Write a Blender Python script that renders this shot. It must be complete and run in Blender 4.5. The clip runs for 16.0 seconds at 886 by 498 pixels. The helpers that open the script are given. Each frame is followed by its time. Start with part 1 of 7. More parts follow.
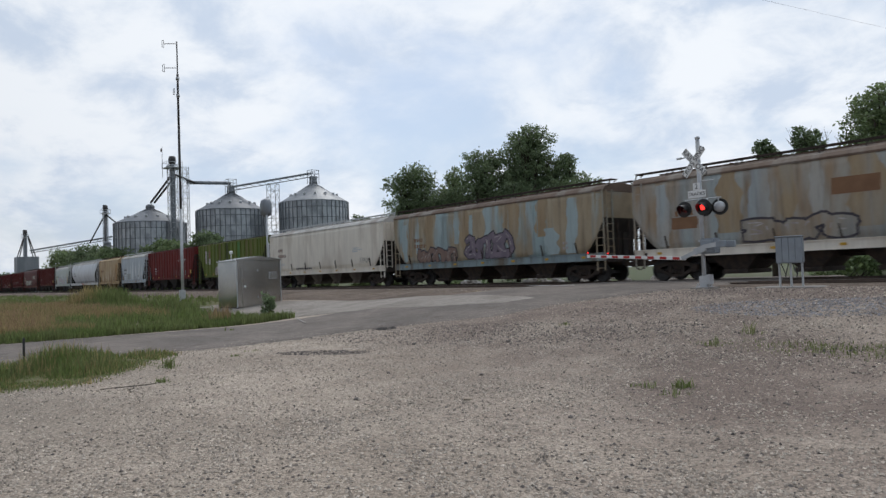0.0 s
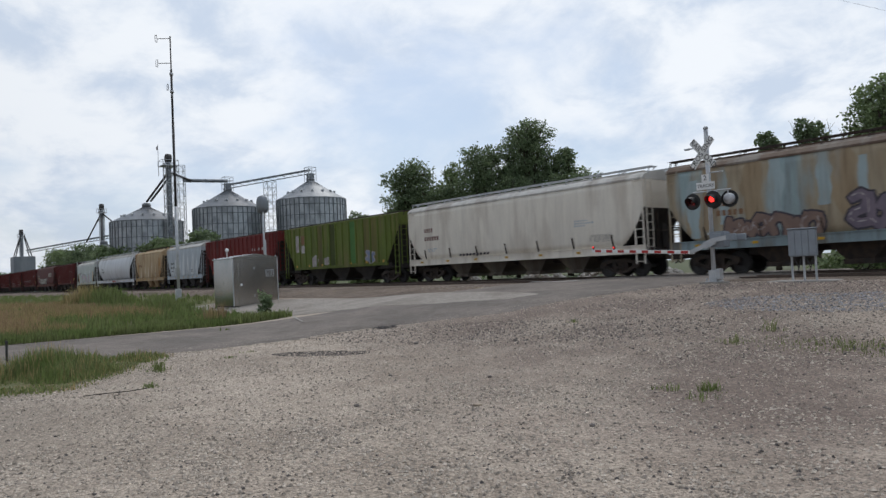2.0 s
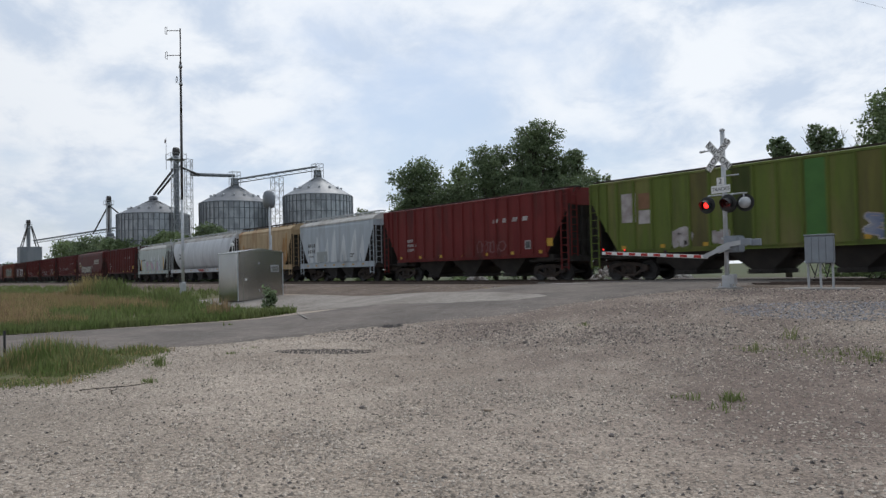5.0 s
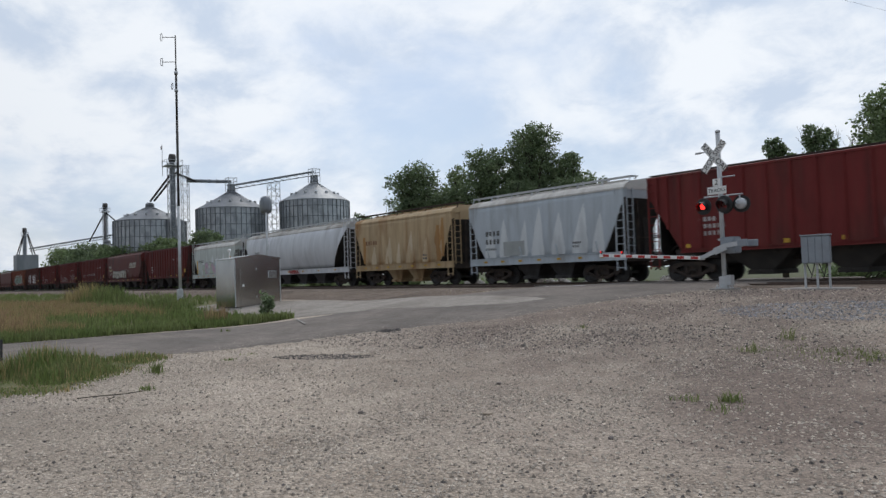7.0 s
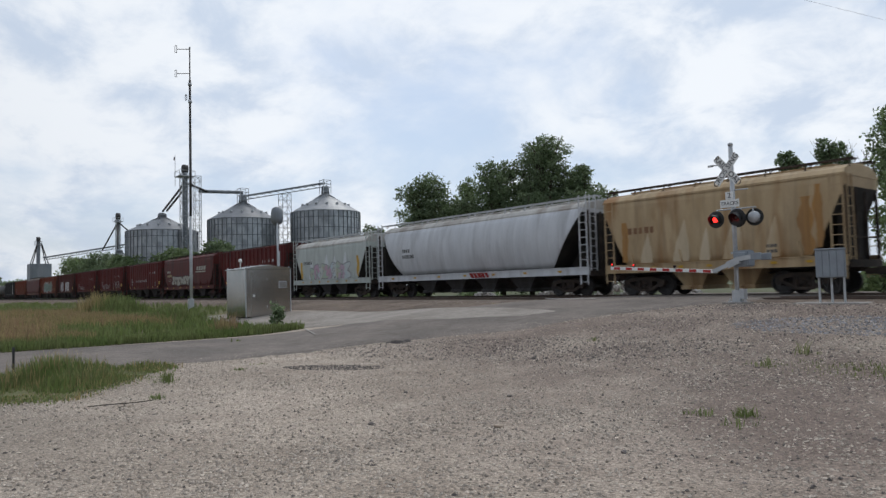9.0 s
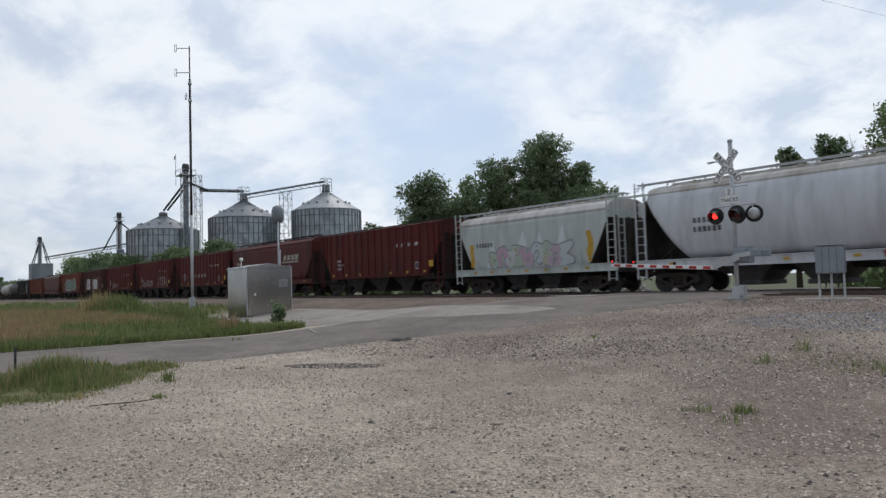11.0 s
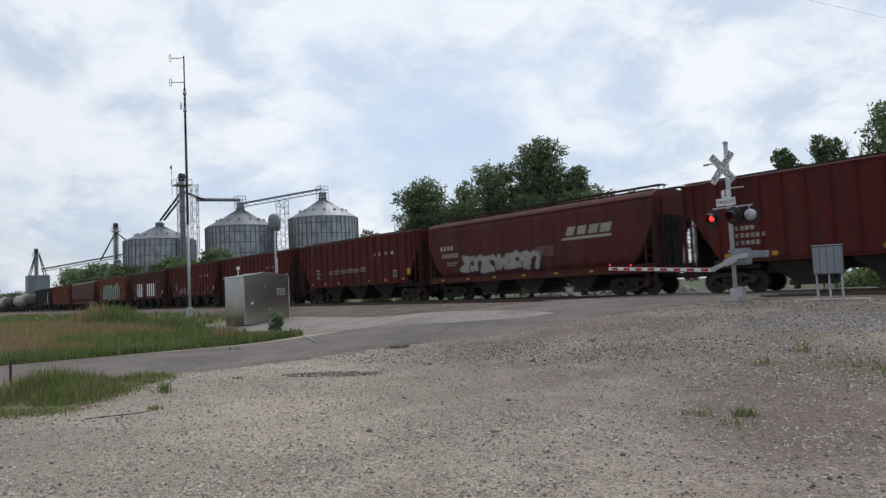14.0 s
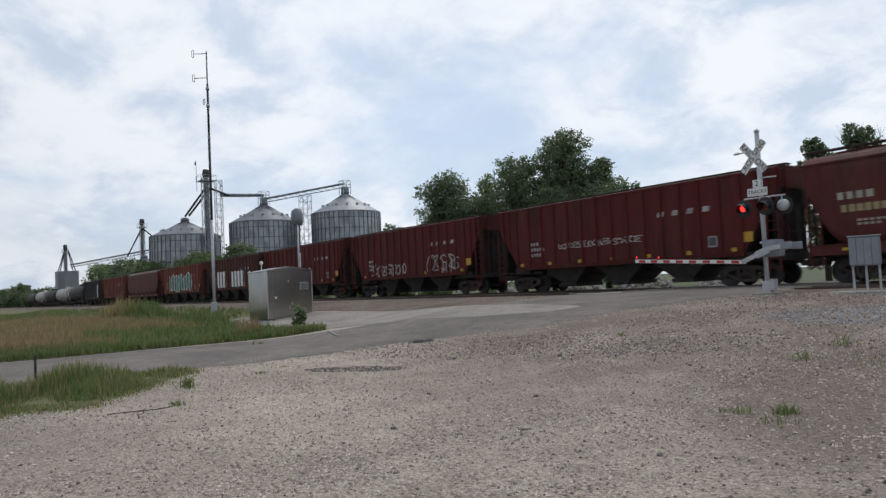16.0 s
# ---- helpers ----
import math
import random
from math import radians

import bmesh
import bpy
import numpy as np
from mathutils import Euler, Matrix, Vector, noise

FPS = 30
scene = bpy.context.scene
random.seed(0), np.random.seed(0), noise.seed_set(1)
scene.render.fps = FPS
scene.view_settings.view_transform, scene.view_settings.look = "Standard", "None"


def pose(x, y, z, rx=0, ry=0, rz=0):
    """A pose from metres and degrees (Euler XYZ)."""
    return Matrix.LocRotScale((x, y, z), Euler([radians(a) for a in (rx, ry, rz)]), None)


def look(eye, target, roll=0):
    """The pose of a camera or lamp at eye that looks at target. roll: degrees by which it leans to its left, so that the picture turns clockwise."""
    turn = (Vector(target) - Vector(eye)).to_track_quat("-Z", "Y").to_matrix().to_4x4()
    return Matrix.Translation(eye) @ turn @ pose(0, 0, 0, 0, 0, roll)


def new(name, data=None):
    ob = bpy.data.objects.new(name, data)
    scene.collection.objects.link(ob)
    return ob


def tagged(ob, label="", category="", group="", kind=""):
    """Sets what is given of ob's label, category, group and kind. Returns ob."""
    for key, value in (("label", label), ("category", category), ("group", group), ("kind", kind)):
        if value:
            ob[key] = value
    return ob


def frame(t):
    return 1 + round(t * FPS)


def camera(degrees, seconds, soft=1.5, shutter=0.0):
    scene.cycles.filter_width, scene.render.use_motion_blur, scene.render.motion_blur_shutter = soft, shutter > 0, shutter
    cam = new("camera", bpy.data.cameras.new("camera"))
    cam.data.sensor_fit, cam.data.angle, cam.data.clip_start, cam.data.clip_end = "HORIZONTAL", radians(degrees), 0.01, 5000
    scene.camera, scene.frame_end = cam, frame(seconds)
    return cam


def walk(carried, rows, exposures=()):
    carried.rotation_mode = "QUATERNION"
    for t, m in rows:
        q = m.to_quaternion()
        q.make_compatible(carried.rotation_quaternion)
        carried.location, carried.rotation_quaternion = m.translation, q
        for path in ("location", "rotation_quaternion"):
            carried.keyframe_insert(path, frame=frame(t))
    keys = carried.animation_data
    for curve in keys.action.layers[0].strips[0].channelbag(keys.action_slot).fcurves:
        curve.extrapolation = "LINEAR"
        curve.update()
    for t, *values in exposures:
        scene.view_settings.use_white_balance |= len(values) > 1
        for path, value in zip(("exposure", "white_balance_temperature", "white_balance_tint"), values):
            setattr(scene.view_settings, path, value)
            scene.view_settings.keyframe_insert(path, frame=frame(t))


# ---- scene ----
cam = camera(65.027, 16.0, soft=1.4, shutter=0.3)
walk(cam, [
    (0, pose(0.925, -0.520, 1.620, 92.025, 2.169, 50.438)),
    (0.5, pose(0.914, -0.512, 1.627, 91.882, 2.142, 50.415)),
    (1, pose(0.597, -0.326, 1.631, 91.922, 2.187, 50.151)),
    (1.5, pose(0.352, -0.172, 1.623, 91.917, 2.447, 50.064)),
    (2, pose(0.341, -0.169, 1.615, 91.740, 2.624, 50.285)),
    (2.5, pose(0.024, 0.028, 1.600, 91.453, 2.281, 50.338)),
    (3, pose(0.021, 0.021, 1.597, 91.469, 2.147, 50.668)),
    (3.5, pose(0.027, 0.004, 1.594, 91.501, 1.852, 50.965)),
    (4, pose(0.012, -0.007, 1.598, 91.604, 1.300, 50.910)),
    (6.5, pose(-0.003, 0.009, 1.596, 91.854, 1.661, 50.311)),
    (7, pose(0.000, 0.000, 1.600, 92.035, 1.915, 50.481)),
    (7.5, pose(-0.004, -0.003, 1.596, 92.449, 2.025, 50.711)),
    (8, pose(0.005, -0.009, 1.596, 92.836, 1.984, 50.991)),
    (8.5, pose(-0.012, -0.002, 1.588, 92.989, 1.755, 51.189)),
    (9, pose(-0.036, 0.004, 1.587, 93.042, 1.481, 51.294)),
    (11.5, pose(0.013, 0.010, 1.599, 92.659, 2.059, 51.498)),
    (12, pose(0.015, 0.015, 1.601, 92.540, 2.516, 51.639)),
    (12.5, pose(0.024, 0.011, 1.598, 92.723, 2.301, 51.696)),
    (13, pose(0.017, 0.032, 1.593, 92.955, 2.261, 51.607)),
    (13.5, pose(0.028, 0.021, 1.600, 93.176, 2.238, 51.401)),
    (14, pose(-0.027, 0.049, 1.602, 93.326, 2.618, 51.236)),
    (14.5, pose(-0.266, 0.195, 1.592, 93.322, 2.597, 51.523)),
    (15, pose(-0.265, 0.200, 1.589, 93.252, 2.623, 52.284)),
    (15.5, pose(-0.262, 0.205, 1.589, 93.125, 2.584, 52.716)),
    (16, pose(-0.264, 0.193, 1.590, 92.924, 2.832, 53.093)),
], exposures=[(0.0, 0.0), (16.0, 0.0)])

# ---- world and sun: bright broken overcast, light mostly from behind the train ----
world = bpy.data.worlds.new("world")
scene.world = world
world.use_nodes = True
wn, wl = world.node_tree.nodes, world.node_tree.links
wn.clear()
w_out = wn.new("ShaderNodeOutputWorld")
w_bg = wn.new("ShaderNodeBackground")
w_bg.inputs["Strength"].default_value = 0.1
w_sky = wn.new("ShaderNodeTexSky")
w_sky.sky_type = 'NISHITA'
w_sky.sun_disc = False
w_sky.sun_elevation, w_sky.sun_rotation = radians(52), radians(-60)
w_sky.dust_density = 2.0
w_co = wn.new("ShaderNodeTexCoord")
w_sep = wn.new("ShaderNodeSeparateXYZ")
wl.new(w_co.outputs["Generated"], w_sep.inputs[0])
w_add = wn.new("ShaderNodeMath")
w_add.operation = 'ADD'
w_add.inputs[1].default_value = 0.42
wl.new(w_sep.outputs["Z"], w_add.inputs[0])
w_max = wn.new("ShaderNodeMath")
w_max.operation = 'MAXIMUM'
w_max.inputs[1].default_value = 0.05
wl.new(w_add.outputs[0], w_max.inputs[0])
w_div = wn.new("ShaderNodeVectorMath")
w_div.operation = 'DIVIDE'
wl.new(w_co.outputs["Generated"], w_div.inputs[0])
w_cmb = wn.new("ShaderNodeCombineXYZ")
for k in range(3):
    wl.new(w_max.outputs[0], w_cmb.inputs[k])
wl.new(w_cmb.outputs[0], w_div.inputs[1])


def sky_noise(scale, detail, rough, off, lo, hi):
    mp = wn.new("ShaderNodeMapping")
    mp.inputs["Location"].default_value = off
    wl.new(w_div.outputs[0], mp.inputs[0])
    nz = wn.new("ShaderNodeTexNoise")
    nz.inputs["Scale"].default_value, nz.inputs["Detail"].default_value = scale, detail
    nz.inputs["Roughness"].default_value = rough
    nz.inputs["Distortion"].default_value = 0.25
    wl.new(mp.outputs[0], nz.inputs["Vector"])
    rm = wn.new("ShaderNodeMapRange")
    rm.interpolation_type = 'SMOOTHSTEP'
    rm.inputs[1].default_value, rm.inputs[2].default_value = lo, hi
    wl.new(nz.outputs[0], rm.inputs[0])
    return rm.outputs[0]


w_cover = sky_noise(1.9, 7, 0.55, (1.3, 0.4, 0), 0.33, 0.58)
w_shade = sky_noise(4.6, 10, 0.59, (4.1, 2.2, 1), 0.41, 0.68)
w_cloud = wn.new("ShaderNodeMix")
w_cloud.data_type = 'RGBA'
w_cloud.inputs["A"].default_value = (8.9, 9.35, 9.95, 1)
w_cloud.inputs["B"].default_value = (6.0, 6.95, 8.4, 1)
wl.new(w_shade, w_cloud.inputs["Factor"])
w_blue = wn.new("ShaderNodeMix")
w_blue.data_type = 'RGBA'
w_blue.inputs["Factor"].default_value = 0.55
w_blue.inputs["B"].default_value = (5.4, 6.95, 9.2, 1)
wl.new(w_sky.outputs[0], w_blue.inputs["A"])
w_mix = wn.new("ShaderNodeMix")
w_mix.data_type = 'RGBA'
wl.new(w_cover, w_mix.inputs["Factor"])
wl.new(w_blue.outputs["Result"], w_mix.inputs["A"])
wl.new(w_cloud.outputs["Result"], w_mix.inputs["B"])
# the clouded sky is brightest towards the veiled sun and fades away from it
w_dot = wn.new("ShaderNodeVectorMath")
w_dot.operation = 'DOT_PRODUCT'
w_dot.inputs[1].default_value = (-0.2, 0.75, 0.63)
wl.new(w_co.outputs["Generated"], w_dot.inputs[0])
w_fade = wn.new("ShaderNodeMapRange")
w_fade.interpolation_type = 'SMOOTHSTEP'
w_fade.inputs[1].default_value, w_fade.inputs[2].default_value = -0.5, 0.75
w_fade.inputs[3].default_value, w_fade.inputs[4].default_value = 0.58, 1.0
wl.new(w_dot.outputs["Value"], w_fade.inputs[0])
w_dim = wn.new("ShaderNodeVectorMath")
w_dim.operation = 'SCALE'
wl.new(w_mix.outputs["Result"], w_dim.inputs[0])
wl.new(w_fade.outputs[0], w_dim.inputs["Scale"])
wl.new(w_dim.outputs[0], w_bg.inputs["Color"])
wl.new(w_bg.outputs[0], w_out.inputs[0])

sun_data = bpy.data.lights.new("sun", 'SUN')
sun_data.energy, sun_data.angle, sun_data.color = 0.9, radians(14), (1.0, 0.96, 0.9)
sun = new("sun", sun_data)
sun.matrix_world = look((0, 0, 60), (22, -34, 0))


# ---- materials ----
def material(name, base, alt=None, rough=0.7, metal=0.0, scale=6.0, fine=60.0, bump=0.15, bump_dist=0.01, mix=(0.35, 0.65),
             third=None, third_scale=1.2, third_range=(0.55, 0.7), emit=None, island=0.0, coords="Object", stretch=(1, 1, 1), streak=0.0, sheer=0.0, spec=0.5):
    """Node material with variation at two or three scales and fine relief."""
    m = bpy.data.materials.new(name)
    m.use_nodes = True
    n, l = m.node_tree.nodes, m.node_tree.links
    b = n["Principled BSDF"]
    b.inputs["Roughness"].default_value, b.inputs["Metallic"].default_value = rough, metal
    b.inputs["Specular IOR Level"].default_value = spec
    tc = n.new("ShaderNodeTexCoord")
    mp = n.new("ShaderNodeMapping")
    mp.inputs["Scale"].default_value = stretch
    l.new(tc.outputs[coords], mp.inputs[0])

    def nz(sc, detail, lo, hi):
        t = n.new("ShaderNodeTexNoise")
        t.inputs["Scale"].default_value, t.inputs["Detail"].default_value = sc, detail
        l.new(mp.outputs[0], t.inputs["Vector"])
        r = n.new("ShaderNodeMapRange")
        r.inputs[1].default_value, r.inputs[2].default_value = lo, hi
        l.new(t.outputs[0], r.inputs[0])
        return r.outputs[0]

    def mx(fac, a, c, blend='MIX'):
        x = n.new("ShaderNodeMix")
        x.data_type, x.blend_type = 'RGBA', blend
        if isinstance(fac, float):
            x.inputs["Factor"].default_value = fac
        else:
            l.new(fac, x.inputs["Factor"])
        for s, v in (("A", a), ("B", c)):
            if isinstance(v, tuple):
                x.inputs[s].default_value = (*v, 1)
            else:
                l.new(v, x.inputs[s])
        return x.outputs["Result"]

    alt = alt or tuple(c * 0.75 for c in base)
    col = mx(nz(scale, 5, *mix), base, alt)
    if third:
        col = mx(nz(third_scale, 5, *third_range), col, third)
    if streak:
        mp2 = n.new("ShaderNodeMapping")
        mp2.inputs["Scale"].default_value = (1.0, 0.1, 0.07)
        l.new(tc.outputs[coords], mp2.inputs[0])
        for sc, lo, hi, tone, k in ((5.0, 0.50, 0.72, (0.10, 0.075, 0.055), 1.0), (13.0, 0.54, 0.74, (0.06, 0.05, 0.042), 0.8), (0.9, 0.50, 0.75, (0.16, 0.115, 0.08), 0.8)):
            t = n.new("ShaderNodeTexNoise")
            t.inputs["Scale"].default_value, t.inputs["Detail"].default_value = sc, 6
            l.new((mp2 if sc > 1 else mp).outputs[0], t.inputs["Vector"])
            r = n.new("ShaderNodeMapRange")
            r.inputs[1].default_value, r.inputs[2].default_value, r.inputs[4].default_value = lo, hi, streak * k
            l.new(t.outputs[0], r.inputs[0])
            col = mx(r.outputs[0], col, tone)
    grain = nz(fine, 3, 0.3, 0.7)
    col = mx(0.22, col, mx(grain, (0.55, 0.55, 0.55), (1.0, 1.0, 1.0)), 'MULTIPLY')
    if island:
        g = n.new("ShaderNodeNewGeometry")
        o = n.new("ShaderNodeMapRange")
        o.inputs[3].default_value, o.inputs[4].default_value = 1 - island, 1 + island
        l.new(g.outputs["Random Per Island"], o.inputs[0])
        cb = n.new("ShaderNodeCombineXYZ")
        for k in range(3):
            l.new(o.outputs[0], cb.inputs[k])
        col = mx(1.0, col, cb.outputs[0], 'MULTIPLY')
    l.new(col, b.inputs["Base Color"])
    if bump:
        bp = n.new("ShaderNodeBump")
        bp.inputs["Strength"].default_value, bp.inputs["Distance"].default_value = bump, bump_dist
        l.new(grain, bp.inputs["Height"])
        l.new(bp.outputs[0], b.inputs["Normal"])
    if sheer:
        tr = n.new("ShaderNodeBsdfTranslucent")
        l.new(col, tr.inputs["Color"])
        ms = n.new("ShaderNodeMixShader")
        ms.inputs[0].default_value = sheer
        l.new(b.outputs[0], ms.inputs[1])
        l.new(tr.outputs[0], ms.inputs[2])
        l.new(ms.outputs[0], n["Material Output"].inputs[0])
    if emit:
        b.inputs["Emission Color"].default_value = (*emit[:3], 1)
        b.inputs["Emission Strength"].default_value = emit[3]
    return m


def stony(name, base, alt, scale, dark=0.45, light=1.35, rough=0.95, dirt=None, big=0.25, depth=0.012):
    """Crushed stone: single stones of differing tone, larger tonal patches, relief."""
    m = bpy.data.materials.new(name)
    m.use_nodes = True
    n, l = m.node_tree.nodes, m.node_tree.links
    b = n["Principled BSDF"]
    b.inputs["Roughness"].default_value = rough
    b.inputs["Specular IOR Level"].default_value = 0.25
    tc = n.new("ShaderNodeTexCoord")

    def noise_range(sc, detail, lo, hi):
        t = n.new("ShaderNodeTexNoise")
        t.inputs["Scale"].default_value, t.inputs["Detail"].default_value = sc, detail
        l.new(tc.outputs["Object"], t.inputs["Vector"])
        r = n.new("ShaderNodeMapRange")
        r.inputs[1].default_value, r.inputs[2].default_value = lo, hi
        l.new(t.outputs[0], r.inputs[0])
        return r.outputs[0]

    def mixed(fac, a, c, blend='MIX'):
        x = n.new("ShaderNodeMix")
        x.data_type, x.blend_type = 'RGBA', blend
        if isinstance(fac, float):
            x.inputs["Factor"].default_value = fac
        else:
            l.new(fac, x.inputs["Factor"])
        for s, v in (("A", a), ("B", c)):
            if isinstance(v, tuple):
                x.inputs[s].default_value = (*v, 1)
            else:
                l.new(v, x.inputs[s])
        return x.outputs["Result"]

    col = mixed(noise_range(big, 6, 0.38, 0.62), base, alt)
    patchy = mixed(noise_range(big * 5.5, 5, 0.40, 0.66), (1.07, 1.07, 1.06), (0.84, 0.82, 0.80))
    col = mixed(0.8, col, patchy, 'MULTIPLY')
    if dirt:
        sep = n.new("ShaderNodeSeparateXYZ")
        l.new(tc.outputs["Object"], sep.inputs[0])
        up = n.new("ShaderNodeMapRange")
        slant = n.new("ShaderNodeMath")
        slant.operation = 'MULTIPLY_ADD'
        slant.inputs[1].default_value = 0.5
        l.new(sep.outputs["X"], slant.inputs[0])
        l.new(sep.outputs["Y"], slant.inputs[2])
        up.inputs[1].default_value, up.inputs[2].default_value = 0.8, 5.2
        l.new(slant.outputs[0], up.inputs[0])
        mul = n.new("ShaderNodeMath")
        mul.operation = 'MULTIPLY'
        l.new(up.outputs[0], mul.inputs[0])
        l.new(noise_range(0.35, 6, 0.28, 0.56), mul.inputs[1])
        col = mixed(mul.outputs[0], col, dirt)
        west = n.new("ShaderNodeMath")
        west.operation = 'MULTIPLY_ADD'
        west.inputs[1].default_value = -0.55
        l.new(sep.outputs["X"], west.inputs[0])
        down = n.new("ShaderNodeMath")
        down.operation = 'MULTIPLY'
        down.inputs[1].default_value = -1.0
        l.new(sep.outputs["Y"], down.inputs[0])
        l.new(down.outputs[0], west.inputs[2])
        ramp = n.new("ShaderNodeMapRange")
        ramp.inputs[1].default_value, ramp.inputs[2].default_value, ramp.inputs[4].default_value = 0.5, 5.0, 0.8
        l.new(west.outputs[0], ramp.inputs[0])
        both = n.new("ShaderNodeMath")
        both.operation = 'MULTIPLY'
        l.new(ramp.outputs[0], both.inputs[0])
        l.new(noise_range(0.5, 6, 0.25, 0.55), both.inputs[1])
        col = mixed(both.outputs[0], col, (0.27, 0.228, 0.185))
    for sc, amount in ((scale, 0.7), (scale * 2.3, 0.6)):
        v = n.new("ShaderNodeTexVoronoi")
        v.inputs["Scale"].default_value = sc
        l.new(tc.outputs["Object"], v.inputs["Vector"])
        sepc = n.new("ShaderNodeSeparateColor")
        l.new(v.outputs["Color"], sepc.inputs[0])
        mr = n.new("ShaderNodeMapRange")
        mr.inputs[3].default_value, mr.inputs[4].default_value = dark, light
        l.new(sepc.outputs[0], mr.inputs[0])
        cb = n.new("ShaderNodeCombineXYZ")
        for k in range(3):
            l.new(mr.outputs[0], cb.inputs[k])
        col = mixed(amount, col, cb.outputs[0], 'MULTIPLY')
        if sc == scale:
            bp = n.new("ShaderNodeBump")
            bp.inputs["Strength"].default_value, bp.inputs["Distance"].default_value = 0.8, depth
            bp.invert = True
            l.new(v.outputs["Distance"], bp.inputs["Height"])
            l.new(bp.outputs[0], b.inputs["Normal"])
    l.new(col, b.inputs["Base Color"])
    return m


M_GRAVEL = stony("gravel", (0.452, 0.380, 0.312), (0.352, 0.292, 0.236), 38, dark=0.52, light=1.46, dirt=(0.195, 0.150, 0.124))
M_BALLAST = stony("ballast", (0.20, 0.156, 0.125), (0.132, 0.102, 0.081), 15, dark=0.4, light=1.5, big=0.5, depth=0.04)
M_APRON = stony("pale_gravel", (0.35, 0.315, 0.28), (0.27, 0.24, 0.21), 30, dark=0.7, light=1.2, big=0.6)
M_BLUESTONE = material("pale_blue_stone", (0.35, 0.345, 0.36), (0.24, 0.236, 0.248), rough=0.9, scale=3, fine=40, island=0.35)
M_STONE = material("loose_stone", (0.53, 0.455, 0.38), (0.40, 0.34, 0.28), rough=0.9, scale=3, fine=40, island=0.5)
M_DARKSTONE = material("dark_stone", (0.09, 0.08, 0.076), (0.16, 0.137, 0.125), rough=0.9, scale=3, fine=40, island=0.4)
M_ASPHALT = stony("asphalt", (0.215, 0.185, 0.163), (0.155, 0.135, 0.12), 42, dark=0.72, light=1.25, big=0.55, depth=0.005)
M_SOIL = material("grassy_soil", (0.12, 0.135, 0.05), (0.19, 0.165, 0.08), rough=1.0, scale=0.8, fine=30, bump=0.6, bump_dist=0.03)
M_FARLAND = material("far_meadow", (0.07, 0.095, 0.03), (0.10, 0.10, 0.045), rough=1.0, scale=0.05, fine=3, bump=0.0)
M_GRASS = material("grass", (0.165, 0.225, 0.066), (0.225, 0.25, 0.10), rough=0.8, scale=0.6, fine=9, bump=0.0, island=0.35, sheer=0.3)
M_SEEDGRASS = material("seeding_grass", (0.40, 0.25, 0.16), (0.33, 0.26, 0.13), rough=0.85, scale=0.5, fine=9, bump=0.0, island=0.35, sheer=0.3)
M_DRYGRASS = material("dry_grass", (0.44, 0.335, 0.17), (0.32, 0.28, 0.12), rough=0.85, scale=0.5, fine=9, bump=0.0, island=0.35, sheer=0.3)
M_LEAF = material("leaf", (0.20, 0.26, 0.135), (0.145, 0.195, 0.10), rough=0.6, scale=0.6, fine=8, bump=0.0, island=0.4, sheer=0.42)
M_LEAF2 = material("leaf_pale", (0.235, 0.30, 0.14), (0.17, 0.23, 0.105), rough=0.6, scale=0.6, fine=8, bump=0.0, island=0.4, sheer=0.42)
M_BARK = material("bark", (0.10, 0.08, 0.06), (0.06, 0.05, 0.04), rough=0.95, scale=4, fine=30, bump=0.6)
M_STEEL = material("galvanized_steel", (0.56, 0.575, 0.59), (0.44, 0.455, 0.47), rough=0.5, metal=0.35, scale=3, fine=60, bump=0.08)
M_GREYPAINT = material("grey_paint", (0.29, 0.325, 0.36), (0.24, 0.265, 0.295), rough=0.5, scale=3, fine=60, bump=0.05)
M_BINSTEEL = material("bin_steel", (0.27, 0.29, 0.31), (0.185, 0.205, 0.225), rough=0.55, metal=0.35, scale=0.5, fine=10, bump=0.05, stretch=(1, 1, 0.3))
M_BINROOF = material("bin_roof_steel", (0.215, 0.228, 0.245), (0.165, 0.178, 0.19), rough=0.5, metal=0.35, scale=0.6, fine=10, bump=0.05)
M_PALEROOF = material("pale_roof_steel", (0.33, 0.345, 0.36), (0.25, 0.265, 0.28), rough=0.5, metal=0.35, scale=0.6, fine=10, bump=0.05)
M_BINWALL = material("bin_wall_steel", (0.46, 0.485, 0.51), (0.30, 0.32, 0.34), rough=0.42, metal=0.45, scale=0.9, fine=10, bump=0.05, stretch=(1, 1, 0.5), mix=(0.4, 0.6))
M_STIFF = material("stiffener_steel", (0.19, 0.205, 0.22), (0.14, 0.15, 0.165), rough=0.5, metal=0.2, scale=0.6, fine=10, bump=0.05)
M_DARKSTEEL = material("dark_steel", (0.07, 0.068, 0.068), (0.045, 0.04, 0.038), rough=0.7, metal=0.2, scale=3, fine=40, bump=0.1)
# near-black: real grime, with the shade under and between cars mixed into the colour
M_GRIMESHADE = material("grimy_shaded_steel", (0.05, 0.042, 0.036), (0.032, 0.028, 0.025), rough=0.9, scale=2, fine=30, bump=0.1)
M_RUST = material("rusty_steel", (0.07, 0.048, 0.036), (0.035, 0.028, 0.024), rough=0.85, scale=5, fine=50, bump=0.2)
M_RAIL = material("rail_steel", (0.13, 0.09, 0.07), (0.08, 0.06, 0.05), rough=0.7, metal=0.3, scale=4, fine=50, bump=0.1)
M_TIE = material("tie_wood", (0.085, 0.068, 0.055), (0.05, 0.042, 0.036), rough=0.95, scale=4, fine=40, bump=0.4)
M_BLACK = material("black_paint", (0.012, 0.012, 0.013), (0.02, 0.02, 0.02), rough=0.5, scale=4, fine=40, bump=0.05)
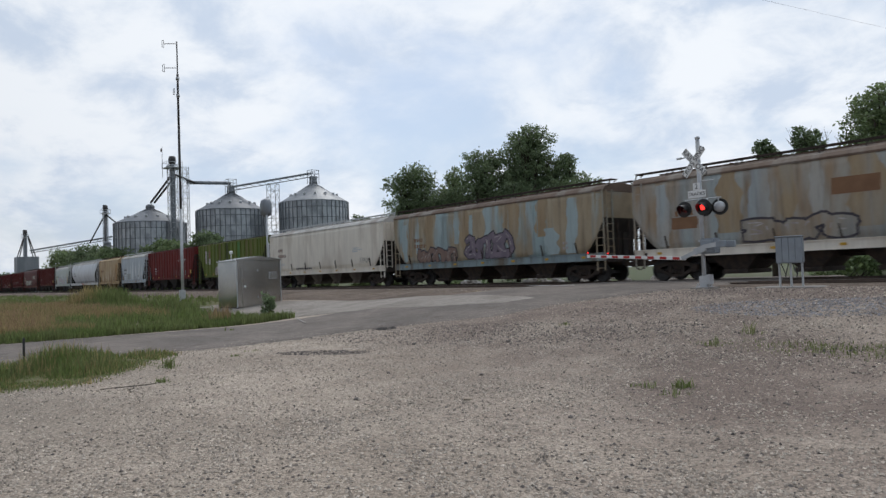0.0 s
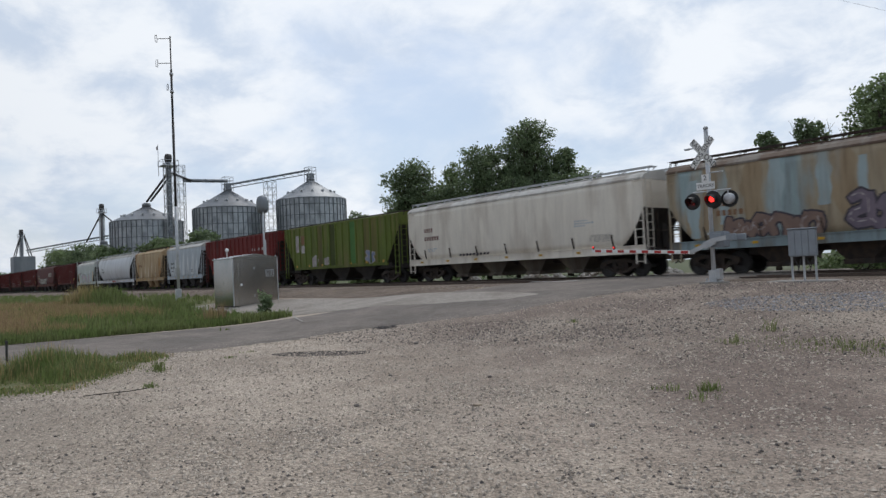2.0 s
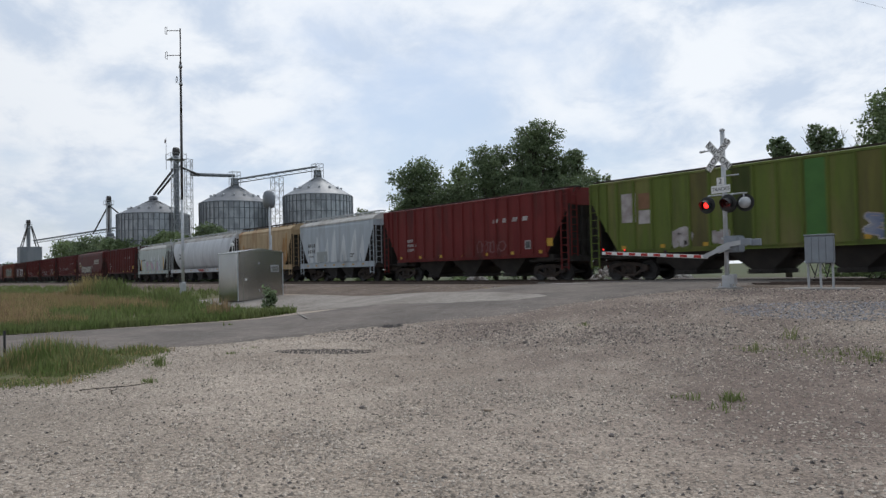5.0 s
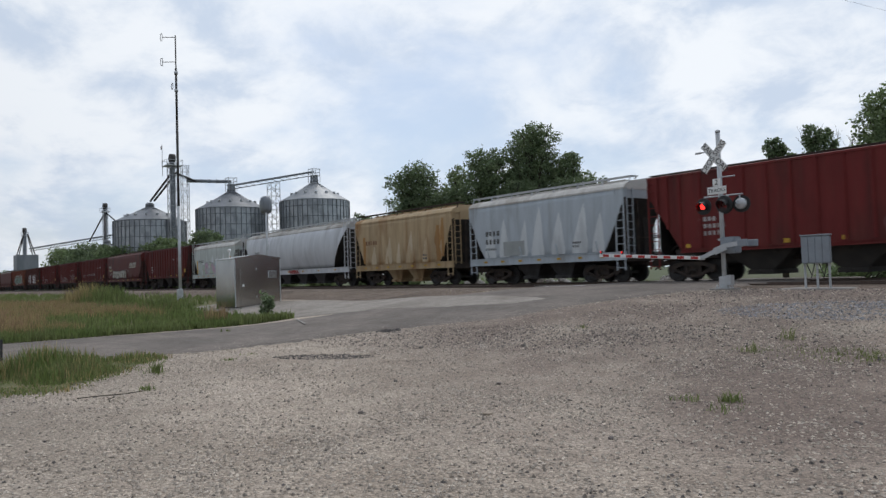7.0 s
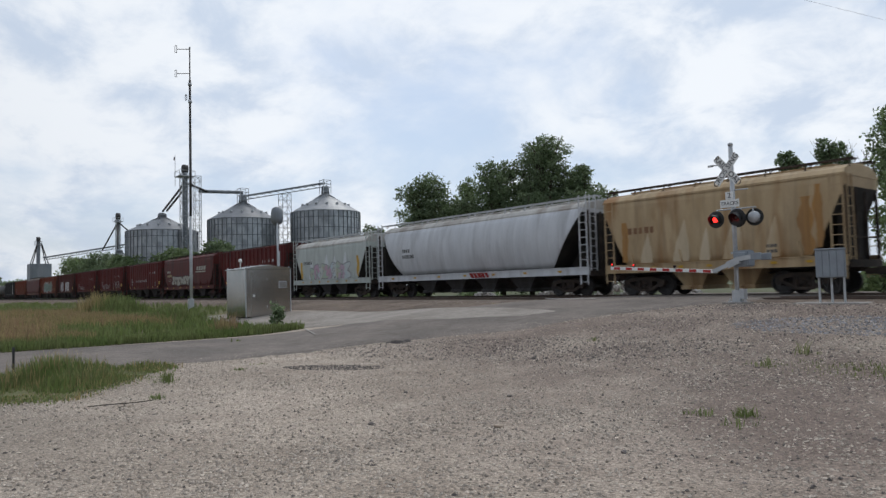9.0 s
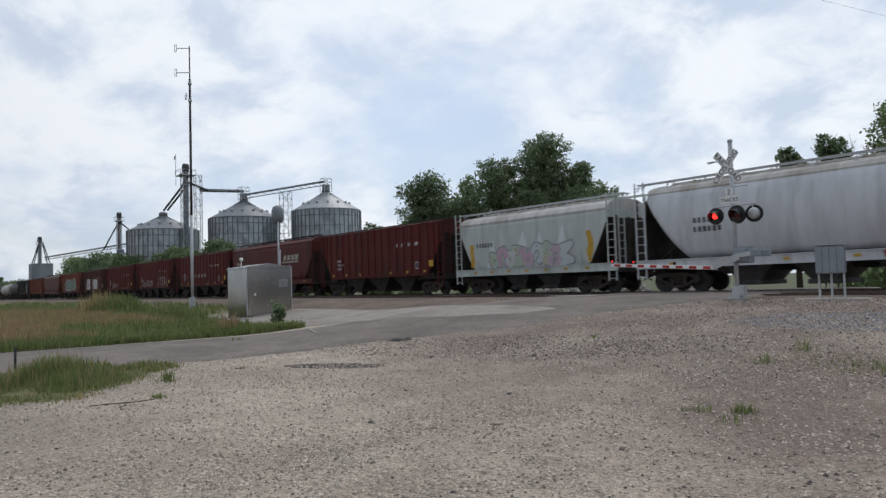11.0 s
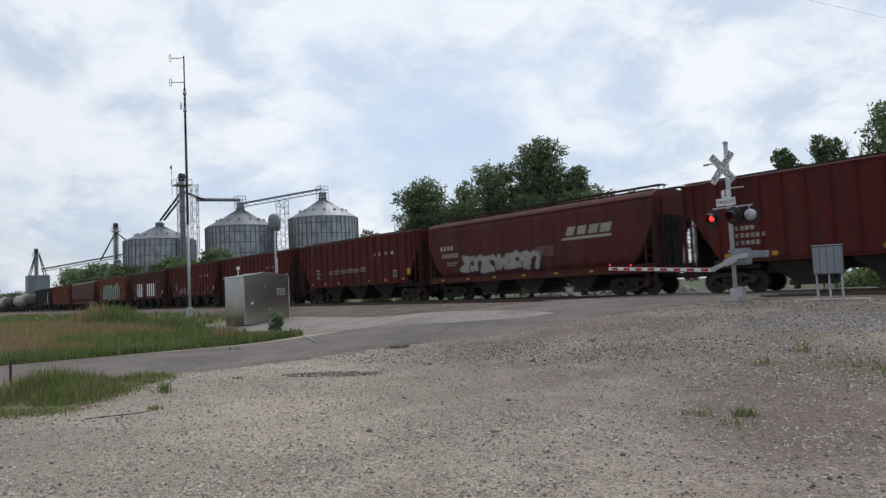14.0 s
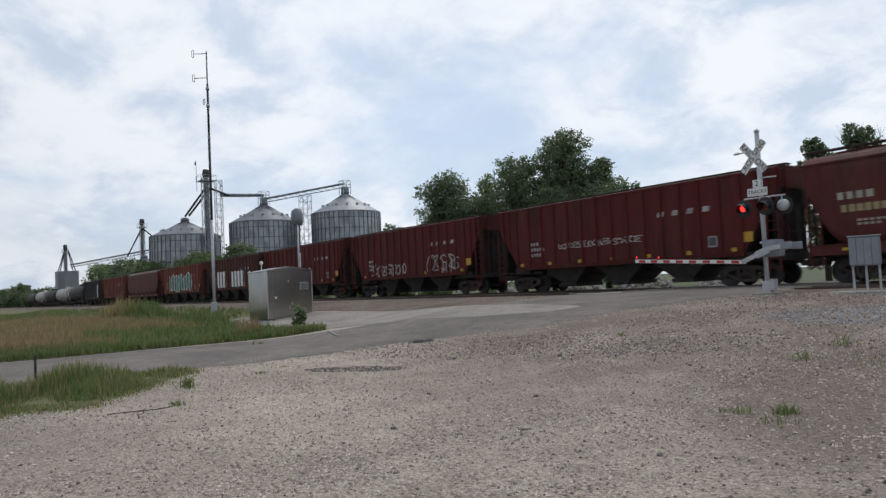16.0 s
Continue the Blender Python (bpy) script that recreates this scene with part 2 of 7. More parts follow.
M_WHITE = material("white_paint", (0.86, 0.86, 0.85), (0.80, 0.80, 0.785), rough=0.5, scale=3, fine=50, bump=0.03)
M_LETTER = material("faded_white", (0.52, 0.48, 0.46), (0.33, 0.28, 0.27), rough=0.7, scale=3, fine=30, bump=0.0)
M_DARKLETTER = material("dark_lettering", (0.07, 0.07, 0.07), (0.12, 0.12, 0.115), rough=0.7, scale=3, fine=30, bump=0.0)
M_YELLOW = material("yellow_reflector", (0.62, 0.36, 0.03), (0.5, 0.28, 0.02), rough=0.4, scale=3, fine=30, bump=0.0)
M_REDSTRIPE = material("red_reflector", (0.5, 0.03, 0.025), (0.4, 0.025, 0.02), rough=0.4, scale=3, fine=30, bump=0.0)
M_REDGLOW = material("lit_red_lamp", (0.5, 0.01, 0.01), rough=0.3, bump=0.0, emit=(1.0, 0.025, 0.02, 3.0))
M_REDDARK = material("unlit_red_lens", (0.06, 0.008, 0.008), rough=0.2, bump=0.0)
M_ALU = material("brushed_aluminium", (0.56, 0.55, 0.52), (0.45, 0.445, 0.425), rough=0.2, metal=1.0, scale=1.2, fine=7, bump=0.10, bump_dist=0.004, stretch=(1, 1, 0.5))
M_CONCRETE = material("concrete", (0.36, 0.34, 0.31), (0.28, 0.26, 0.24), rough=0.9, scale=3, fine=50, bump=0.2)


def car_paint(name, base, alt, third, tr=(0.5, 0.66), ts=1.1, mix=(0.35, 0.65), rough=0.62, streak=0.45):
    """Weathered paint: streaks that run down the sides, patches, grime."""
    return material(name, base, alt, rough=rough, scale=2.2, fine=45, bump=0.08, mix=mix, third=third, third_scale=ts, third_range=tr,
                    stretch=(1.0, 0.25, 0.22), streak=streak, spec=0.18)


P_RUST = car_paint("rust_streaked_paint", (0.40, 0.385, 0.34), (0.36, 0.26, 0.17), (0.38, 0.42, 0.42), (0.48, 0.6), 0.6)
P_TAN = car_paint("tan_and_pale_blue_paint", (0.43, 0.36, 0.255), (0.36, 0.285, 0.19), (0.33, 0.42, 0.43), (0.49, 0.585), 0.75)
P_OFFWHITE = car_paint("off_white_paint", (0.86, 0.80, 0.70), (0.79, 0.73, 0.64), (0.68, 0.61, 0.52), streak=0.12)
P_GREEN = car_paint("olive_green_paint", (0.15, 0.195, 0.042), (0.115, 0.15, 0.036), (0.20, 0.20, 0.065), streak=0.32)
P_RED = car_paint("oxide_red_paint", (0.128, 0.022, 0.02), (0.098, 0.018, 0.017), (0.066, 0.019, 0.017), (0.52, 0.7), streak=0.2)
P_BRIGHTRED = car_paint("bright_red_paint", (0.19, 0.032, 0.030), (0.15, 0.027, 0.025), (0.10, 0.026, 0.024), (0.52, 0.7), streak=0.16)
P_BROWN = car_paint("brown_red_paint", (0.125, 0.030, 0.026), (0.095, 0.025, 0.022), (0.07, 0.025, 0.022), (0.52, 0.7), streak=0.22)
P_DARKRED = car_paint("dark_red_paint", (0.10, 0.03, 0.026), (0.08, 0.026, 0.022), (0.06, 0.024, 0.02), (0.52, 0.7))
P_ORANGE = car_paint("orange_red_paint", (0.20, 0.055, 0.03), (0.16, 0.045, 0.028), (0.10, 0.04, 0.03), (0.55, 0.7))
P_GREY = car_paint("pale_grey_paint", (0.52, 0.57, 0.61), (0.46, 0.505, 0.54), (0.40, 0.42, 0.44), (0.55, 0.68), streak=0.16)
P_PALEFADE = car_paint("faded_pale_paint", (0.72, 0.75, 0.76), (0.64, 0.67, 0.68), (0.54, 0.56, 0.57), (0.55, 0.68), streak=0.1)
P_OCHREFADE = car_paint("faded_ochre_paint", (0.66, 0.55, 0.39), (0.58, 0.46, 0.31), (0.48, 0.33, 0.18), (0.55, 0.68), streak=0.2)
P_BLUEFADE = car_paint("faded_blue_paint", (0.40, 0.49, 0.50), (0.36, 0.43, 0.44), (0.36, 0.31, 0.23), (0.52, 0.66), 0.9, streak=0.25)
P_OCHRE = car_paint("ochre_paint", (0.53, 0.395, 0.24), (0.45, 0.325, 0.185), (0.36, 0.205, 0.095), (0.52, 0.68), streak=0.3)
P_SILVER = car_paint("silver_grey_paint", (0.66, 0.67, 0.69), (0.58, 0.59, 0.61), (0.48, 0.485, 0.50), (0.56, 0.7), rough=0.42, streak=0.16)
P_PALEGREEN = car_paint("pale_grey_green_paint", (0.58, 0.62, 0.59), (0.51, 0.55, 0.52), (0.42, 0.44, 0.425), (0.55, 0.68), streak=0.16)
P_TANKDARK = car_paint("black_tank_paint", (0.03, 0.032, 0.035), (0.045, 0.045, 0.045), (0.06, 0.055, 0.05))
P_TANKWHITE = car_paint("white_tank_paint", (0.55, 0.54, 0.50), (0.42, 0.39, 0.34), (0.28, 0.22, 0.16), (0.58, 0.7))


# ---- mesh helpers ----
def part(name, bm, mat, parent=None, label="", m=None):
    """Links a bmesh as one mesh object, under a thing or a part."""
    me = bpy.data.meshes.new(name)
    bm.to_mesh(me)
    bm.free()
    return mesh_part(name, me, mat, parent, label, m)


def mesh_part(name, me, mat, parent=None, label="", m=None):
    if mat and not me.materials:
        me.materials.append(mat)
    ob = new(name, me)
    if mat and me.materials[0] != mat and len(me.materials) == 1:
        ob.material_slots[0].link = 'OBJECT'
        ob.material_slots[0].material = mat
    if parent:
        ob.parent = parent
    if m is not None:
        ob.matrix_basis = m
    if label:
        ob["label"] = label
    return ob


def empty(name, m, label, category, group="", kind=""):
    ob = new(name)
    ob.matrix_basis = m
    return tagged(ob, label, category, group, kind)


def box(bm, x0, x1, y0, y1, z0, z1):
    vs = [bm.verts.new((x, y, z)) for x in (x0, x1) for y in (y0, y1) for z in (z0, z1)]
    for f in ((0, 1, 3, 2), (4, 6, 7, 5), (0, 4, 5, 1), (2, 3, 7, 6), (0, 2, 6, 4), (1, 5, 7, 3)):
        bm.faces.new([vs[i] for i in f])
    return vs


def bevelled_box(x0, x1, y0, y1, z0, z1, w=0.01, seg=1):
    bm = bmesh.new()
    box(bm, x0, x1, y0, y1, z0, z1)
    bmesh.ops.bevel(bm, geom=list(bm.edges), offset=w, segments=seg, affect='EDGES')
    return bm


def tube(bm, a, b, r, n=8, r2=None, caps=True):
    """A round bar from a to b."""
    a, b = Vector(a), Vector(b)
    r2 = r if r2 is None else r2
    d = (b - a).normalized()
    s = d.cross(Vector((0, 0, 1)) if abs(d.z) < 0.95 else Vector((1, 0, 0))).normalized()
    u = d.cross(s)
    A = [bm.verts.new(a + r * (s * math.cos(k * 2 * math.pi / n) + u * math.sin(k * 2 * math.pi / n))) for k in range(n)]
    B = [bm.verts.new(b + r2 * (s * math.cos(k * 2 * math.pi / n) + u * math.sin(k * 2 * math.pi / n))) for k in range(n)]
    for k in range(n):
        f = bm.faces.new((A[k], A[(k + 1) % n], B[(k + 1) % n], B[k]))
        f.smooth = n > 6
    if caps:
        bm.faces.new(A[::-1])
        bm.faces.new(B)


def bar(bm, a, b, w, h):
    """A square bar from a to b."""
    a, b = Vector(a), Vector(b)
    d = (b - a).normalized()
    s = d.cross(Vector((0, 0, 1)) if abs(d.z) < 0.95 else Vector((0, 1, 0))).normalized()
    u = s.cross(d)
    A = [bm.verts.new(a + s * w * i / 2 + u * h * j / 2) for i, j in ((-1, -1), (1, -1), (1, 1), (-1, 1))]
    B = [bm.verts.new(b + s * w * i / 2 + u * h * j / 2) for i, j in ((-1, -1), (1, -1), (1, 1), (-1, 1))]
    for k in range(4):
        bm.faces.new((A[k], A[(k + 1) % 4], B[(k + 1) % 4], B[k]))
    bm.faces.new(A[::-1])
    bm.faces.new(B)


def spin(bm, profile, n=24, axis='z', centre=(0, 0, 0), smooth=True):
    """A solid of revolution from (radius, height) pairs."""
    rings = []
    for r, h in profile:
        ring = []
        for k in range(n):
            c, s = math.cos(2 * math.pi * k / n), math.sin(2 * math.pi * k / n)
            p = {'z': (r * c, r * s, h), 'y': (r * c, h, r * s), 'x': (h, r * c, r * s)}[axis]
            ring.append(bm.verts.new(Vector(p) + Vector(centre)))
        rings.append(ring)
    for A, B in zip(rings, rings[1:]):
        for k in range(n):
            f = bm.faces.new((A[k], A[(k + 1) % n], B[(k + 1) % n], B[k]))
            f.smooth = smooth
    for R in (rings[0], rings[-1]):
        bm.faces.new(R)
    bmesh.ops.recalc_face_normals(bm, faces=bm.faces)


def text_mesh(body, size, depth=0.002):
    cu = bpy.data.curves.new("text", 'FONT')
    cu.body, cu.size, cu.extrude = body, size, depth
    cu.align_x, cu.align_y = 'CENTER', 'CENTER'
    ob = bpy.data.objects.new("text", cu)
    scene.collection.objects.link(ob)
    bpy.context.view_layer.update()
    me = bpy.data.meshes.new_from_object(ob.evaluated_get(bpy.context.evaluated_depsgraph_get()))
    bpy.data.objects.remove(ob)
    bpy.data.curves.remove(cu)
    return me


# ---- the ground and the tracks ----
TRACK_Y, NEAR_Y, RAIL = 27.8, 23.3, 0.93


def smooth(a, b, x):
    t = min(1.0, max(0.0, (x - a) / (b - a)))
    return t * t * (3 - 2 * t)


def terrain(x, y):
    k = smooth(-27, -19, x)
    start = 11 - 4 * k
    z = 0.84 * smooth(start, 21.5 - 2.2 * k, y) - 0.45 * smooth(31.5, 36, y)
    return z - 0.9 * smooth(40, 200, y) * 0.3


def spaced(lo, hi, fine_lo, fine_hi, step, grow=1.35):
    v = list(np.arange(fine_lo, fine_hi + 1e-6, step))
    a, s = fine_hi, step
    while a < hi:
        s *= grow
        a += s
        v.append(min(a, hi))
    a, s = fine_lo, step
    while a > lo:
        s *= grow
        a -= s
        v.insert(0, max(a, lo))
    return v


def sheet(name, xs, ys, height, mat, thing_label="", keep=None, category="ground"):
    """A sheet over the terrain, height above it."""
    bm = bmesh.new()
    grid = {}
    for i, x in enumerate(xs):
        for j, y in enumerate(ys):
            grid[i, j] = bm.verts.new((x, y, terrain(x, y) + height(x, y)))
    for i in range(len(xs) - 1):
        for j in range(len(ys) - 1):
            cx, cy = (xs[i] + xs[i + 1]) / 2, (ys[j] + ys[j + 1]) / 2
            if keep is None or keep(cx, cy):
                bm.faces.new((grid[i, j], grid[i + 1, j], grid[i + 1, j + 1], grid[i, j + 1])).smooth = True
    bmesh.ops.delete(bm, geom=[v for v in bm.verts if not v.link_faces], context='VERTS')
    return tagged(part(name, bm, mat), thing_label, category, kind="structure")


def strip(name, line, mat, lift, thing_label, category, nacross=8, ragged=0.0, seed=1, grain=0.4):
    """A surface between two edges that dips under the ground at its sides: line holds (y, x_west, x_east)."""
    bm = bmesh.new()
    rows = []
    y = line[0][0]
    while y <= line[-1][0] + 1e-6:
        for (ya, a0, a1), (yb, b0, b1) in zip(line, line[1:]):
            if ya <= y <= yb + 1e-6:
                t = (y - ya) / (yb - ya)
                t = t * t * (3 - 2 * t)
                w, e = a0 + (b0 - a0) * t, a1 + (b1 - a1) * t
        w += ragged * (noise.noise(Vector((y * 0.9, seed, 0))) + 0.6 * noise.noise(Vector((y * 3.1, seed, 4))))
        e += ragged * (noise.noise(Vector((y * 0.9, seed, 9))) + 0.6 * noise.noise(Vector((y * 3.1, seed, 7))))
        up = lift(y)
        pts = [(w - 0.25, -0.03)] + [(w + (e - w) * k / nacross, up) for k in range(nacross + 1)] + [(e + 0.25, -0.03)]
        rows.append([bm.verts.new((x, y, terrain(x, y) + z)) for x, z in pts])
        y += grain
    for A, B in zip(rows, rows[1:]):
        for k in range(len(A) - 1):
            bm.faces.new((A[k], A[k + 1], B[k + 1], B[k])).smooth = True
    return tagged(part(name, bm, mat), thing_label, category, kind="structure")


ground_x = spaced(-2500, 2500, -70, 25, 1.0)
ground_y = spaced(-1200, 3000, -12, 45, 0.5)
sheet("ground", ground_x, ground_y, lambda x, y: 0.0, M_GRAVEL, "grey-brown gravel lot sloping up to the tracks")
sheet("track_bed", spaced(-1500, 600, -70, 25, 1.5), list(np.arange(16.4, 32.01, 0.4)),
      lambda x, y: 0.03 - 0.12 * ((smooth(17.2, 16.4, y) if x < -19.5 else smooth(20.6, 19.6, y)) + smooth(31, 32, y)), M_BALLAST, "brown-grey ballast bed under the two tracks",
      keep=lambda x, y: y > 19.6 or x < -19.6)
sheet("meadow", ground_x, [y for y in spaced(-1200, 3000, 36, 60, 3.0) if y >= 36], lambda x, y: 0.05, M_FARLAND,
      "green meadow behind the railway")
strip("road", [(-40.0, -25.0, -16.6), (0.0, -23.6, -16.0), (9.0, -23.0, -15.9), (14.0, -21.0, -12.8), (18.0, -19.6, -11.5), (31.0, -19.3, -11.3), (75.0, -20.0, -11.0)],
      M_ASPHALT, lambda y: 0.014 + 0.074 * smooth(17.0, 21.5, y) - 0.06 * smooth(30.5, 34, y), "worn grey asphalt road rising to the crossing", "road", ragged=0.22, nacross=10, grain=0.25)
strip("apron", [(12.2, -38.0, -24.0), (13.2, -38.5, -20.5), (14.2, -39.0, -17.0), (15.4, -38.5, -15.0), (16.2, -36.0, -14.6), (16.9, -30.0, -17.5)],
      M_APRON, lambda y: 0.026, "pale packed gravel apron beside the road", "ground", nacross=24, ragged=0.6, seed=4, grain=0.2)


def track(y0, label):
    th = empty("railway_track", pose(0, y0, RAIL), label, "track", "railway tracks", "structure")
    for s in (-0.7175, 0.7175):
        bm = bmesh.new()
        for (x0, x1) in ((-1200, -80), (-80, 40), (40, 300)):
            box(bm, x0, x1, s - 0.036, s + 0.036, -0.045, 0)
            box(bm, x0, x1, s - 0.01, s + 0.01, -0.15, -0.045)
            box(bm, x0, x1, s - 0.07, s + 0.07, -0.172, -0.15)
        part("rail", bm, M_RAIL, th)
    me = None
    for k in range(150):
        x = -80 + 0.75 * k
        if -20 < x < -10.8:
            continue
        if me is None:
            me = part("tie", bevelled_box(-0.11, 0.11, -1.3, 1.3, -0.2, -0.045 - 0.062, 0.012), M_TIE, th, m=pose(x, 0, 0)).data
        else:
            mesh_part("tie", me, M_TIE, th, m=pose(x, 0, 0, 0, 0, random.uniform(-1, 1)))
    return th


track(TRACK_Y, "rusty steel rails on dark wooden ties under the train")
track(NEAR_Y, "empty steel rails on dark wooden ties")


# ---- the train ----
TRAIN, WHEELS, SHARED = [], [], {}


def shared(key, make):
    """The mesh of alike pieces, built once."""
    if key not in SHARED:
        bm = make()
        me = bpy.data.meshes.new(key)
        bm.to_mesh(me)
        bm.free()
        SHARED[key] = me
    return SHARED[key]


def wheelset_bm():
    bm = bmesh.new()
    tube(bm, (0, -1.08, 0), (0, 1.08, 0), 0.085, 10)
    for s in (-1, 1):
        y = s * 0.7175
        prof = [(0.10, y - 0.09), (0.13, y - 0.075), (0.15, y - 0.02), (0.37, y - 0.03), (0.385, y - 0.068), (0.457, y - 0.068), (0.457, y + 0.05),
                (0.49, y + 0.068) if s < 0 else (0.457, y + 0.068), (0.385, y + 0.068), (0.37, y + 0.01), (0.15, y + 0.03), (0.10, y + 0.09)]
        spin(bm, prof, 24, 'y', smooth=False)
        for k in range(3):
            a = 2 * math.pi * k / 3
            tube(bm, (0.055 * math.cos(a), s * 1.08, 0.055 * math.sin(a)), (0.055 * math.cos(a), s * 1.10, 0.055 * math.sin(a)), 0.018, 6)
    return bm


def side_frame_bm():
    """Cast side frame with two arches, a spring opening and bearing boxes, in the plane y = 0."""
    bm = bmesh.new()
    bar(bm, (-1.02, 0, 0.60), (-0.42, 0, 0.74), 0.16, 0.15)
    bar(bm, (1.02, 0, 0.60), (0.42, 0, 0.74), 0.16, 0.15)
    bar(bm, (-0.46, 0, 0.74), (0.46, 0, 0.74), 0.17, 0.16)
    bar(bm, (-0.86, 0, 0.52), (-0.30, 0, 0.24), 0.14, 0.12)
    bar(bm, (0.86, 0, 0.52), (0.30, 0, 0.24), 0.14, 0.12)
    bar(bm, (-0.34, 0, 0.23), (0.34, 0, 0.23), 0.17, 0.11)
    bar(bm, (-0.32, 0, 0.24), (-0.32, 0, 0.72), 0.14, 0.10)
    bar(bm, (0.32, 0, 0.24), (0.32, 0, 0.72), 0.14, 0.10)
    for x in (-0.16, 0.0, 0.16):
        tube(bm, (x, 0, 0.27), (x, 0, 0.52), 0.062, 8)
    for x in (-0.89, 0.89):
        box(bm, x - 0.15, x + 0.15, -0.10, 0.10, 0.44, 0.63)
        tube(bm, (x, -0.13, 0.457), (x, 0.13, 0.457), 0.10, 10)
    return bm


def truck_bolster_bm():
    bm = bmesh.new()
    box(bm, -0.20, 0.20, -0.98, 0.98, 0.50, 0.66)
    tube(bm, (0, 0, 0.64), (0, 0, 0.80), 0.22, 12)
    for x in (-0.55, 0.55):
        bar(bm, (x, -0.85, 0.45), (x, 0.85, 0.45), 0.09, 0.14)
    return bm


def truck(car, x):
    t = mesh_part("truck", shared("truck_bolster", truck_bolster_bm), M_RUST, car, m=pose(x, 0, 0))
    for s in (-1, 1):
        mesh_part("side_frame", shared("side_frame", side_frame_bm), M_RUST, t, m=pose(0, s * 1.0, 0))
    for dx in (-0.89, 0.89):
        w = mesh_part("wheelset", shared("wheelset", wheelset_bm), M_DARKSTEEL, t, m=pose(dx, 0, 0.457))
        WHEELS.append((w, dx))


def coupler_bm():
    bm = bmesh.new()
    box(bm, 0, 0.55, -0.09, 0.09, 0.70, 0.92)
    box(bm, 0.45, 0.78, -0.16, 0.13, 0.66, 0.96)
    tube(bm, (0.1, 0.5, 0.78), (0.62, 0.22, 0.52), 0.03, 6)
    bar(bm, (0.06, -1.2, 1.0), (0.06, 1.2, 1.0), 0.03, 0.03)
    return bm


def half_width(kind, z):
    if kind == "cylinder":
        return 1.56 * math.sqrt(max(0.10, 1 - ((z - 2.85) / 2.3) ** 2))
    if kind == "ribbed":
        return 1.47
    return 1.55 - 0.030 * max(0.0, (2.4 - z) / 1.0) ** 2 - 0.03 * max(0.0, (z - 3.2) / 1.0) ** 2


# kind: foot of the body, knee of the cut end corner, depth of the cut, eave, ridge
SHAPES = {"smooth": (1.36, 3.05, 1.40, 4.38, 4.78), "short": (1.36, 3.85, 1.25, 4.30, 4.74), "low": (1.30, 3.55, 1.30, 3.98, 4.52), "round_end": (1.36, 3.55, 1.45, 4.36, 4.76),
          "ribbed": (1.36, 3.75, 1.50, 4.50, 4.64), "cylinder": (1.42, 4.1, 2.0, 4.34, 4.74)}
PLAIN = ("smooth", "short", "low", "round_end")


def body_bm(kind, L):
    """Hopper body: curved or flat sides, cut end corners with slope sheets, all in one shell."""
    foot, knee, cut, eave, ridge = SHAPES[kind]
    h = L / 2
    bm = bmesh.new()
    xs = [-h + cut * k / 8 for k in range(9)] + [0] + [h - cut * k / 8 for k in range(8, -1, -1)]
    rings = []
    for i, x in enumerate(xs):
        d = min(1.0, (h - abs(x)) / cut)
        bend = {"smooth": (1 - d) ** 1.7, "short": (1 - d) ** 1.2, "low": (1 - d) ** 1.3, "round_end": (1 - d) ** 1.9, "ribbed": 1 - d, "cylinder": (1 - d) ** 1.15}[kind]
        low = foot + (knee - foot) * bend
        half = []
        for k in range(10):
            z = low + (eave - low) * k / 9
            half.append((-half_width(kind, z), z))
        ring = [bm.verts.new((x, y, z)) for y, z in half] + [bm.verts.new((x, -y, z)) for y, z in reversed(half)]
        rings.append(ring)
    n = len(rings[0])
    for A, B in zip(rings, rings[1:]):
        for k in range(n):
            f = bm.faces.new((A[k], B[k], B[(k + 1) % n], A[(k + 1) % n]))
            f.smooth = kind != "ribbed" and k not in (9, 19)
    bm.faces.new(rings[0])
    bm.faces.new(rings[-1][::-1])
    bmesh.ops.recalc_face_normals(bm, faces=bm.faces)
    return bm


def roof_bm(kind, L):
    foot, knee, cut, eave, ridge = SHAPES[kind]
    h = L / 2
    w = half_width(kind, eave) + 0.03
    prof = [(-w, eave - 0.06), (-w, eave + 0.02), (-w * 0.90, eave + (ridge - eave) * 0.42), (-w * 0.6, eave + (ridge - eave) * 0.8), (0, ridge)]
    prof = prof + [(-y, z) for y, z in prof[-2::-1]]
    bm = bmesh.new()
    A = [bm.verts.new((-h - 0.02, y, z)) for y, z in prof]
    B = [bm.verts.new((h + 0.02, y, z)) for y, z in prof]
    for k in range(len(prof)):
        bm.faces.new((A[k], B[k], B[(k + 1) % len(prof)], A[(k + 1) % len(prof)]))
    bm.faces.new(A[::-1])
    bm.faces.new(B)
    bmesh.ops.recalc_face_normals(bm, faces=bm.faces)
    return bm


def hatch_bm(L):
    bm = bmesh.new()
    h = L / 2 - 0.7
    n = int(2 * h / 2.2)
    for k in range(n):
        a, b = -h + 2 * h * k / n, -h + 2 * h * (k + 1) / n - 0.05
        box(bm, a, b, -0.34, 0.34, 0, 0.09)
        bar(bm, ((a + b) / 2, -0.4, 0.1), ((a + b) / 2, 0.4, 0.1), 0.06, 0.04)
    return bm


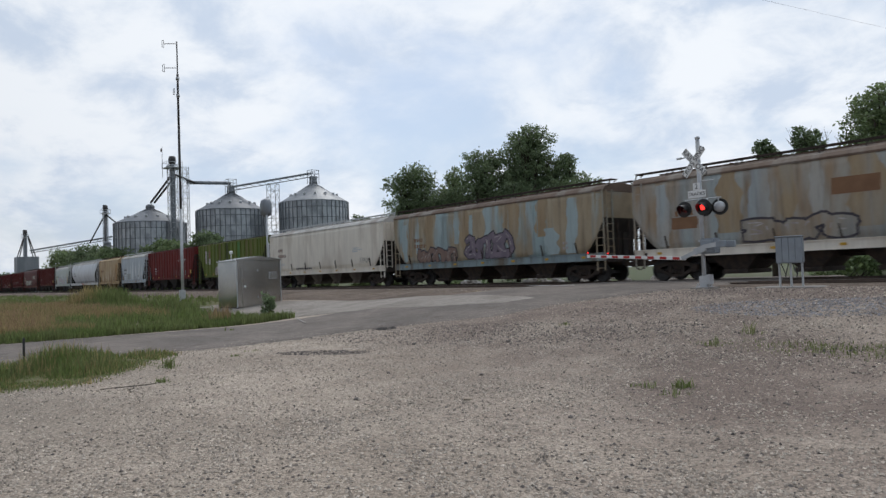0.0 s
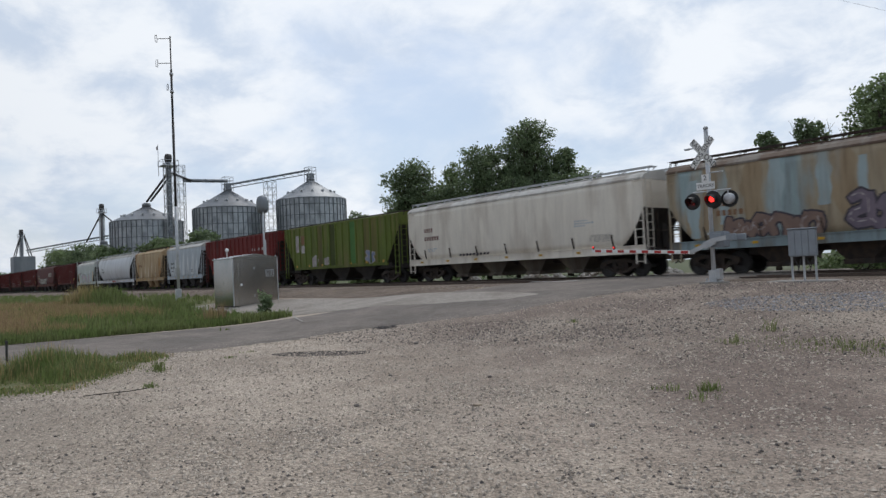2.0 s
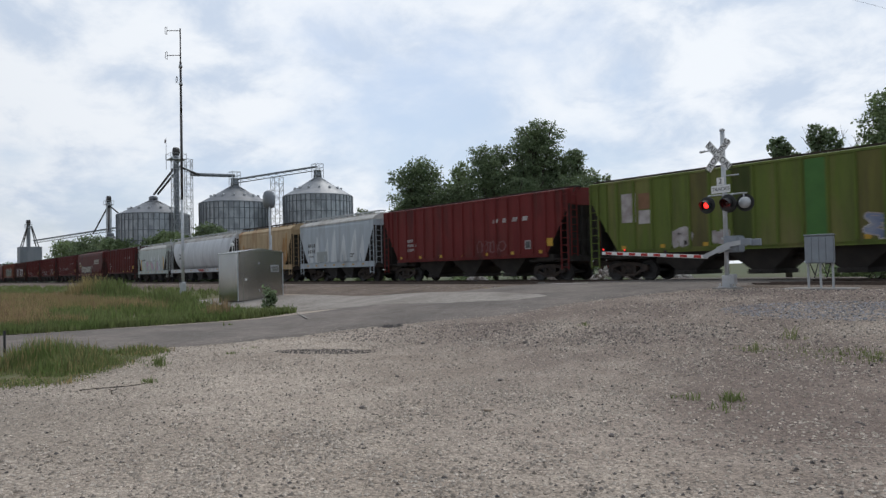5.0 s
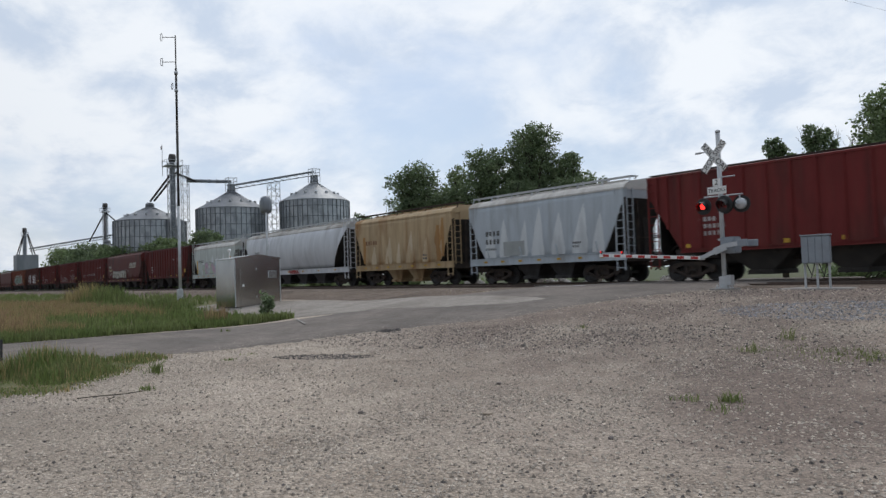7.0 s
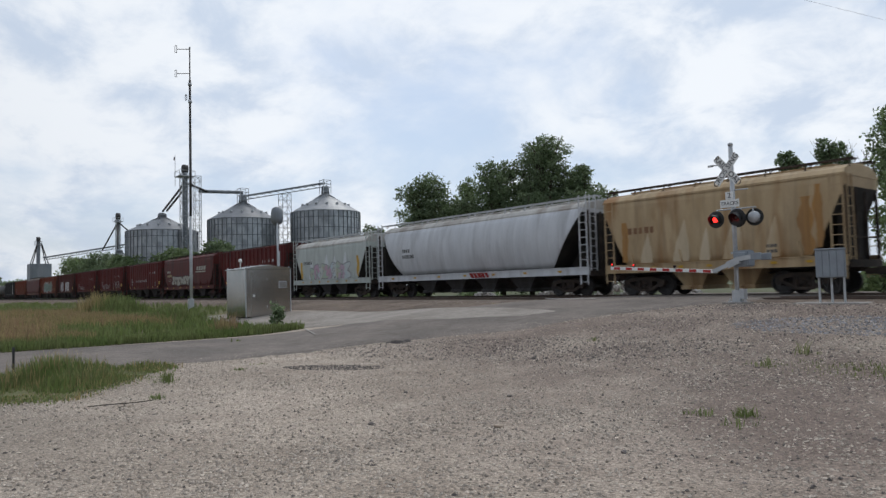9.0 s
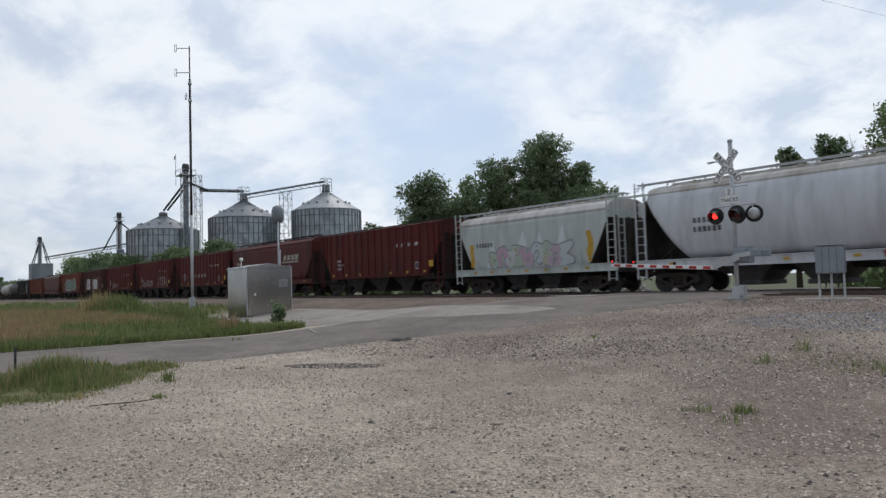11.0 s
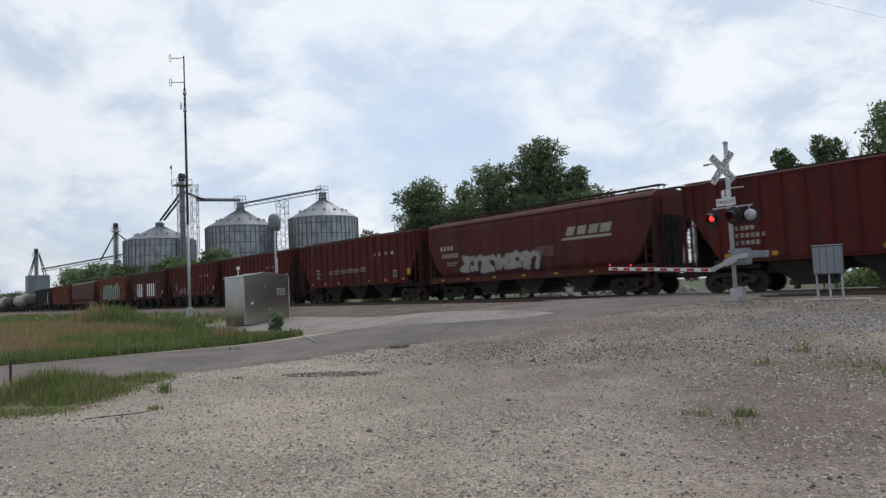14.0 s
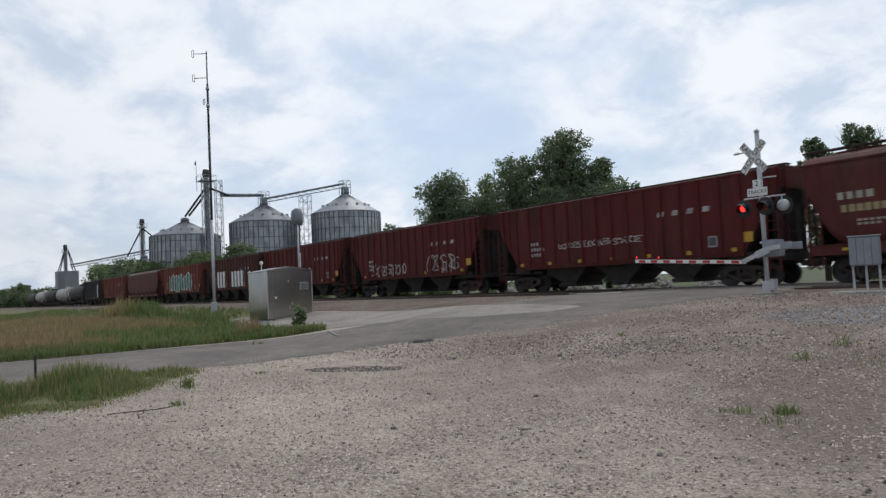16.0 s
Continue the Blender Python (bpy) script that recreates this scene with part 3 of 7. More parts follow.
def board_bm(L):
    """A grated running board on brackets."""
    bm = bmesh.new()
    h = L / 2 + 0.15
    for y in (-0.22, -0.07, 0.08, 0.22):
        box(bm, -h, h, y - 0.025, y + 0.025, 0.0, 0.035)
    n = int(L / 1.5)
    for k in range(n + 1):
        x = -h + 0.1 + (2 * h - 0.2) * k / n
        box(bm, x - 0.025, x + 0.025, -0.25, 0.25, -0.03, 0.0)
        bar(bm, (x, -0.22, -0.02), (x, -0.34, -0.30), 0.04, 0.04)
        bar(bm, (x, 0.22, -0.02), (x, 0.10, -0.12), 0.04, 0.04)
    return bm


def sill_bm(L, z0, z1):
    bm = bmesh.new()
    h = L / 2
    box(bm, -h, h, -0.05, 0.05, z0, z1)
    box(bm, -h, h, -0.09, 0.06, z1 - 0.035, z1)
    box(bm, -h, h, -0.09, 0.06, z0, z0 + 0.035)
    return bm


def ladder_bm(z0, z1):
    bm = bmesh.new()
    for x in (-0.22, 0.22):
        box(bm, x - 0.03, x + 0.03, -0.02, 0.02, z0, z1)
    k = z0 + 0.12
    while k < z1 - 0.1:
        tube(bm, (-0.22, 0, k), (0.22, 0, k), 0.018, 6)
        k += 0.36
    return bm


def end_frame_bm(knee, w):
    """Posts, cross bar and platform at a car's end, facing +x."""
    bm = bmesh.new()
    for y in (-w, w):
        box(bm, -0.09, 0.0, y - 0.05, y + 0.05, 0.95, knee + 0.05)
    for y in (-0.45, 0.45):
        bar(bm, (-0.06, y, 1.1), (-0.06, y, knee), 0.08, 0.08)
        bar(bm, (-0.10, y, 1.15), (-1.25, y, 1.9), 0.08, 0.10)
    box(bm, -0.16, 0.06, -w, w, 0.95, 1.22)
    bar(bm, (-0.05, -w, 2.05), (-0.05, w, 2.05), 0.05, 0.05)
    box(bm, -1.2, 0.0, -w, w, 1.06, 1.11)
    return bm


def end_web_bm(kind):
    """Upright plate on the centre line between slope sheet and end platform, facing +x."""
    foot, knee, cut, eave, ridge = SHAPES[kind]
    bm = bmesh.new()
    outline = [(-cut - 0.3, 1.06), (-0.35, 1.06), (-0.30, 1.5), (-0.42, 2.1), (-0.30, knee + 0.05), (-0.30, knee + 0.25), (-cut - 0.3, knee + 0.25)]
    rows = [[bm.verts.new((x, y, z)) for x, z in outline] for y in (-0.03, 0.03)]
    n = len(outline)
    bm.faces.new(rows[0])
    bm.faces.new(rows[1][::-1])
    for k in range(n):
        bm.faces.new((rows[0][k], rows[1][k], rows[1][(k + 1) % n], rows[0][(k + 1) % n]))
    bmesh.ops.recalc_face_normals(bm, faces=bm.faces)
    return bm


def end_bulkhead_bm(kind):
    """Cross plate with stiffeners a step in from the end, facing +x."""
    foot, knee, cut, eave, ridge = SHAPES[kind]
    bm = bmesh.new()
    box(bm, -0.40, -0.36, -1.22, 1.22, 1.12, knee - 0.02)
    for y in (-1.0, -0.35, 0.35, 1.0):
        box(bm, -0.36, -0.31, y - 0.04, y + 0.04, 1.12, knee - 0.04)
    return bm


def bolster_bm():
    bm = bmesh.new()
    box(bm, -0.55, 0.55, -1.36, 1.36, 1.02, 1.34)
    box(bm, -1.25, 1.25, -1.20, 1.20, 0.96, 1.10)
    return bm


def brake_bm():
    bm = bmesh.new()
    spin(bm, [(0.22, 0), (0.24, 0.02), (0.22, 0.04), (0.20, 0.02)], 18, 'x')
    for k in range(4):
        a = math.pi * k / 2
        bar(bm, (0.02, 0, 0), (0.02, 0.21 * math.cos(a), 0.21 * math.sin(a)), 0.03, 0.03)
    box(bm, -0.22, 0.0, -0.16, 0.16, -0.2, 0.2)
    return bm


def reservoir_bm():
    bm = bmesh.new()
    spin(bm, [(0.05, -0.9), (0.14, -0.86), (0.16, -0.78), (0.16, -0.37), (0.14, -0.29), (0.05, -0.25)], 14, 'z', (-0.25, 0.75, 0))
    return bm


def hopper_bm(top, low, z1, w1=1.25, w0=0.95):
    bm = bmesh.new()
    A = [bm.verts.new(p) for p in ((-top / 2, -w1, z1), (top / 2, -w1, z1), (top / 2, w1, z1), (-top / 2, w1, z1))]
    B = [bm.verts.new(p) for p in ((-low / 2, -w0, 0.42), (low / 2, -w0, 0.42), (low / 2, w0, 0.42), (-low / 2, w0, 0.42))]
    for k in range(4):
        bm.faces.new((A[k], A[(k + 1) % 4], B[(k + 1) % 4], B[k]))
    bm.faces.new(A[::-1])
    bm.faces.new(B)
    box(bm, -low / 2 - 0.06, low / 2 + 0.06, -w0 - 0.12, w0 + 0.12, 0.24, 0.42)
    tube(bm, (0, -w0 - 0.25, 0.33), (0, w0 + 0.25, 0.33), 0.05, 8)
    bmesh.ops.recalc_face_normals(bm, faces=bm.faces)
    return bm


def rib_bm(z0, z1):
    bm = bmesh.new()
    v = [bm.verts.new(p) for p in ((-0.07, 0, z0), (0.07, 0, z0), (0.04, -0.085, z0), (-0.04, -0.085, z0), (-0.07, 0, z1), (0.07, 0, z1), (0.04, -0.085, z1), (-0.04, -0.085, z1))]
    for f in ((0, 3, 2, 1), (4, 5, 6, 7), (0, 4, 7, 3), (3, 7, 6, 2), (2, 6, 5, 1)):
        bm.faces.new([v[i] for i in f])
    return bm


def stay_bm():
    bm = bmesh.new()
    bar(bm, (0, -half_width("smooth", 1.42) - 0.03, 1.38), (-0.10, -half_width("smooth", 1.95) - 0.03, 1.95), 0.05, 0.05)
    return bm


def on_side(kind, x, z, lift):
    return (x, -half_width(kind, z) - lift, z)


def plate(kind, bm, x0, x1, z0, z1, lift=0.012, lean=0.0, steps=3):
    """A thin painted rectangle that follows the side, leaning to the right by lean."""
    cols = []
    for x in (x0, x1):
        cols.append([bm.verts.new(on_side(kind, x + lean * (z0 + (z1 - z0) * k / steps - z0), z0 + (z1 - z0) * k / steps, lift)) for k in range(steps + 1)])
    for k in range(steps):
        bm.faces.new((cols[0][k], cols[1][k], cols[1][k + 1], cols[0][k + 1]))


def bars(car, kind, x, z, rows, w, h, mat, name="lettering", lean=0.0, gap=0.45, seed=0, lift=0.012):
    """Rows of short bars in place of words and numbers: rows holds the count in each row."""
    rng = random.Random(seed)
    bm = bmesh.new()
    for r, n in enumerate(rows):
        zz = z - r * h * 1.7
        for k in range(n):
            x0 = x + k * w * (1 + gap)
            plate(kind, bm, x0, x0 + w * rng.uniform(0.8, 1.05), zz, zz + h, lift, lean, 2)
    return tagged(part(name, bm, mat, car), kind="stuff")


def stroke(kind, bm, x0, z0, x1, z1, w, lift):
    """A thick painted stroke that follows the side."""
    a, b = Vector((x0, z0)), Vector((x1, z1))
    d = (b - a).normalized()
    n = Vector((-d.y, d.x)) * w / 2
    a, b = a - d * w * 0.4, b + d * w * 0.4
    rows = []
    for k in range(4):
        p = a.lerp(b, k / 3)
        g = 1.0 if 0 < k < 3 else 0.75
        rows.append([bm.verts.new(on_side(kind, q.x, q.y, lift)) for q in (p - n * g, p + n * g)])
    for A, B in zip(rows, rows[1:]):
        bm.faces.new((A[0], B[0], B[1], A[1]))


SWIRLS = (((0.9, 0.85), (0.5, 1.0), (0.1, 0.8), (0.3, 0.55), (0.75, 0.45), (0.9, 0.2), (0.5, 0.0), (0.05, 0.12)),
          ((0.1, 0.0), (0.0, 0.6), (0.35, 1.0), (0.8, 0.85), (0.9, 0.4), (0.75, 0.0)),
          ((0.5, 0.0), (0.05, 0.35), (0.15, 0.85), (0.6, 1.0), (0.95, 0.6), (0.8, 0.15), (0.45, 0.05)),
          ((0.0, 0.95), (0.2, 0.1), (0.5, 0.7), (0.75, 0.05), (1.0, 1.0)),
          ((0.1, 1.0), (0.15, 0.3), (0.5, 0.0), (0.85, 0.3), (0.8, 0.75), (0.45, 0.6)),
          ((0.0, 0.9), (0.9, 1.0), (0.3, 0.5), (1.0, 0.1), (0.1, 0.0)))


def graffiti(car, kind, x0, x1, z0, z1, n, fill, edge, seed, label, lift=0.016, weight=0.34, others=()):
    """Sprayed swirls that cannot be read: outlines, fills in one or more colours, light glints."""
    rng = random.Random(seed)
    w, h = (x1 - x0) / n, z1 - z0
    fat = weight > 0.3
    n = int(n * (1.35 if fat else 1.7))
    w = (x1 - x0) / n
    t = min(w * (1.0 if fat else 1.5), h) * (0.44 if fat else 0.13)
    swirls = []
    for k in range(n):
        grow, drop, lean = rng.uniform(0.85, 1.25) * (1.2 if fat else 1.5), rng.uniform(-0.12, 0.1) * h, rng.uniform(-0.1, 0.35)
        flip = rng.random() < 0.3
        pts = []
        for px, pz in rng.choice(SWIRLS):
            px = 1 - px if flip else px
            px, pz = px + rng.uniform(-0.08, 0.08), pz + rng.uniform(-0.06, 0.06)
            pts.append((x0 + w * (k + px * grow) + lean * pz * h * 0.4, z0 + t * 0.5 + drop + pz * (h - t) * rng.uniform(0.95, 1.1)))
        swirls.append(pts)
    if fat or edge.name != fill.name:
        bm = bmesh.new()
        for k, pts in enumerate(swirls):
            for i, (p, q) in enumerate(zip(pts, pts[1:])):
                stroke(kind, bm, *p, *q, t * 1.7, lift + 0.0006 * ((k + i) % 5))
        g = tagged(part("graffiti", bm, edge, car, label), kind="stuff")
    else:
        g = car
    mats = (fill,) + tuple(others)
    for m in range(len(mats)):
        bm = bmesh.new()
        for k, pts in enumerate(swirls):
            if k % len(mats) == m:
                for i, (p, q) in enumerate(zip(pts, pts[1:])):
                    stroke(kind, bm, *p, *q, t * (1.15 if fat else 1.0), lift + 0.006 + 0.0006 * ((k + i) % 5))
        name = "graffiti_fill" if g is not car else "graffiti"
        tagged(part(name, bm, mats[m], g, "" if g is not car else label), kind="stuff")
    if fat:
        bm = bmesh.new()
        for k, pts in enumerate(swirls):
            for i, (p, q) in enumerate(zip(pts, pts[1:])):
                if rng.random() < 0.45:
                    a, b = Vector(p).lerp(Vector(q), 0.2), Vector(p).lerp(Vector(q), 0.75)
                    stroke(kind, bm, a.x - t * 0.25, a.y + t * 0.2, b.x - t * 0.25, b.y + t * 0.2, t * 0.16, lift + 0.012)
        if bm.verts:
            tagged(part("graffiti_glint", bm, M_LETTER, g), kind="stuff")
        else:
            bm.free()


def fade_marks(car, kind, spots, mat, foot=1.44):
    """Tall paler marks that taper upwards where the side is less stained: spots holds (x, width, top)."""
    rng = random.Random(len(spots))
    bm = bmesh.new()
    for x, w, top in spots:
        rows, lean = [], rng.uniform(0.0, 0.35)
        for k in range(9):
            f = k / 8
            z, half = foot + (top - foot) * f, w / 2 * (1 - f ** 1.6) * rng.uniform(0.88, 1.06) + 0.01
            c = x + lean * w * f
            rows.append([bm.verts.new(on_side(kind, q, z, 0.009)) for q in (c - half, c + half)])
        for A, B in zip(rows, rows[1:]):
            bm.faces.new((A[0], A[1], B[1], B[0]))
    return tagged(part("faded_mark", bm, mat, car), kind="stuff")


def stripes_down(car, kind, spots, mat, seed, lift=0.009):
    """Uneven bands of other paint that run down the side: spots holds (x, width, foot, top)."""
    rng = random.Random(seed)
    bm = bmesh.new()
    for x, w, z0, z1 in spots:
        rows = []
        n = 16
        for k in range(n + 1):
            f = k / n
            half = w / 2 * (0.72 + 0.5 * noise.noise(Vector((x, f * 4.0, seed))) + 0.3 * math.sin(math.pi * f))
            c = x + 0.3 * w * noise.noise(Vector((x + 5, f * 2.5, seed)))
            rows.append([bm.verts.new(on_side(kind, q, z0 + (z1 - z0) * f, lift)) for q in (c - half * rng.uniform(0.9, 1.1), c + half * rng.uniform(0.9, 1.1))])
        for A, B in zip(rows, rows[1:]):
            bm.faces.new((A[0], A[1], B[1], B[0]))
    return tagged(part("paint_streak", bm, mat, car), kind="stuff")


def side_reservoir_bm():
    bm = bmesh.new()
    spin(bm, [(0.05, -0.5), (0.19, -0.45), (0.22, -0.36), (0.22, 0.36), (0.19, 0.45), (0.05, 0.5)], 14, 'x')
    bar(bm, (-0.3, 0, 0.15), (-0.3, 0, 0.5), 0.05, 0.05)
    bar(bm, (0.3, 0, 0.15), (0.3, 0, 0.5), 0.05, 0.05)
    return bm


def rigging_bm(L):
    """Rods, pipes and cross ties below the floor."""
    bm = bmesh.new()
    h = L / 2 - 2.6
    for y, z in ((-0.42, 0.86), (0.5, 0.80), (-0.62, 1.0)):
        tube(bm, (-h, y, z), (h, y, z), 0.025, 6)
    for k in range(5):
        x = -h + 2 * h * k / 4
        bar(bm, (x, -1.2, 1.16), (x, 1.2, 1.16), 0.12, 0.22)
    return bm


def hopper_car(a, b, kind, paint, label, bays=3, sill=True, roof=None, hopper_mat=None, ladder_mat=None, sill_mat=None, porch=0.0):
    """A covered hopper car whose roof runs from a to b along the track when the clip starts."""
    L, h = b - a, (b - a) / 2
    foot, knee, cut, eave, ridge = SHAPES[kind]
    car = empty("hopper_car", pose((a + b) / 2, TRACK_Y, RAIL), label, "train car", "cars of the freight train")
    TRAIN.append((car, (a + b) / 2))
    key = f"{kind}_{L:.1f}"
    e = h + porch
    lm = ladder_mat or paint
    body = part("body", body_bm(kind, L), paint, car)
    # slope sheets and undersides: dirt plus painted-in shade on the downward faces
    body.data.materials.append(M_GRIMESHADE)
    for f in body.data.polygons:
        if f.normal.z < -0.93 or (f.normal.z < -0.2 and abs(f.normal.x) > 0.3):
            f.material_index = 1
    part("roof", roof_bm(kind, L), roof or paint, car)
    mesh_part("roof_hatch", shared("hatch" + key, lambda: hatch_bm(L)), M_DARKSTEEL if kind == "ribbed" else (roof or paint), car, m=pose(0, 0, ridge - 0.01))
    for s in (-1, 1):
        mesh_part("running_board", shared("board" + key, lambda: board_bm(L + 2 * porch)), M_STEEL if paint in LIGHT else M_RUST, car,
                  m=pose(0, s * 0.82, ridge + (0.01 if kind == "ribbed" else 0.10), 0, 0, 0 if s < 0 else 180))
        if sill:
            mesh_part("side_sill", shared("sill" + key, lambda: sill_bm(L + 2 * porch, 1.02, 1.40)), sill_mat or paint, car, m=pose(0, s * 1.50, 0, 0, 0, 0 if s < 0 else 180))
        else:
            mesh_part("side_sill", shared("sillr" + key, lambda: sill_bm(L - 2 * cut, 1.20, 1.36)), paint, car, m=pose(0, s * 1.42, 0, 0, 0, 0 if s < 0 else 180))
    # dark end parts: grime plus the shade between cars, put into the colour
    for s in (-1, 1):
        turn = 0 if s > 0 else 180
        ef = mesh_part("end_frame", shared(f"endframe{kind}", lambda: end_frame_bm(knee, 1.42)), M_GRIMESHADE if kind == "ribbed" else M_RUST, car, m=pose(s * e, 0, 0, 0, 0, turn))
        mesh_part("end_web", shared(f"endweb{kind}", lambda: end_web_bm(kind)), M_GRIMESHADE, car, m=pose(s * h, 0, 0, 0, 0, turn))
        mesh_part("coupler", shared("coupler", coupler_bm), M_RUST, car, m=pose(s * (e - 0.02), 0, 0, 0, 0, turn))
        for q in (-1, 1):
            mesh_part("ladder", shared(f"ladder{kind}", lambda: ladder_bm(0.55, ridge + 0.14 if porch else eave)), lm, car, m=pose(s * (e - 0.28), q * 1.53, 0))
        mesh_part("end_ladder", shared(f"eladder{kind}", lambda: ladder_bm(1.2, ridge + 0.14 if porch else eave)), lm, car, m=pose(s * (e + 0.03), -s * 1.15, 0, 0, 0, 90))
        mesh_part("end_bulkhead", shared(f"endbulk{kind}", lambda: end_bulkhead_bm(kind)), M_GRIMESHADE, car, m=pose(s * e, 0, 0, 0, 0, turn))
        mesh_part("bolster", shared("bolster", bolster_bm), M_GRIMESHADE, car, m=pose(s * (e - 1.75), 0, 0))
        truck(car, s * (e - 1.75))
    mesh_part("brake_gear", shared("brake", brake_bm), M_DARKSTEEL, car, m=pose(-e + 0.02, 0.5, 2.1, 0, 0, 180))
    mesh_part("air_reservoir", shared("reservoir", reservoir_bm), M_DARKSTEEL, car, m=pose(-e + 0.02, 0.5, 2.1, 0, 0, 180))
    bm = bmesh.new()
    box(bm, -e, e, -0.25, 0.25, 0.80, 1.08)
    part("centre_sill", bm, M_RUST, car)
    mesh_part("brake_reservoir", shared("side_reservoir", lambda: side_reservoir_bm()), M_GRIMESHADE, car, m=pose(-h + 3.6, -0.75, 0.92))
    mesh_part("brake_rigging", shared("rigging" + key, lambda: rigging_bm(L)), M_GRIMESHADE, car)
    span = L - 2 * 3.0
    for k in range(bays):
        x = -span / 2 + span * (k + 0.5) / bays
        mesh_part("hopper", shared(f"hopper{bays}_{L:.1f}_{kind}", lambda: hopper_bm(span / bays * 0.98, 0.9, foot + 0.02)), hopper_mat or paint, car, m=pose(x, 0, 0))
    if kind == "ribbed":
        n = 15
        for s in (-1, 1):
            for k in range(n):
                x = -h + cut + 0.05 + (L - 2 * cut - 0.1) * k / (n - 1)
                mesh_part("rib", shared("rib", lambda: rib_bm(1.40, 4.45)), paint, car, m=pose(x, s * 1.468, 0, 0, 0, 0 if s < 0 else 180))
            for x in (-h + 0.45, -h + 0.95, h - 0.45, h - 0.95):
                low = knee - (h - abs(x)) / cut * (knee - foot)
                mesh_part("rib", shared(f"rib{low:.1f}", lambda: rib_bm(low, 4.45)), paint, car, m=pose(x, s * 1.468, 0, 0, 0, 0 if s < 0 else 180))
        bm = bmesh.new()
        for k in range(7):
            plate(kind, bm, -h + cut + 0.25 + (L - 2 * cut - 0.8) * k / 6, -h + cut + 0.47 + (L - 2 * cut - 0.8) * k / 6, 1.40, 1.56, 0.012)
        tagged(part("reflector", bm, M_YELLOW, car, "yellow reflective markers"), kind="stuff")
    else:
        if kind in PLAIN:
            n = max(4, int(L / 2.2))
            for k in range(n):
                x = -h + cut + 0.3 + (L - 2 * cut - 0.6) * k / (n - 1)
                mesh_part("side_stay", shared("stay", stay_bm), M_RUST if paint in (P_OFFWHITE, P_RUST, P_TAN) else paint, car, m=pose(x, 0, 0))
        bm = bmesh.new()
        for k in range(7):
            x = -h + 1.2 + (L - 2.6) * k / 6
            box(bm, x, x + 0.24, -1.602, -1.588, 1.16, 1.26)
        tagged(part("reflector", bm, M_YELLOW, car, "yellow reflective markers"), kind="stuff")
        # welded panel seams
        bm = bmesh.new()
        n = int(L / 1.9)
        for k in range(1, n):
            x = -h + L * k / n
            if abs(x) < h - cut:
                plate(kind, bm, x - 0.02, x + 0.02, foot + 0.1, eave - 0.1, 0.008, 0, 9)
        tagged(part("weld_seam", bm, paint, car), kind="stuff")
    return car


def tank_car(a, b, paint, label):
    L, h = b - a, (b - a) / 2
    car = empty("tank_car", pose((a + b) / 2, TRACK_Y, RAIL), label, "train car", "cars of the freight train")
    TRAIN.append((car, (a + b) / 2))
    bm = bmesh.new()
    prof = [(0.05, -h + 0.5), (0.7, -h + 0.56), (1.15, -h + 0.75), (1.45, -h + 1.15), (1.5, -h + 1.5), (1.5, h - 1.5), (1.45, h - 1.15), (1.15, h - 0.75), (0.7, h - 0.56), (0.05, h - 0.5)]
    spin(bm, prof, 28, 'x', (0, 0, 2.62))
    part("tank", bm, paint, car)
    bm = bmesh.new()
    spin(bm, [(0.55, 4.0), (0.55, 4.4), (0.45, 4.48), (0.05, 4.5)], 18)
    part("dome", bm, paint, car)
    bm = bmesh.new()
    box(bm, -h, h, -0.3, 0.3, 0.8, 1.15)
    for s in (-1, 1):
        box(bm, s * h - 0.15, s * h + 0.05, -1.4, 1.4, 0.95, 1.2)
        box(bm, s * (h - 2.2) - 0.3, s * (h - 2.2) + 0.3, -1.2, 1.2, 1.1, 1.75)
    part("underframe", bm, M_RUST, car)
    bm = bmesh.new()
    for q in (-1, 1):
        bar(bm, (-h, q * 1.35, 2.0), (h, q * 1.35, 2.0), 0.05, 0.05)
        for s in (-1, 1):
            bar(bm, (s * (h - 0.05), q * 1.35, 1.1), (s * (h - 0.05), q * 1.35, 2.0), 0.05, 0.05)
    bar(bm, (0.6, -1.55, 1.0), (0.6, -0.7, 4.2), 0.05, 0.05)
    bar(bm, (1.0, -1.55, 1.0), (1.0, -0.7, 4.2), 0.05, 0.05)
    part("handrail", bm, M_DARKSTEEL, car)
    for s in (-1, 1):
        mesh_part("coupler", shared("coupler", coupler_bm), M_RUST, car, m=pose(s * (h - 0.02), 0, 0, 0, 0, 0 if s > 0 else 180))
        truck(car, s * (h - 1.75))
    return car


LIGHT = (P_OFFWHITE, P_GREY, P_SILVER, P_PALEGREEN)
G_PINK = material("brown_pink_spray", (0.26, 0.17, 0.13), (0.20, 0.13, 0.11), scale=2, fine=20, bump=0)
G_PURPLE = material("purple_grey_spray", (0.23, 0.18, 0.22), (0.16, 0.13, 0.17), scale=2, fine=20, bump=0)
G_EDGE = material("dark_spray", (0.045, 0.038, 0.05), (0.07, 0.06, 0.07), scale=2, fine=20, bump=0)
G_CREAM = material("cream_spray", (0.42, 0.40, 0.33), (0.33, 0.31, 0.26), scale=2, fine=20, bump=0)
G_MINT = material("mint_spray", (0.42, 0.55, 0.46), (0.52, 0.50, 0.36), scale=1.2, fine=20, bump=0, third=(0.52, 0.28, 0.40), third_scale=0.9)
G_ROSE = material("rose_spray", (0.58, 0.36, 0.46), (0.50, 0.42, 0.50), scale=1.2, fine=20, bump=0)
G_PALEBLUE = material("pale_blue_spray", (0.50, 0.60, 0.66), (0.58, 0.60, 0.56), scale=1.2, fine=20, bump=0)
G_GREYEDGE = material("grey_spray", (0.26, 0.27, 0.27), (0.36, 0.37, 0.36), scale=2, fine=20, bump=0)
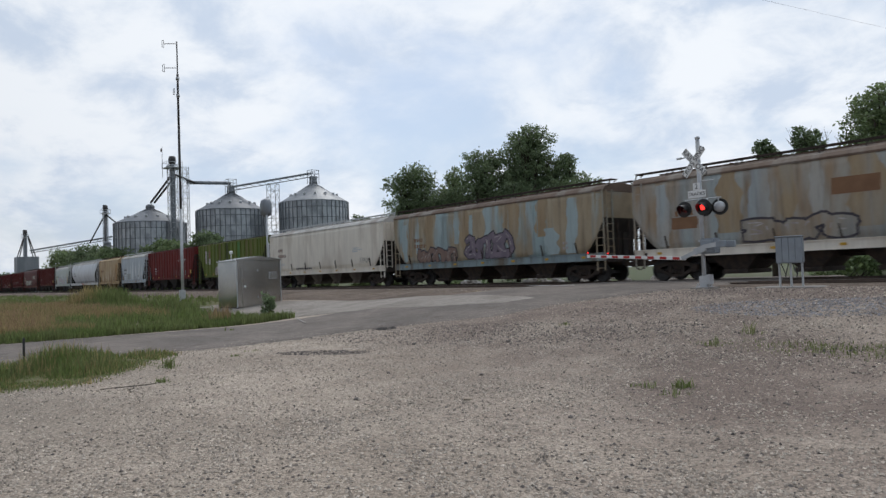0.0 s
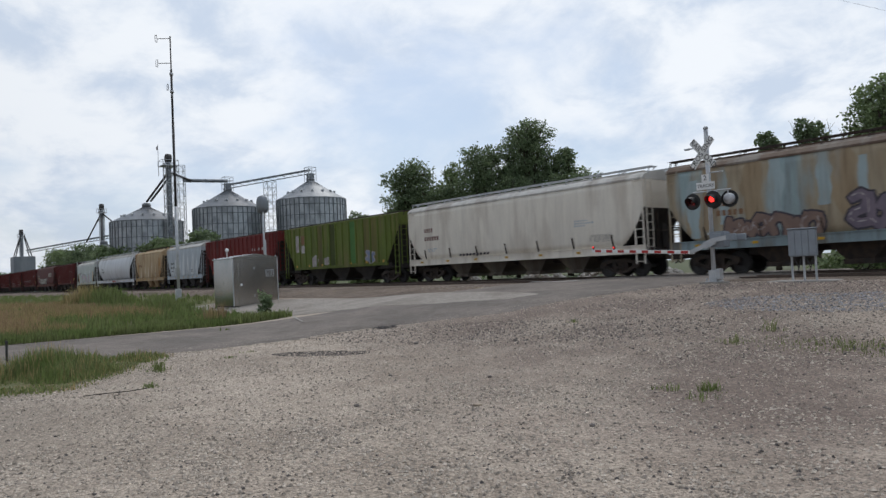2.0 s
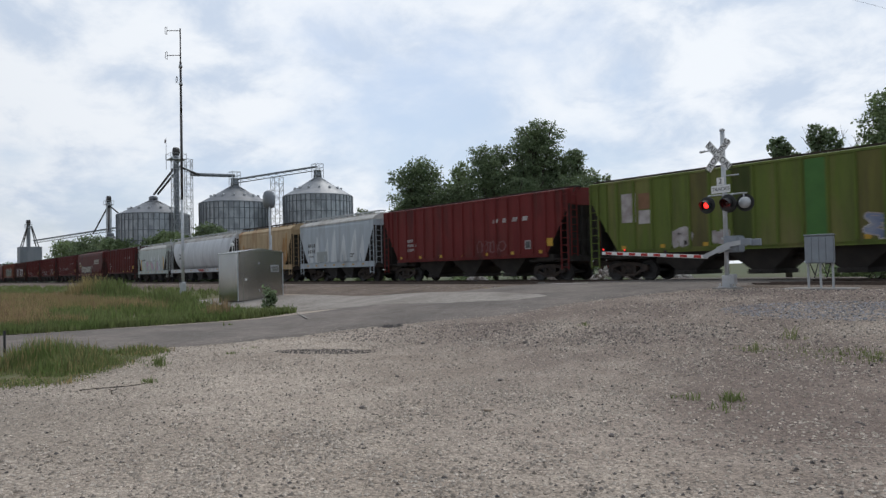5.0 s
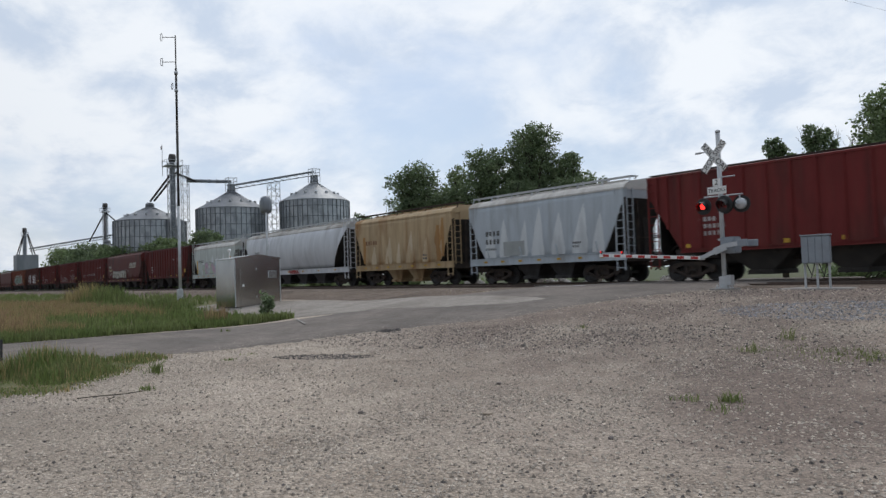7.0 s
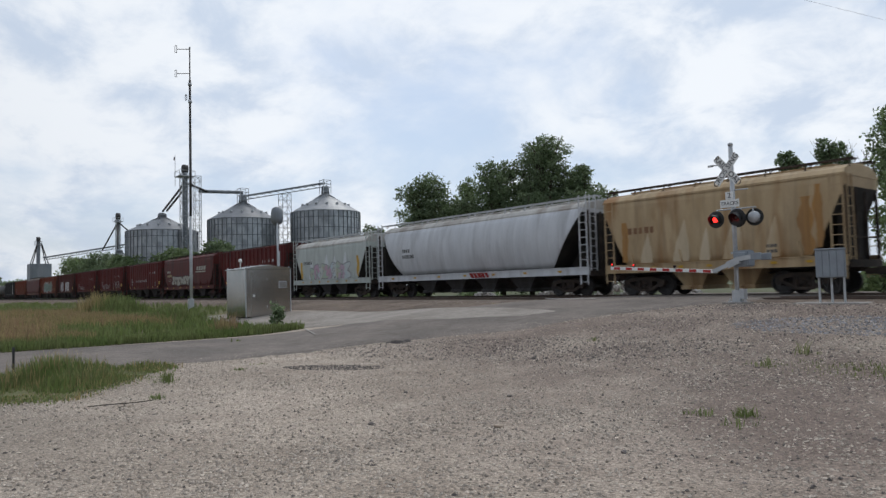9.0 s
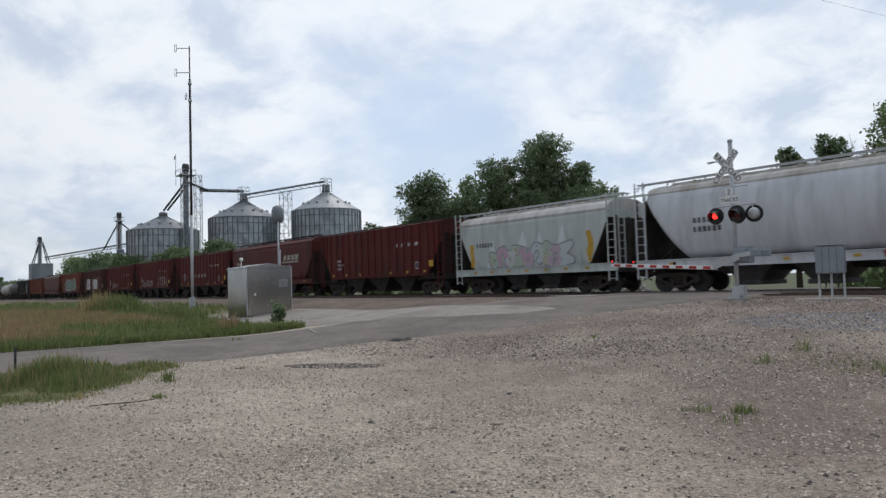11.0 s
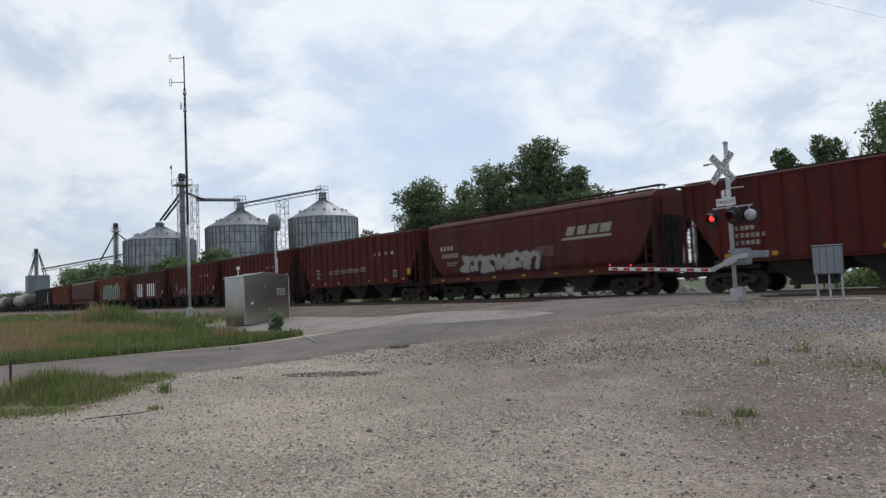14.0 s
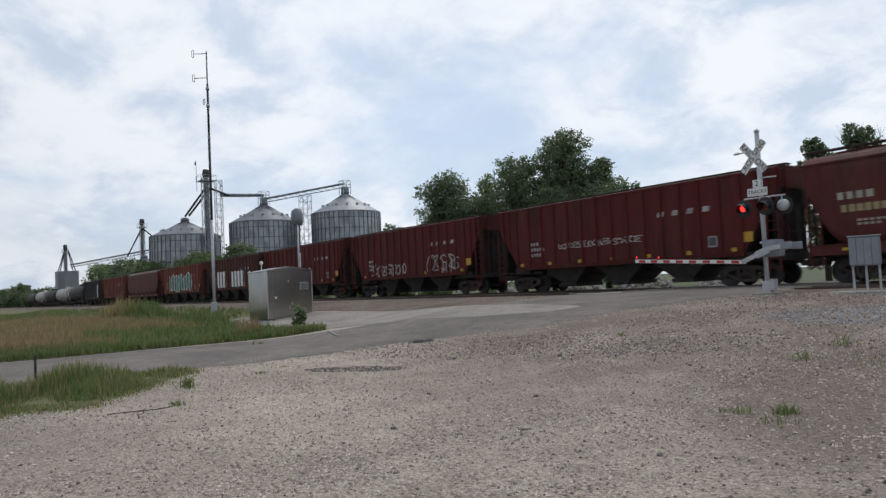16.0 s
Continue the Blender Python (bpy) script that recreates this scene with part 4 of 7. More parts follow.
M_ORANGESTAIN = car_paint("orange_stain", (0.46, 0.24, 0.08), (0.40, 0.22, 0.09), (0.44, 0.31, 0.17))
P_OCHRESTAIN = car_paint("tan_stain", (0.40, 0.31, 0.20), (0.34, 0.25, 0.155), (0.42, 0.37, 0.29), (0.5, 0.62), 0.9)
P_PALEFADE_RUST = car_paint("pale_worn_paint", (0.46, 0.455, 0.43), (0.42, 0.39, 0.34), (0.40, 0.44, 0.45), (0.5, 0.62), 0.8)
M_FADEDRED = material("faded_red_lettering", (0.16, 0.07, 0.06), (0.22, 0.12, 0.10), rough=0.7, scale=3, fine=30, bump=0.0)
G_GOLD = material("yellowed_lettering", (0.42, 0.34, 0.18), (0.33, 0.27, 0.15), scale=2, fine=20, bump=0)
G_FADEPINK = material("faint_pink_spray", (0.24, 0.10, 0.10), (0.17, 0.06, 0.06), scale=2, fine=20, bump=0)
G_TEAL = material("teal_spray", (0.16, 0.40, 0.34), (0.25, 0.45, 0.38), scale=1.2, fine=20, bump=0)
G_BLUE = material("blue_spray", (0.16, 0.20, 0.33), (0.30, 0.32, 0.38), scale=1.2, fine=20, bump=0)
P_OCHREGREEN = car_paint("yellowed_green_paint", (0.175, 0.165, 0.05), (0.14, 0.135, 0.045), (0.11, 0.10, 0.04))
P_DARKGREEN = car_paint("darkened_green_paint", (0.075, 0.095, 0.026), (0.055, 0.07, 0.02), (0.09, 0.085, 0.04))
G_OCHRE = material("rust_patch_paint", (0.25, 0.13, 0.065), (0.20, 0.10, 0.05), scale=2, fine=20, bump=0)

ROOF_RUST = car_paint("rusted_roof", (0.17, 0.12, 0.09), (0.12, 0.08, 0.06), (0.25, 0.22, 0.19))
ROOF_LIGHT = car_paint("pale_roof", (0.62, 0.60, 0.56), (0.53, 0.51, 0.48), (0.42, 0.38, 0.34), streak=0.25)

c = hopper_car(-17.8, -0.3, "smooth", P_RUST, "grey covered hopper car streaked with rust and pale blue", 4, roof=ROOF_RUST, hopper_mat=M_RUST, sill_mat=P_OFFWHITE)
stripes_down(c, "smooth", ((-7.2, 0.7, 1.5, 4.2), (-5.6, 0.5, 1.7, 4.3), (-2.9, 0.9, 1.5, 4.3), (-0.8, 0.5, 2.2, 4.3), (2.6, 0.8, 1.6, 4.2), (6.4, 0.7, 1.5, 4.3)), P_PALEFADE_RUST, 61)
stripes_down(c, "smooth", ((-4.2, 1.0, 1.9, 4.36), (-1.8, 0.6, 2.0, 4.36), (0.9, 1.2, 1.8, 4.36), (4.3, 0.9, 2.3, 4.36)), P_OCHRESTAIN, 62, 0.007)
bars(c, "smooth", -6.6, 2.75, (4, 6), 0.16, 0.24, G_OCHRE, seed=1)
graffiti(c, "smooth", -3.6, 0.2, 1.5, 2.3, 4, P_RUST, G_EDGE, 5, "faded dark graffiti")
graffiti(c, "smooth", 3.2, 8.0, 1.45, 2.5, 4, G_BLUE, P_OFFWHITE, 6, "blue and white graffiti")
bm = bmesh.new()
for x, z, w, hh in ((-0.3, 3.0, 1.6, 0.6), (1.6, 2.3, 0.9, 0.5), (4.6, 3.0, 1.7, 0.7), (-6.8, 2.2, 1.2, 0.5)):
    plate("smooth", bm, x, x + w, z, z + hh, 0.010, 0.05)
tagged(part("paint_patch", bm, G_OCHRE, c), kind="stuff")

c = hopper_car(-36.4, -19.4, "smooth", P_TAN, "covered hopper car in tan and pale blue, graffiti along the sill", 4, roof=ROOF_RUST, hopper_mat=M_RUST,
               sill_mat=car_paint("pale_blue_sill", (0.28, 0.36, 0.38), (0.24, 0.30, 0.32), (0.18, 0.16, 0.13)))
stripes_down(c, "smooth", ((-7.3, 0.5, 1.5, 3.9), (-6.0, 0.45, 2.0, 4.3), (-3.9, 0.55, 2.2, 4.35), (-2.2, 0.5, 2.4, 4.3), (-0.9, 0.35, 1.5, 4.0), (0.7, 1.2, 1.45, 4.3), (3.7, 0.5, 1.5, 4.3), (5.2, 0.9, 1.45, 2.8), (6.5, 0.8, 1.45, 4.2)), P_BLUEFADE, 63)
stripes_down(c, "smooth", ((-6.7, 0.5, 1.8, 4.35), (-4.8, 0.8, 1.9, 4.35), (-1.5, 0.7, 2.0, 4.35), (2.3, 1.2, 1.9, 4.35), (4.6, 0.8, 2.4, 4.35)), P_OCHRESTAIN, 64, 0.007)
bars(c, "smooth", -6.3, 2.72, (4, 5), 0.16, 0.22, G_OCHRE, seed=2)
graffiti(c, "smooth", -6.0, -2.4, 1.45, 2.25, 5, G_PINK, G_EDGE, 11, "brown and pink graffiti")
graffiti(c, "smooth", -1.5, 2.2, 1.42, 2.75, 5, G_PURPLE, G_EDGE, 12, "purple graffiti with dark outlines")
bars(c, "smooth", 5.9, 1.9, (2, 2), 0.14, 0.14, M_LETTER, seed=3)

# its hoppers get a dark tan that paints in the shade below the car
c = hopper_car(-54.85, -37.6, "smooth", P_OFFWHITE, "off-white covered hopper car with a grimy sill", 4, roof=ROOF_LIGHT, hopper_mat=car_paint("shaded_tan_hopper", (0.20, 0.17, 0.13), (0.13, 0.11, 0.09), (0.09, 0.08, 0.07)))
bars(c, "smooth", -7.0, 3.0, (4,), 0.15, 0.24, M_FADEDRED, seed=4)
bars(c, "smooth", -7.0, 2.5, (6,), 0.16, 0.24, M_FADEDRED, seed=5)
bars(c, "smooth", -6.7, 1.95, (5, 4), 0.12, 0.07, P_GREY, seed=55)
bars(c, "smooth", 4.7, 2.7, (5, 7, 4), 0.12, 0.07, P_GREY, seed=6)
graffiti(c, "smooth", 5.6, 6.8, 1.7, 2.0, 3, P_OFFWHITE, G_EDGE, 13, "small dark tag", weight=0.15)
bars(c, "smooth", -3.8, 1.45, (9,), 0.2, 0.12, G_EDGE, seed=7, lift=0.06)

c = hopper_car(-71.7, -55.9, "ribbed", P_GREEN, "olive-green ribbed covered hopper car, patched and streaked", 3, sill=False, hopper_mat=M_GRIMESHADE)
bm = bmesh.new()
plate("ribbed", bm, -6.1, -5.35, 2.6, 3.9, 0.02)
plate("ribbed", bm, -5.2, -4.5, 2.5, 3.1, 0.02)
tagged(part("white_panel", bm, M_LETTER, c), kind="stuff")
bm = bmesh.new()
plate("ribbed", bm, -5.2, -4.5, 3.15, 3.85, 0.02)
part("orange_panel", bm, G_OCHRE, c)
bm = bmesh.new()
plate("ribbed", bm, 1.95, 2.72, 1.45, 4.40, 0.012)
part("green_panel", bm, material("fresh_green_paint", (0.07, 0.19, 0.04), (0.06, 0.16, 0.035), scale=2, fine=30, bump=0), c, "fresher green panel")
for tone, spots in ((P_OCHREGREEN, (4, 11, 12)), (P_DARKGREEN, (6,))):
    for k in spots:
        bm = bmesh.new()
        x = -6.40 + 0.9143 * k
        plate("ribbed", bm, x + 0.06, x + 0.85, 1.40, 4.43, 0.008)
        part("side_panel", bm, tone, c)
graffiti(c, "ribbed", -3.6, -2.8, 1.5, 2.2, 2, M_LETTER, M_LETTER, 15, "white tag")
graffiti(c, "ribbed", -1.7, -1.0, 1.5, 2.0, 2, M_LETTER, M_LETTER, 16, "white tag")
graffiti(c, "ribbed", 3.9, 4.7, 1.5, 2.2, 2, G_BLUE, M_LETTER, 17, "blue and white tag")


def red_car(a, b, paint=P_RED, label="oxide-red ribbed covered hopper car with white lettering", seed=0):
    c = hopper_car(a, b, "ribbed", paint, label, 3, sill=False, hopper_mat=M_GRIMESHADE)
    h = (b - a) / 2
    bars(c, "ribbed", h * 0.32, 3.15, (4,), 0.36, 0.22, M_LETTER, lean=0.3, gap=1.05, seed=seed, lift=0.02)
    bars(c, "ribbed", -h * 0.70, 2.45, (4, 6, 5), 0.13, 0.17, M_LETTER, gap=0.55, seed=seed + 1, lift=0.02)
    bm = bmesh.new()
    plate("ribbed", bm, h * 0.80, h * 0.80 + 0.5, 1.75, 2.15, 0.02)
    part("yellow_plate", bm, M_YELLOW, c)
    bm = bmesh.new()
    plate("ribbed", bm, h * 0.62, h * 0.62 + 0.42, 1.65, 2.10, 0.02)
    part("notice", bm, M_LETTER, c)
    bm = bmesh.new()
    plate("ribbed", bm, h * 0.62 + 0.05, h * 0.62 + 0.37, 1.70, 2.05, 0.026)
    part("notice_print", bm, M_DARKLETTER, c)
    return c


c = red_car(-88.9, -73.0, P_BRIGHTRED, "bright red ribbed covered hopper car with white lettering", seed=20)
graffiti(c, "ribbed", 1.2, 3.2, 1.55, 2.2, 4, G_FADEPINK, P_BRIGHTRED, 21, "faint pinkish tag", weight=0.2)

SHORT_LABEL = "short pale grey covered hopper car with open end platforms"
c = hopper_car(-100.6, -90.1, "short", P_GREY, SHORT_LABEL, 2, roof=ROOF_LIGHT, hopper_mat=M_DARKSTEEL)
fade_marks(c, "short", ((-3.6, 0.9, 3.0), (-2.5, 0.8, 3.5), (-1.15, 0.7, 3.3), (-0.1, 0.9, 3.9), (1.25, 0.9, 3.5), (2.6, 1.0, 3.8), (3.7, 0.7, 3.3)), P_PALEFADE)
bm = bmesh.new()
plate("short", bm, -2.55, -1.0, 1.5, 2.25, 0.013)
part("repainted_patch", bm, material("grey_touch_up", (0.40, 0.42, 0.41), (0.34, 0.36, 0.35), scale=2, fine=20, bump=0), c)
bars(c, "smooth", -3.9, 2.62, (4, 4), 0.20, 0.26, M_DARKLETTER, seed=22)
bars(c, "smooth", -3.9, 1.85, (5,), 0.12, 0.12, M_DARKLETTER, seed=21)
bars(c, "smooth", 2.2, 1.9, (4, 3), 0.10, 0.1, M_DARKLETTER, seed=23)

c = hopper_car(-112.6, -102.1, "short", P_OCHRE, "short ochre covered hopper car with sloping hoppers below", 2, hopper_mat=P_OCHRE, ladder_mat=P_OCHRE)
fade_marks(c, "short", ((-3.0, 0.6, 2.7), (-1.3, 0.8, 3.2), (-0.2, 0.5, 2.8), (1.0, 0.8, 3.4), (2.6, 0.6, 3.0)), P_OCHREFADE)
stripes_down(c, "short", ((3.9, 0.5, 1.45, 3.6), (-4.1, 0.35, 1.5, 3.3), (4.35, 0.3, 1.7, 4.0)), M_ORANGESTAIN, 66)
bars(c, "smooth", -3.9, 2.75, (5,), 0.2, 0.28, G_OCHRE, seed=24)
bars(c, "smooth", 2.4, 1.8, (3, 3), 0.10, 0.12, M_DARKLETTER, seed=25)

c = hopper_car(-131.3, -114.1, "cylinder", P_SILVER, "silver-grey cylindrical covered hopper car", 4, roof=ROOF_LIGHT, hopper_mat=M_DARKSTEEL, porch=0.5)
bars(c, "cylinder", -6.2, 2.85, (4, 6), 0.15, 0.22, M_DARKLETTER, seed=26)
bars(c, "cylinder", 1.0, 1.06, (5,), 0.28, 0.26, M_REDSTRIPE, seed=27, lift=0.95, gap=0.15)

c = hopper_car(-144.0, -133.3, "low", P_PALEGREEN, "short pale grey-green covered hopper car, colourful graffiti along its foot", 2, roof=ROOF_LIGHT, hopper_mat=M_DARKSTEEL, porch=0.45)
fade_marks(c, "low", ((-2.7, 0.8, 3.0), (-0.4, 1.0, 3.3), (0.9, 0.9, 3.2), (2.4, 0.9, 3.4)), P_PALEFADE)
stripes_down(c, "low", ((-4.3, 0.35, 1.5, 2.8), (4.25, 0.35, 1.5, 3.0)), M_YELLOW, 67)
bars(c, "smooth", -3.9, 2.6, (6,), 0.16, 0.24, M_DARKLETTER, seed=28)
graffiti(c, "smooth", -2.9, 2.9, 1.42, 2.5, 7, G_MINT, G_GREYEDGE, 29, "mint, pink and yellow graffiti", others=(G_ROSE, G_PALEBLUE))

red_car(-160.9, -145.7, seed=30)

c = hopper_car(-178.4, -162.3, "round_end", P_BROWN, "brown-red covered hopper car with a cream emblem and graffiti", 3, hopper_mat=M_DARKSTEEL)
bars(c, "smooth", 3.0, 3.02, (4,), 0.62, 0.42, G_CREAM, "emblem", lean=0.35, gap=0.12, seed=31)
bm = bmesh.new()
plate("smooth", bm, 2.75, 5.75, 2.80, 2.93, 0.012, 0.3)
part("emblem_bar", bm, G_CREAM, c)
bars(c, "smooth", -6.9, 2.95, (4,), 0.24, 0.26, G_CREAM, seed=32, gap=0.3)
bars(c, "smooth", -6.8, 2.5, (6,), 0.20, 0.26, G_GOLD, seed=36, gap=0.3)
bars(c, "smooth", -6.3, 2.15, (5, 4), 0.14, 0.08, G_CREAM, seed=37)
graffiti(c, "smooth", -5.0, -2.2, 1.55, 2.45, 4, G_CREAM, G_EDGE, 33, "cream graffiti with dark outlines")
graffiti(c, "smooth", -1.9, 0.9, 1.55, 2.45, 4, G_CREAM, G_EDGE, 34, "cream graffiti with dark outlines")
graffiti(c, "smooth", 0.9, 2.1, 2.1, 2.6, 3, P_BROWN, M_LETTER, 35, "thin white tag", weight=0.2)

c = red_car(-195.5, -179.4, seed=40)
graffiti(c, "ribbed", -3.5, 1.5, 2.15, 2.45, 12, M_LETTER, P_RED, 41, "white tag in a long row", weight=0.2)
c = red_car(-212.2, -197.0, seed=42)
graffiti(c, "ribbed", -4.8, -0.4, 1.5, 2.2, 7, M_LETTER, P_RED, 43, "white tag", weight=0.2)
graffiti(c, "ribbed", 2.0, 5.2, 1.5, 2.5, 5, M_LETTER, P_RED, 44, "large white tag", weight=0.2)
c = red_car(-228.9, -213.4, seed=45)
graffiti(c, "ribbed", -4.0, -1.0, 1.5, 2.2, 4, M_LETTER, P_RED, 46, "white tag", weight=0.2)
c = red_car(-245.4, -230.2, P_DARKRED, "dark red ribbed covered hopper car with two white patches", seed=47)
bm = bmesh.new()
plate("ribbed", bm, -4.2, -1.6, 1.5, 3.2, 0.02)
plate("ribbed", bm, -0.2, 3.6, 1.5, 3.1, 0.02)
tagged(part("white_patch", bm, M_WHITE, c), kind="stuff")
c = red_car(-264.4, -246.9, P_ORANGE, "orange-red ribbed covered hopper car with teal graffiti", seed=49)
graffiti(c, "ribbed", -4.6, 4.2, 1.6, 3.4, 7, G_TEAL, M_WHITE, 50, "teal and white graffiti")
hopper_car(-283.1, -265.8, "smooth", P_BROWN, "brown covered hopper car with a pale roof edge", 3, roof=ROOF_RUST, hopper_mat=M_DARKSTEEL)
red_car(-302.3, -284.5, P_ORANGE, seed=52)
c = hopper_car(-320.5, -303.6, "ribbed", P_TANKDARK, "black covered hopper car with a white panel", 3, sill=False, hopper_mat=M_GRIMESHADE)
bm = bmesh.new()
plate("ribbed", bm, 4.6, 6.0, 1.5, 3.8, 0.02)
tagged(part("white_panel", bm, M_WHITE, c), kind="stuff")
tank_car(-339.0, -321.8, P_TANKDARK, "black tank car with a low handrail")
tank_car(-357.5, -340.3, P_TANKWHITE, "white tank car with rust stains")
tank_car(-376.0, -358.8, P_TANKDARK, "black tank car with a low handrail")
tank_car(-394.5, -377.3, P_TANKWHITE, "white tank car with rust stains")
tank_car(-413.0, -395.8, P_TANKDARK, "black tank car with a low handrail")


# ---- the crossing signal with its gate ----
FLASH = []
M_REDSMALL = material("lit_gate_lamp", (0.5, 0.01, 0.01), rough=0.3, bump=0.0, emit=(1.0, 0.02, 0.015, 2.0))
SX, SY, SZ = -10.62, 19.58, 0.84


def crossing_signal():
    th = empty("crossing_signal", pose(SX, SY, SZ), "grey crossing signal mast with crossbuck, red lamps and lowered gate", "crossing signal")
    bm = bmesh.new()
    box(bm, -0.32, 0.32, -0.32, 0.32, -0.12, 0.05)
    part("footing", bm, M_CONCRETE, th, "flat concrete footing")
    bm = bmesh.new()
    box(bm, -0.19, 0.19, -0.19, 0.19, 0.05, 0.08)
    box(bm, -0.11, 0.11, -0.11, 0.11, 0.08, 0.40)
    for x in (-0.15, 0.15):
        for y in (-0.15, 0.15):
            tube(bm, (x, y, 0.07), (x, y, 0.16), 0.022, 6)
    part("base", bm, M_STEEL, th, "cast metal base with bolts")
    bm = bmesh.new()
    box(bm, 0.11, 0.25, -0.10, 0.10, 0.14, 0.44)
    part("junction_box", bm, M_STEEL, th)
    bm = bmesh.new()
    tube(bm, (0, 0, 0.3), (0, 0, 4.72), 0.065, 16)
    spin(bm, [(0.075, 4.70), (0.075, 4.75), (0.03, 4.79)], 14)
    part("mast", bm, M_STEEL, th, "galvanized steel mast")
    # crossbuck, facing the road
    cb = (-0.10, -0.10, 3.98)
    for ang, words, y in ((49, ("CROS", "SING"), -0.012), (-49, ("RAIL", "ROAD"), 0.012)):
        blade = part("crossbuck_blade", bevelled_box(-0.54, 0.54, -0.006, 0.006, -0.115, 0.115, 0.004), M_WHITE, th, m=pose(cb[0], cb[1] + y, cb[2], 0, 0, -5) @ pose(0, 0, 0, 0, -ang, 0))
        for word, x in zip(words, (-0.31, 0.31)):
            me = text_mesh(word, 0.235)
            mesh_part("lettering", me, M_BLACK, blade, m=pose(x, -0.009, 0, 90, 0, 0))
    bm = bmesh.new()
    tube(bm, (-0.55, -0.03, 4.17), (0.1, -0.03, 4.17), 0.02, 8)
    tube(bm, (-0.55, -0.03, 4.17), (-0.72, -0.03, 4.17), 0.035, 8)
    part("crossbuck_bracket", bm, M_STEEL, th)
    bm = bmesh.new()
    tube(bm, (0.0, -0.02, 3.36), (0.42, 0.10, 3.36), 0.02, 8)
    part("rear_bracket", bm, M_STEEL, th)
    plate_a = part("sign_plate", bevelled_box(-0.12, 0.12, -0.005, 0.005, -0.115, 0.115, 0.003), M_WHITE, th, m=pose(-0.06, -0.09, 3.20))
    mesh_part("lettering", text_mesh("2", 0.22), M_BLACK, plate_a, m=pose(0, -0.008, 0, 90, 0, 0))
    plate_b = part("sign_plate", bevelled_box(-0.30, 0.30, -0.005, 0.005, -0.115, 0.115, 0.003), M_WHITE, th, m=pose(-0.06, -0.09, 2.965))
    mesh_part("lettering", text_mesh("TRACKS", 0.15), M_BLACK, plate_b, m=pose(0, -0.008, 0, 90, 0, 0))
    bm = bmesh.new()
    tube(bm, (-0.52, -0.02, 2.80), (0.66, 0.06, 2.80), 0.022, 8)
    for x, y in ((-0.50, -0.02), (0.24, -0.02), (0.56, 0.06)):
        tube(bm, (x, y, 2.80), (x, y, 2.58), 0.02, 8)
    part("crossarm", bm, M_STEEL, th)
    lens_me = None
    for k, (x, y, turn, lit) in enumerate(((-0.50, -0.10, 0, 1), (0.24, -0.26, 0, 2), (0.56, 0.14, 188, 0), (0.0, 0.22, 188, 0))):
        lamp = part("lamp_backplate", backplate_bm(), M_BLACK, th, m=pose(x, y, 2.52, 0, 0, turn), label="round black lamp background")
        part("lamp_housing", housing_bm(), M_STEEL if lit == 0 else M_BLACK, lamp)
        part("hood", hood_bm(), M_BLACK, lamp)
        if lens_me is None:
            lens = part("lens", lens_bm(), None, lamp, m=pose(0, -0.05, 0), label="red lamp lens")
            lens_me = lens.data
            lens_me.materials.append(M_REDDARK)
            lens_me.materials.append(M_REDGLOW)
            for f in lens_me.polygons:
                f.material_index = 1 if f.center.y < 0 else 0
        else:
            lens = mesh_part("lens", lens_me, None, lamp, m=pose(0, -0.05, 0), label="red lamp lens")
        if lit:
            FLASH.append((lens, lit))
        else:
            lens.matrix_basis = pose(0, -0.05, 0, 0, 0, 180)
    # gate mechanism
    part("gate_mechanism", bevelled_box(0.02, 0.48, -0.20, 0.20, 1.08, 1.56, 0.03, 2), M_GREYPAINT, th, "grey gate motor housing")
    door = part("mechanism_door", bevelled_box(0.07, 0.43, -0.225, -0.20, 1.14, 1.50, 0.012), M_GREYPAINT, th)
    part("latch", bevelled_box(0.22, 0.28, -0.24, -0.225, 1.28, 1.36, 0.005), M_STEEL, door)
    bm = bmesh.new()
    tube(bm, (0.25, -0.23, 1.30), (0.25, -0.33, 1.30), 0.05, 12)
    tube(bm, (0.25, 0.20, 1.30), (0.25, 0.30, 1.30), 0.05, 12)
    part("drive_shaft", bm, M_STEEL, th)
    for y in (-0.31, 0.28):
        bm = bmesh.new()
        bar(bm, (0.22, y, 1.30), (0.82, y, 1.38), 0.03, 0.13)
        part("counterweight_arm", bm, M_STEEL, th)
        part("counterweight", bevelled_box(0.62, 0.92, y - 0.04, y + 0.04, 1.26, 1.46, 0.015), M_GREYPAINT, th)
    bm = bmesh.new()
    bar(bm, (0.26, -0.30, 1.28), (-0.12, -0.28, 1.14), 0.04, 0.20)
    bar(bm, (-0.08, -0.28, 1.16), (-0.58, -0.26, 0.965), 0.05, 0.12)
    part("arm_bracket", bm, M_STEEL, th, "bent grey steel arm bracket")
    bm = bmesh.new()
    for z in (1.12, 1.50):
        box(bm, -0.09, 0.04, -0.10, 0.10, z - 0.03, z + 0.03)
    part("mast_clamp", bm, M_STEEL, th)
    stripes = 8
    arm = part("gate_arm", bevelled_box(-4.35, -0.45, -0.27, -0.235, 0.91, 1.02, 0.008), M_WHITE, th, "red and white striped gate arm", m=Matrix.Translation((-0.45, 0, 0.965)) @ pose(0, 0, 0, 0, 3.5, 0) @ Matrix.Translation((0.45, 0, -0.965)))
    me = None
    for k in range(stripes):
        x = -4.2 + 0.47 * k
        if me is None:
            me = part("stripe", bevelled_box(0, 0.25, -0.274, -0.231, 0.922, 1.008, 0.004), M_REDSTRIPE, arm, m=pose(x, 0, 0)).data
        else:
            mesh_part("stripe", me, M_REDSTRIPE, arm, m=pose(x, 0, 0))
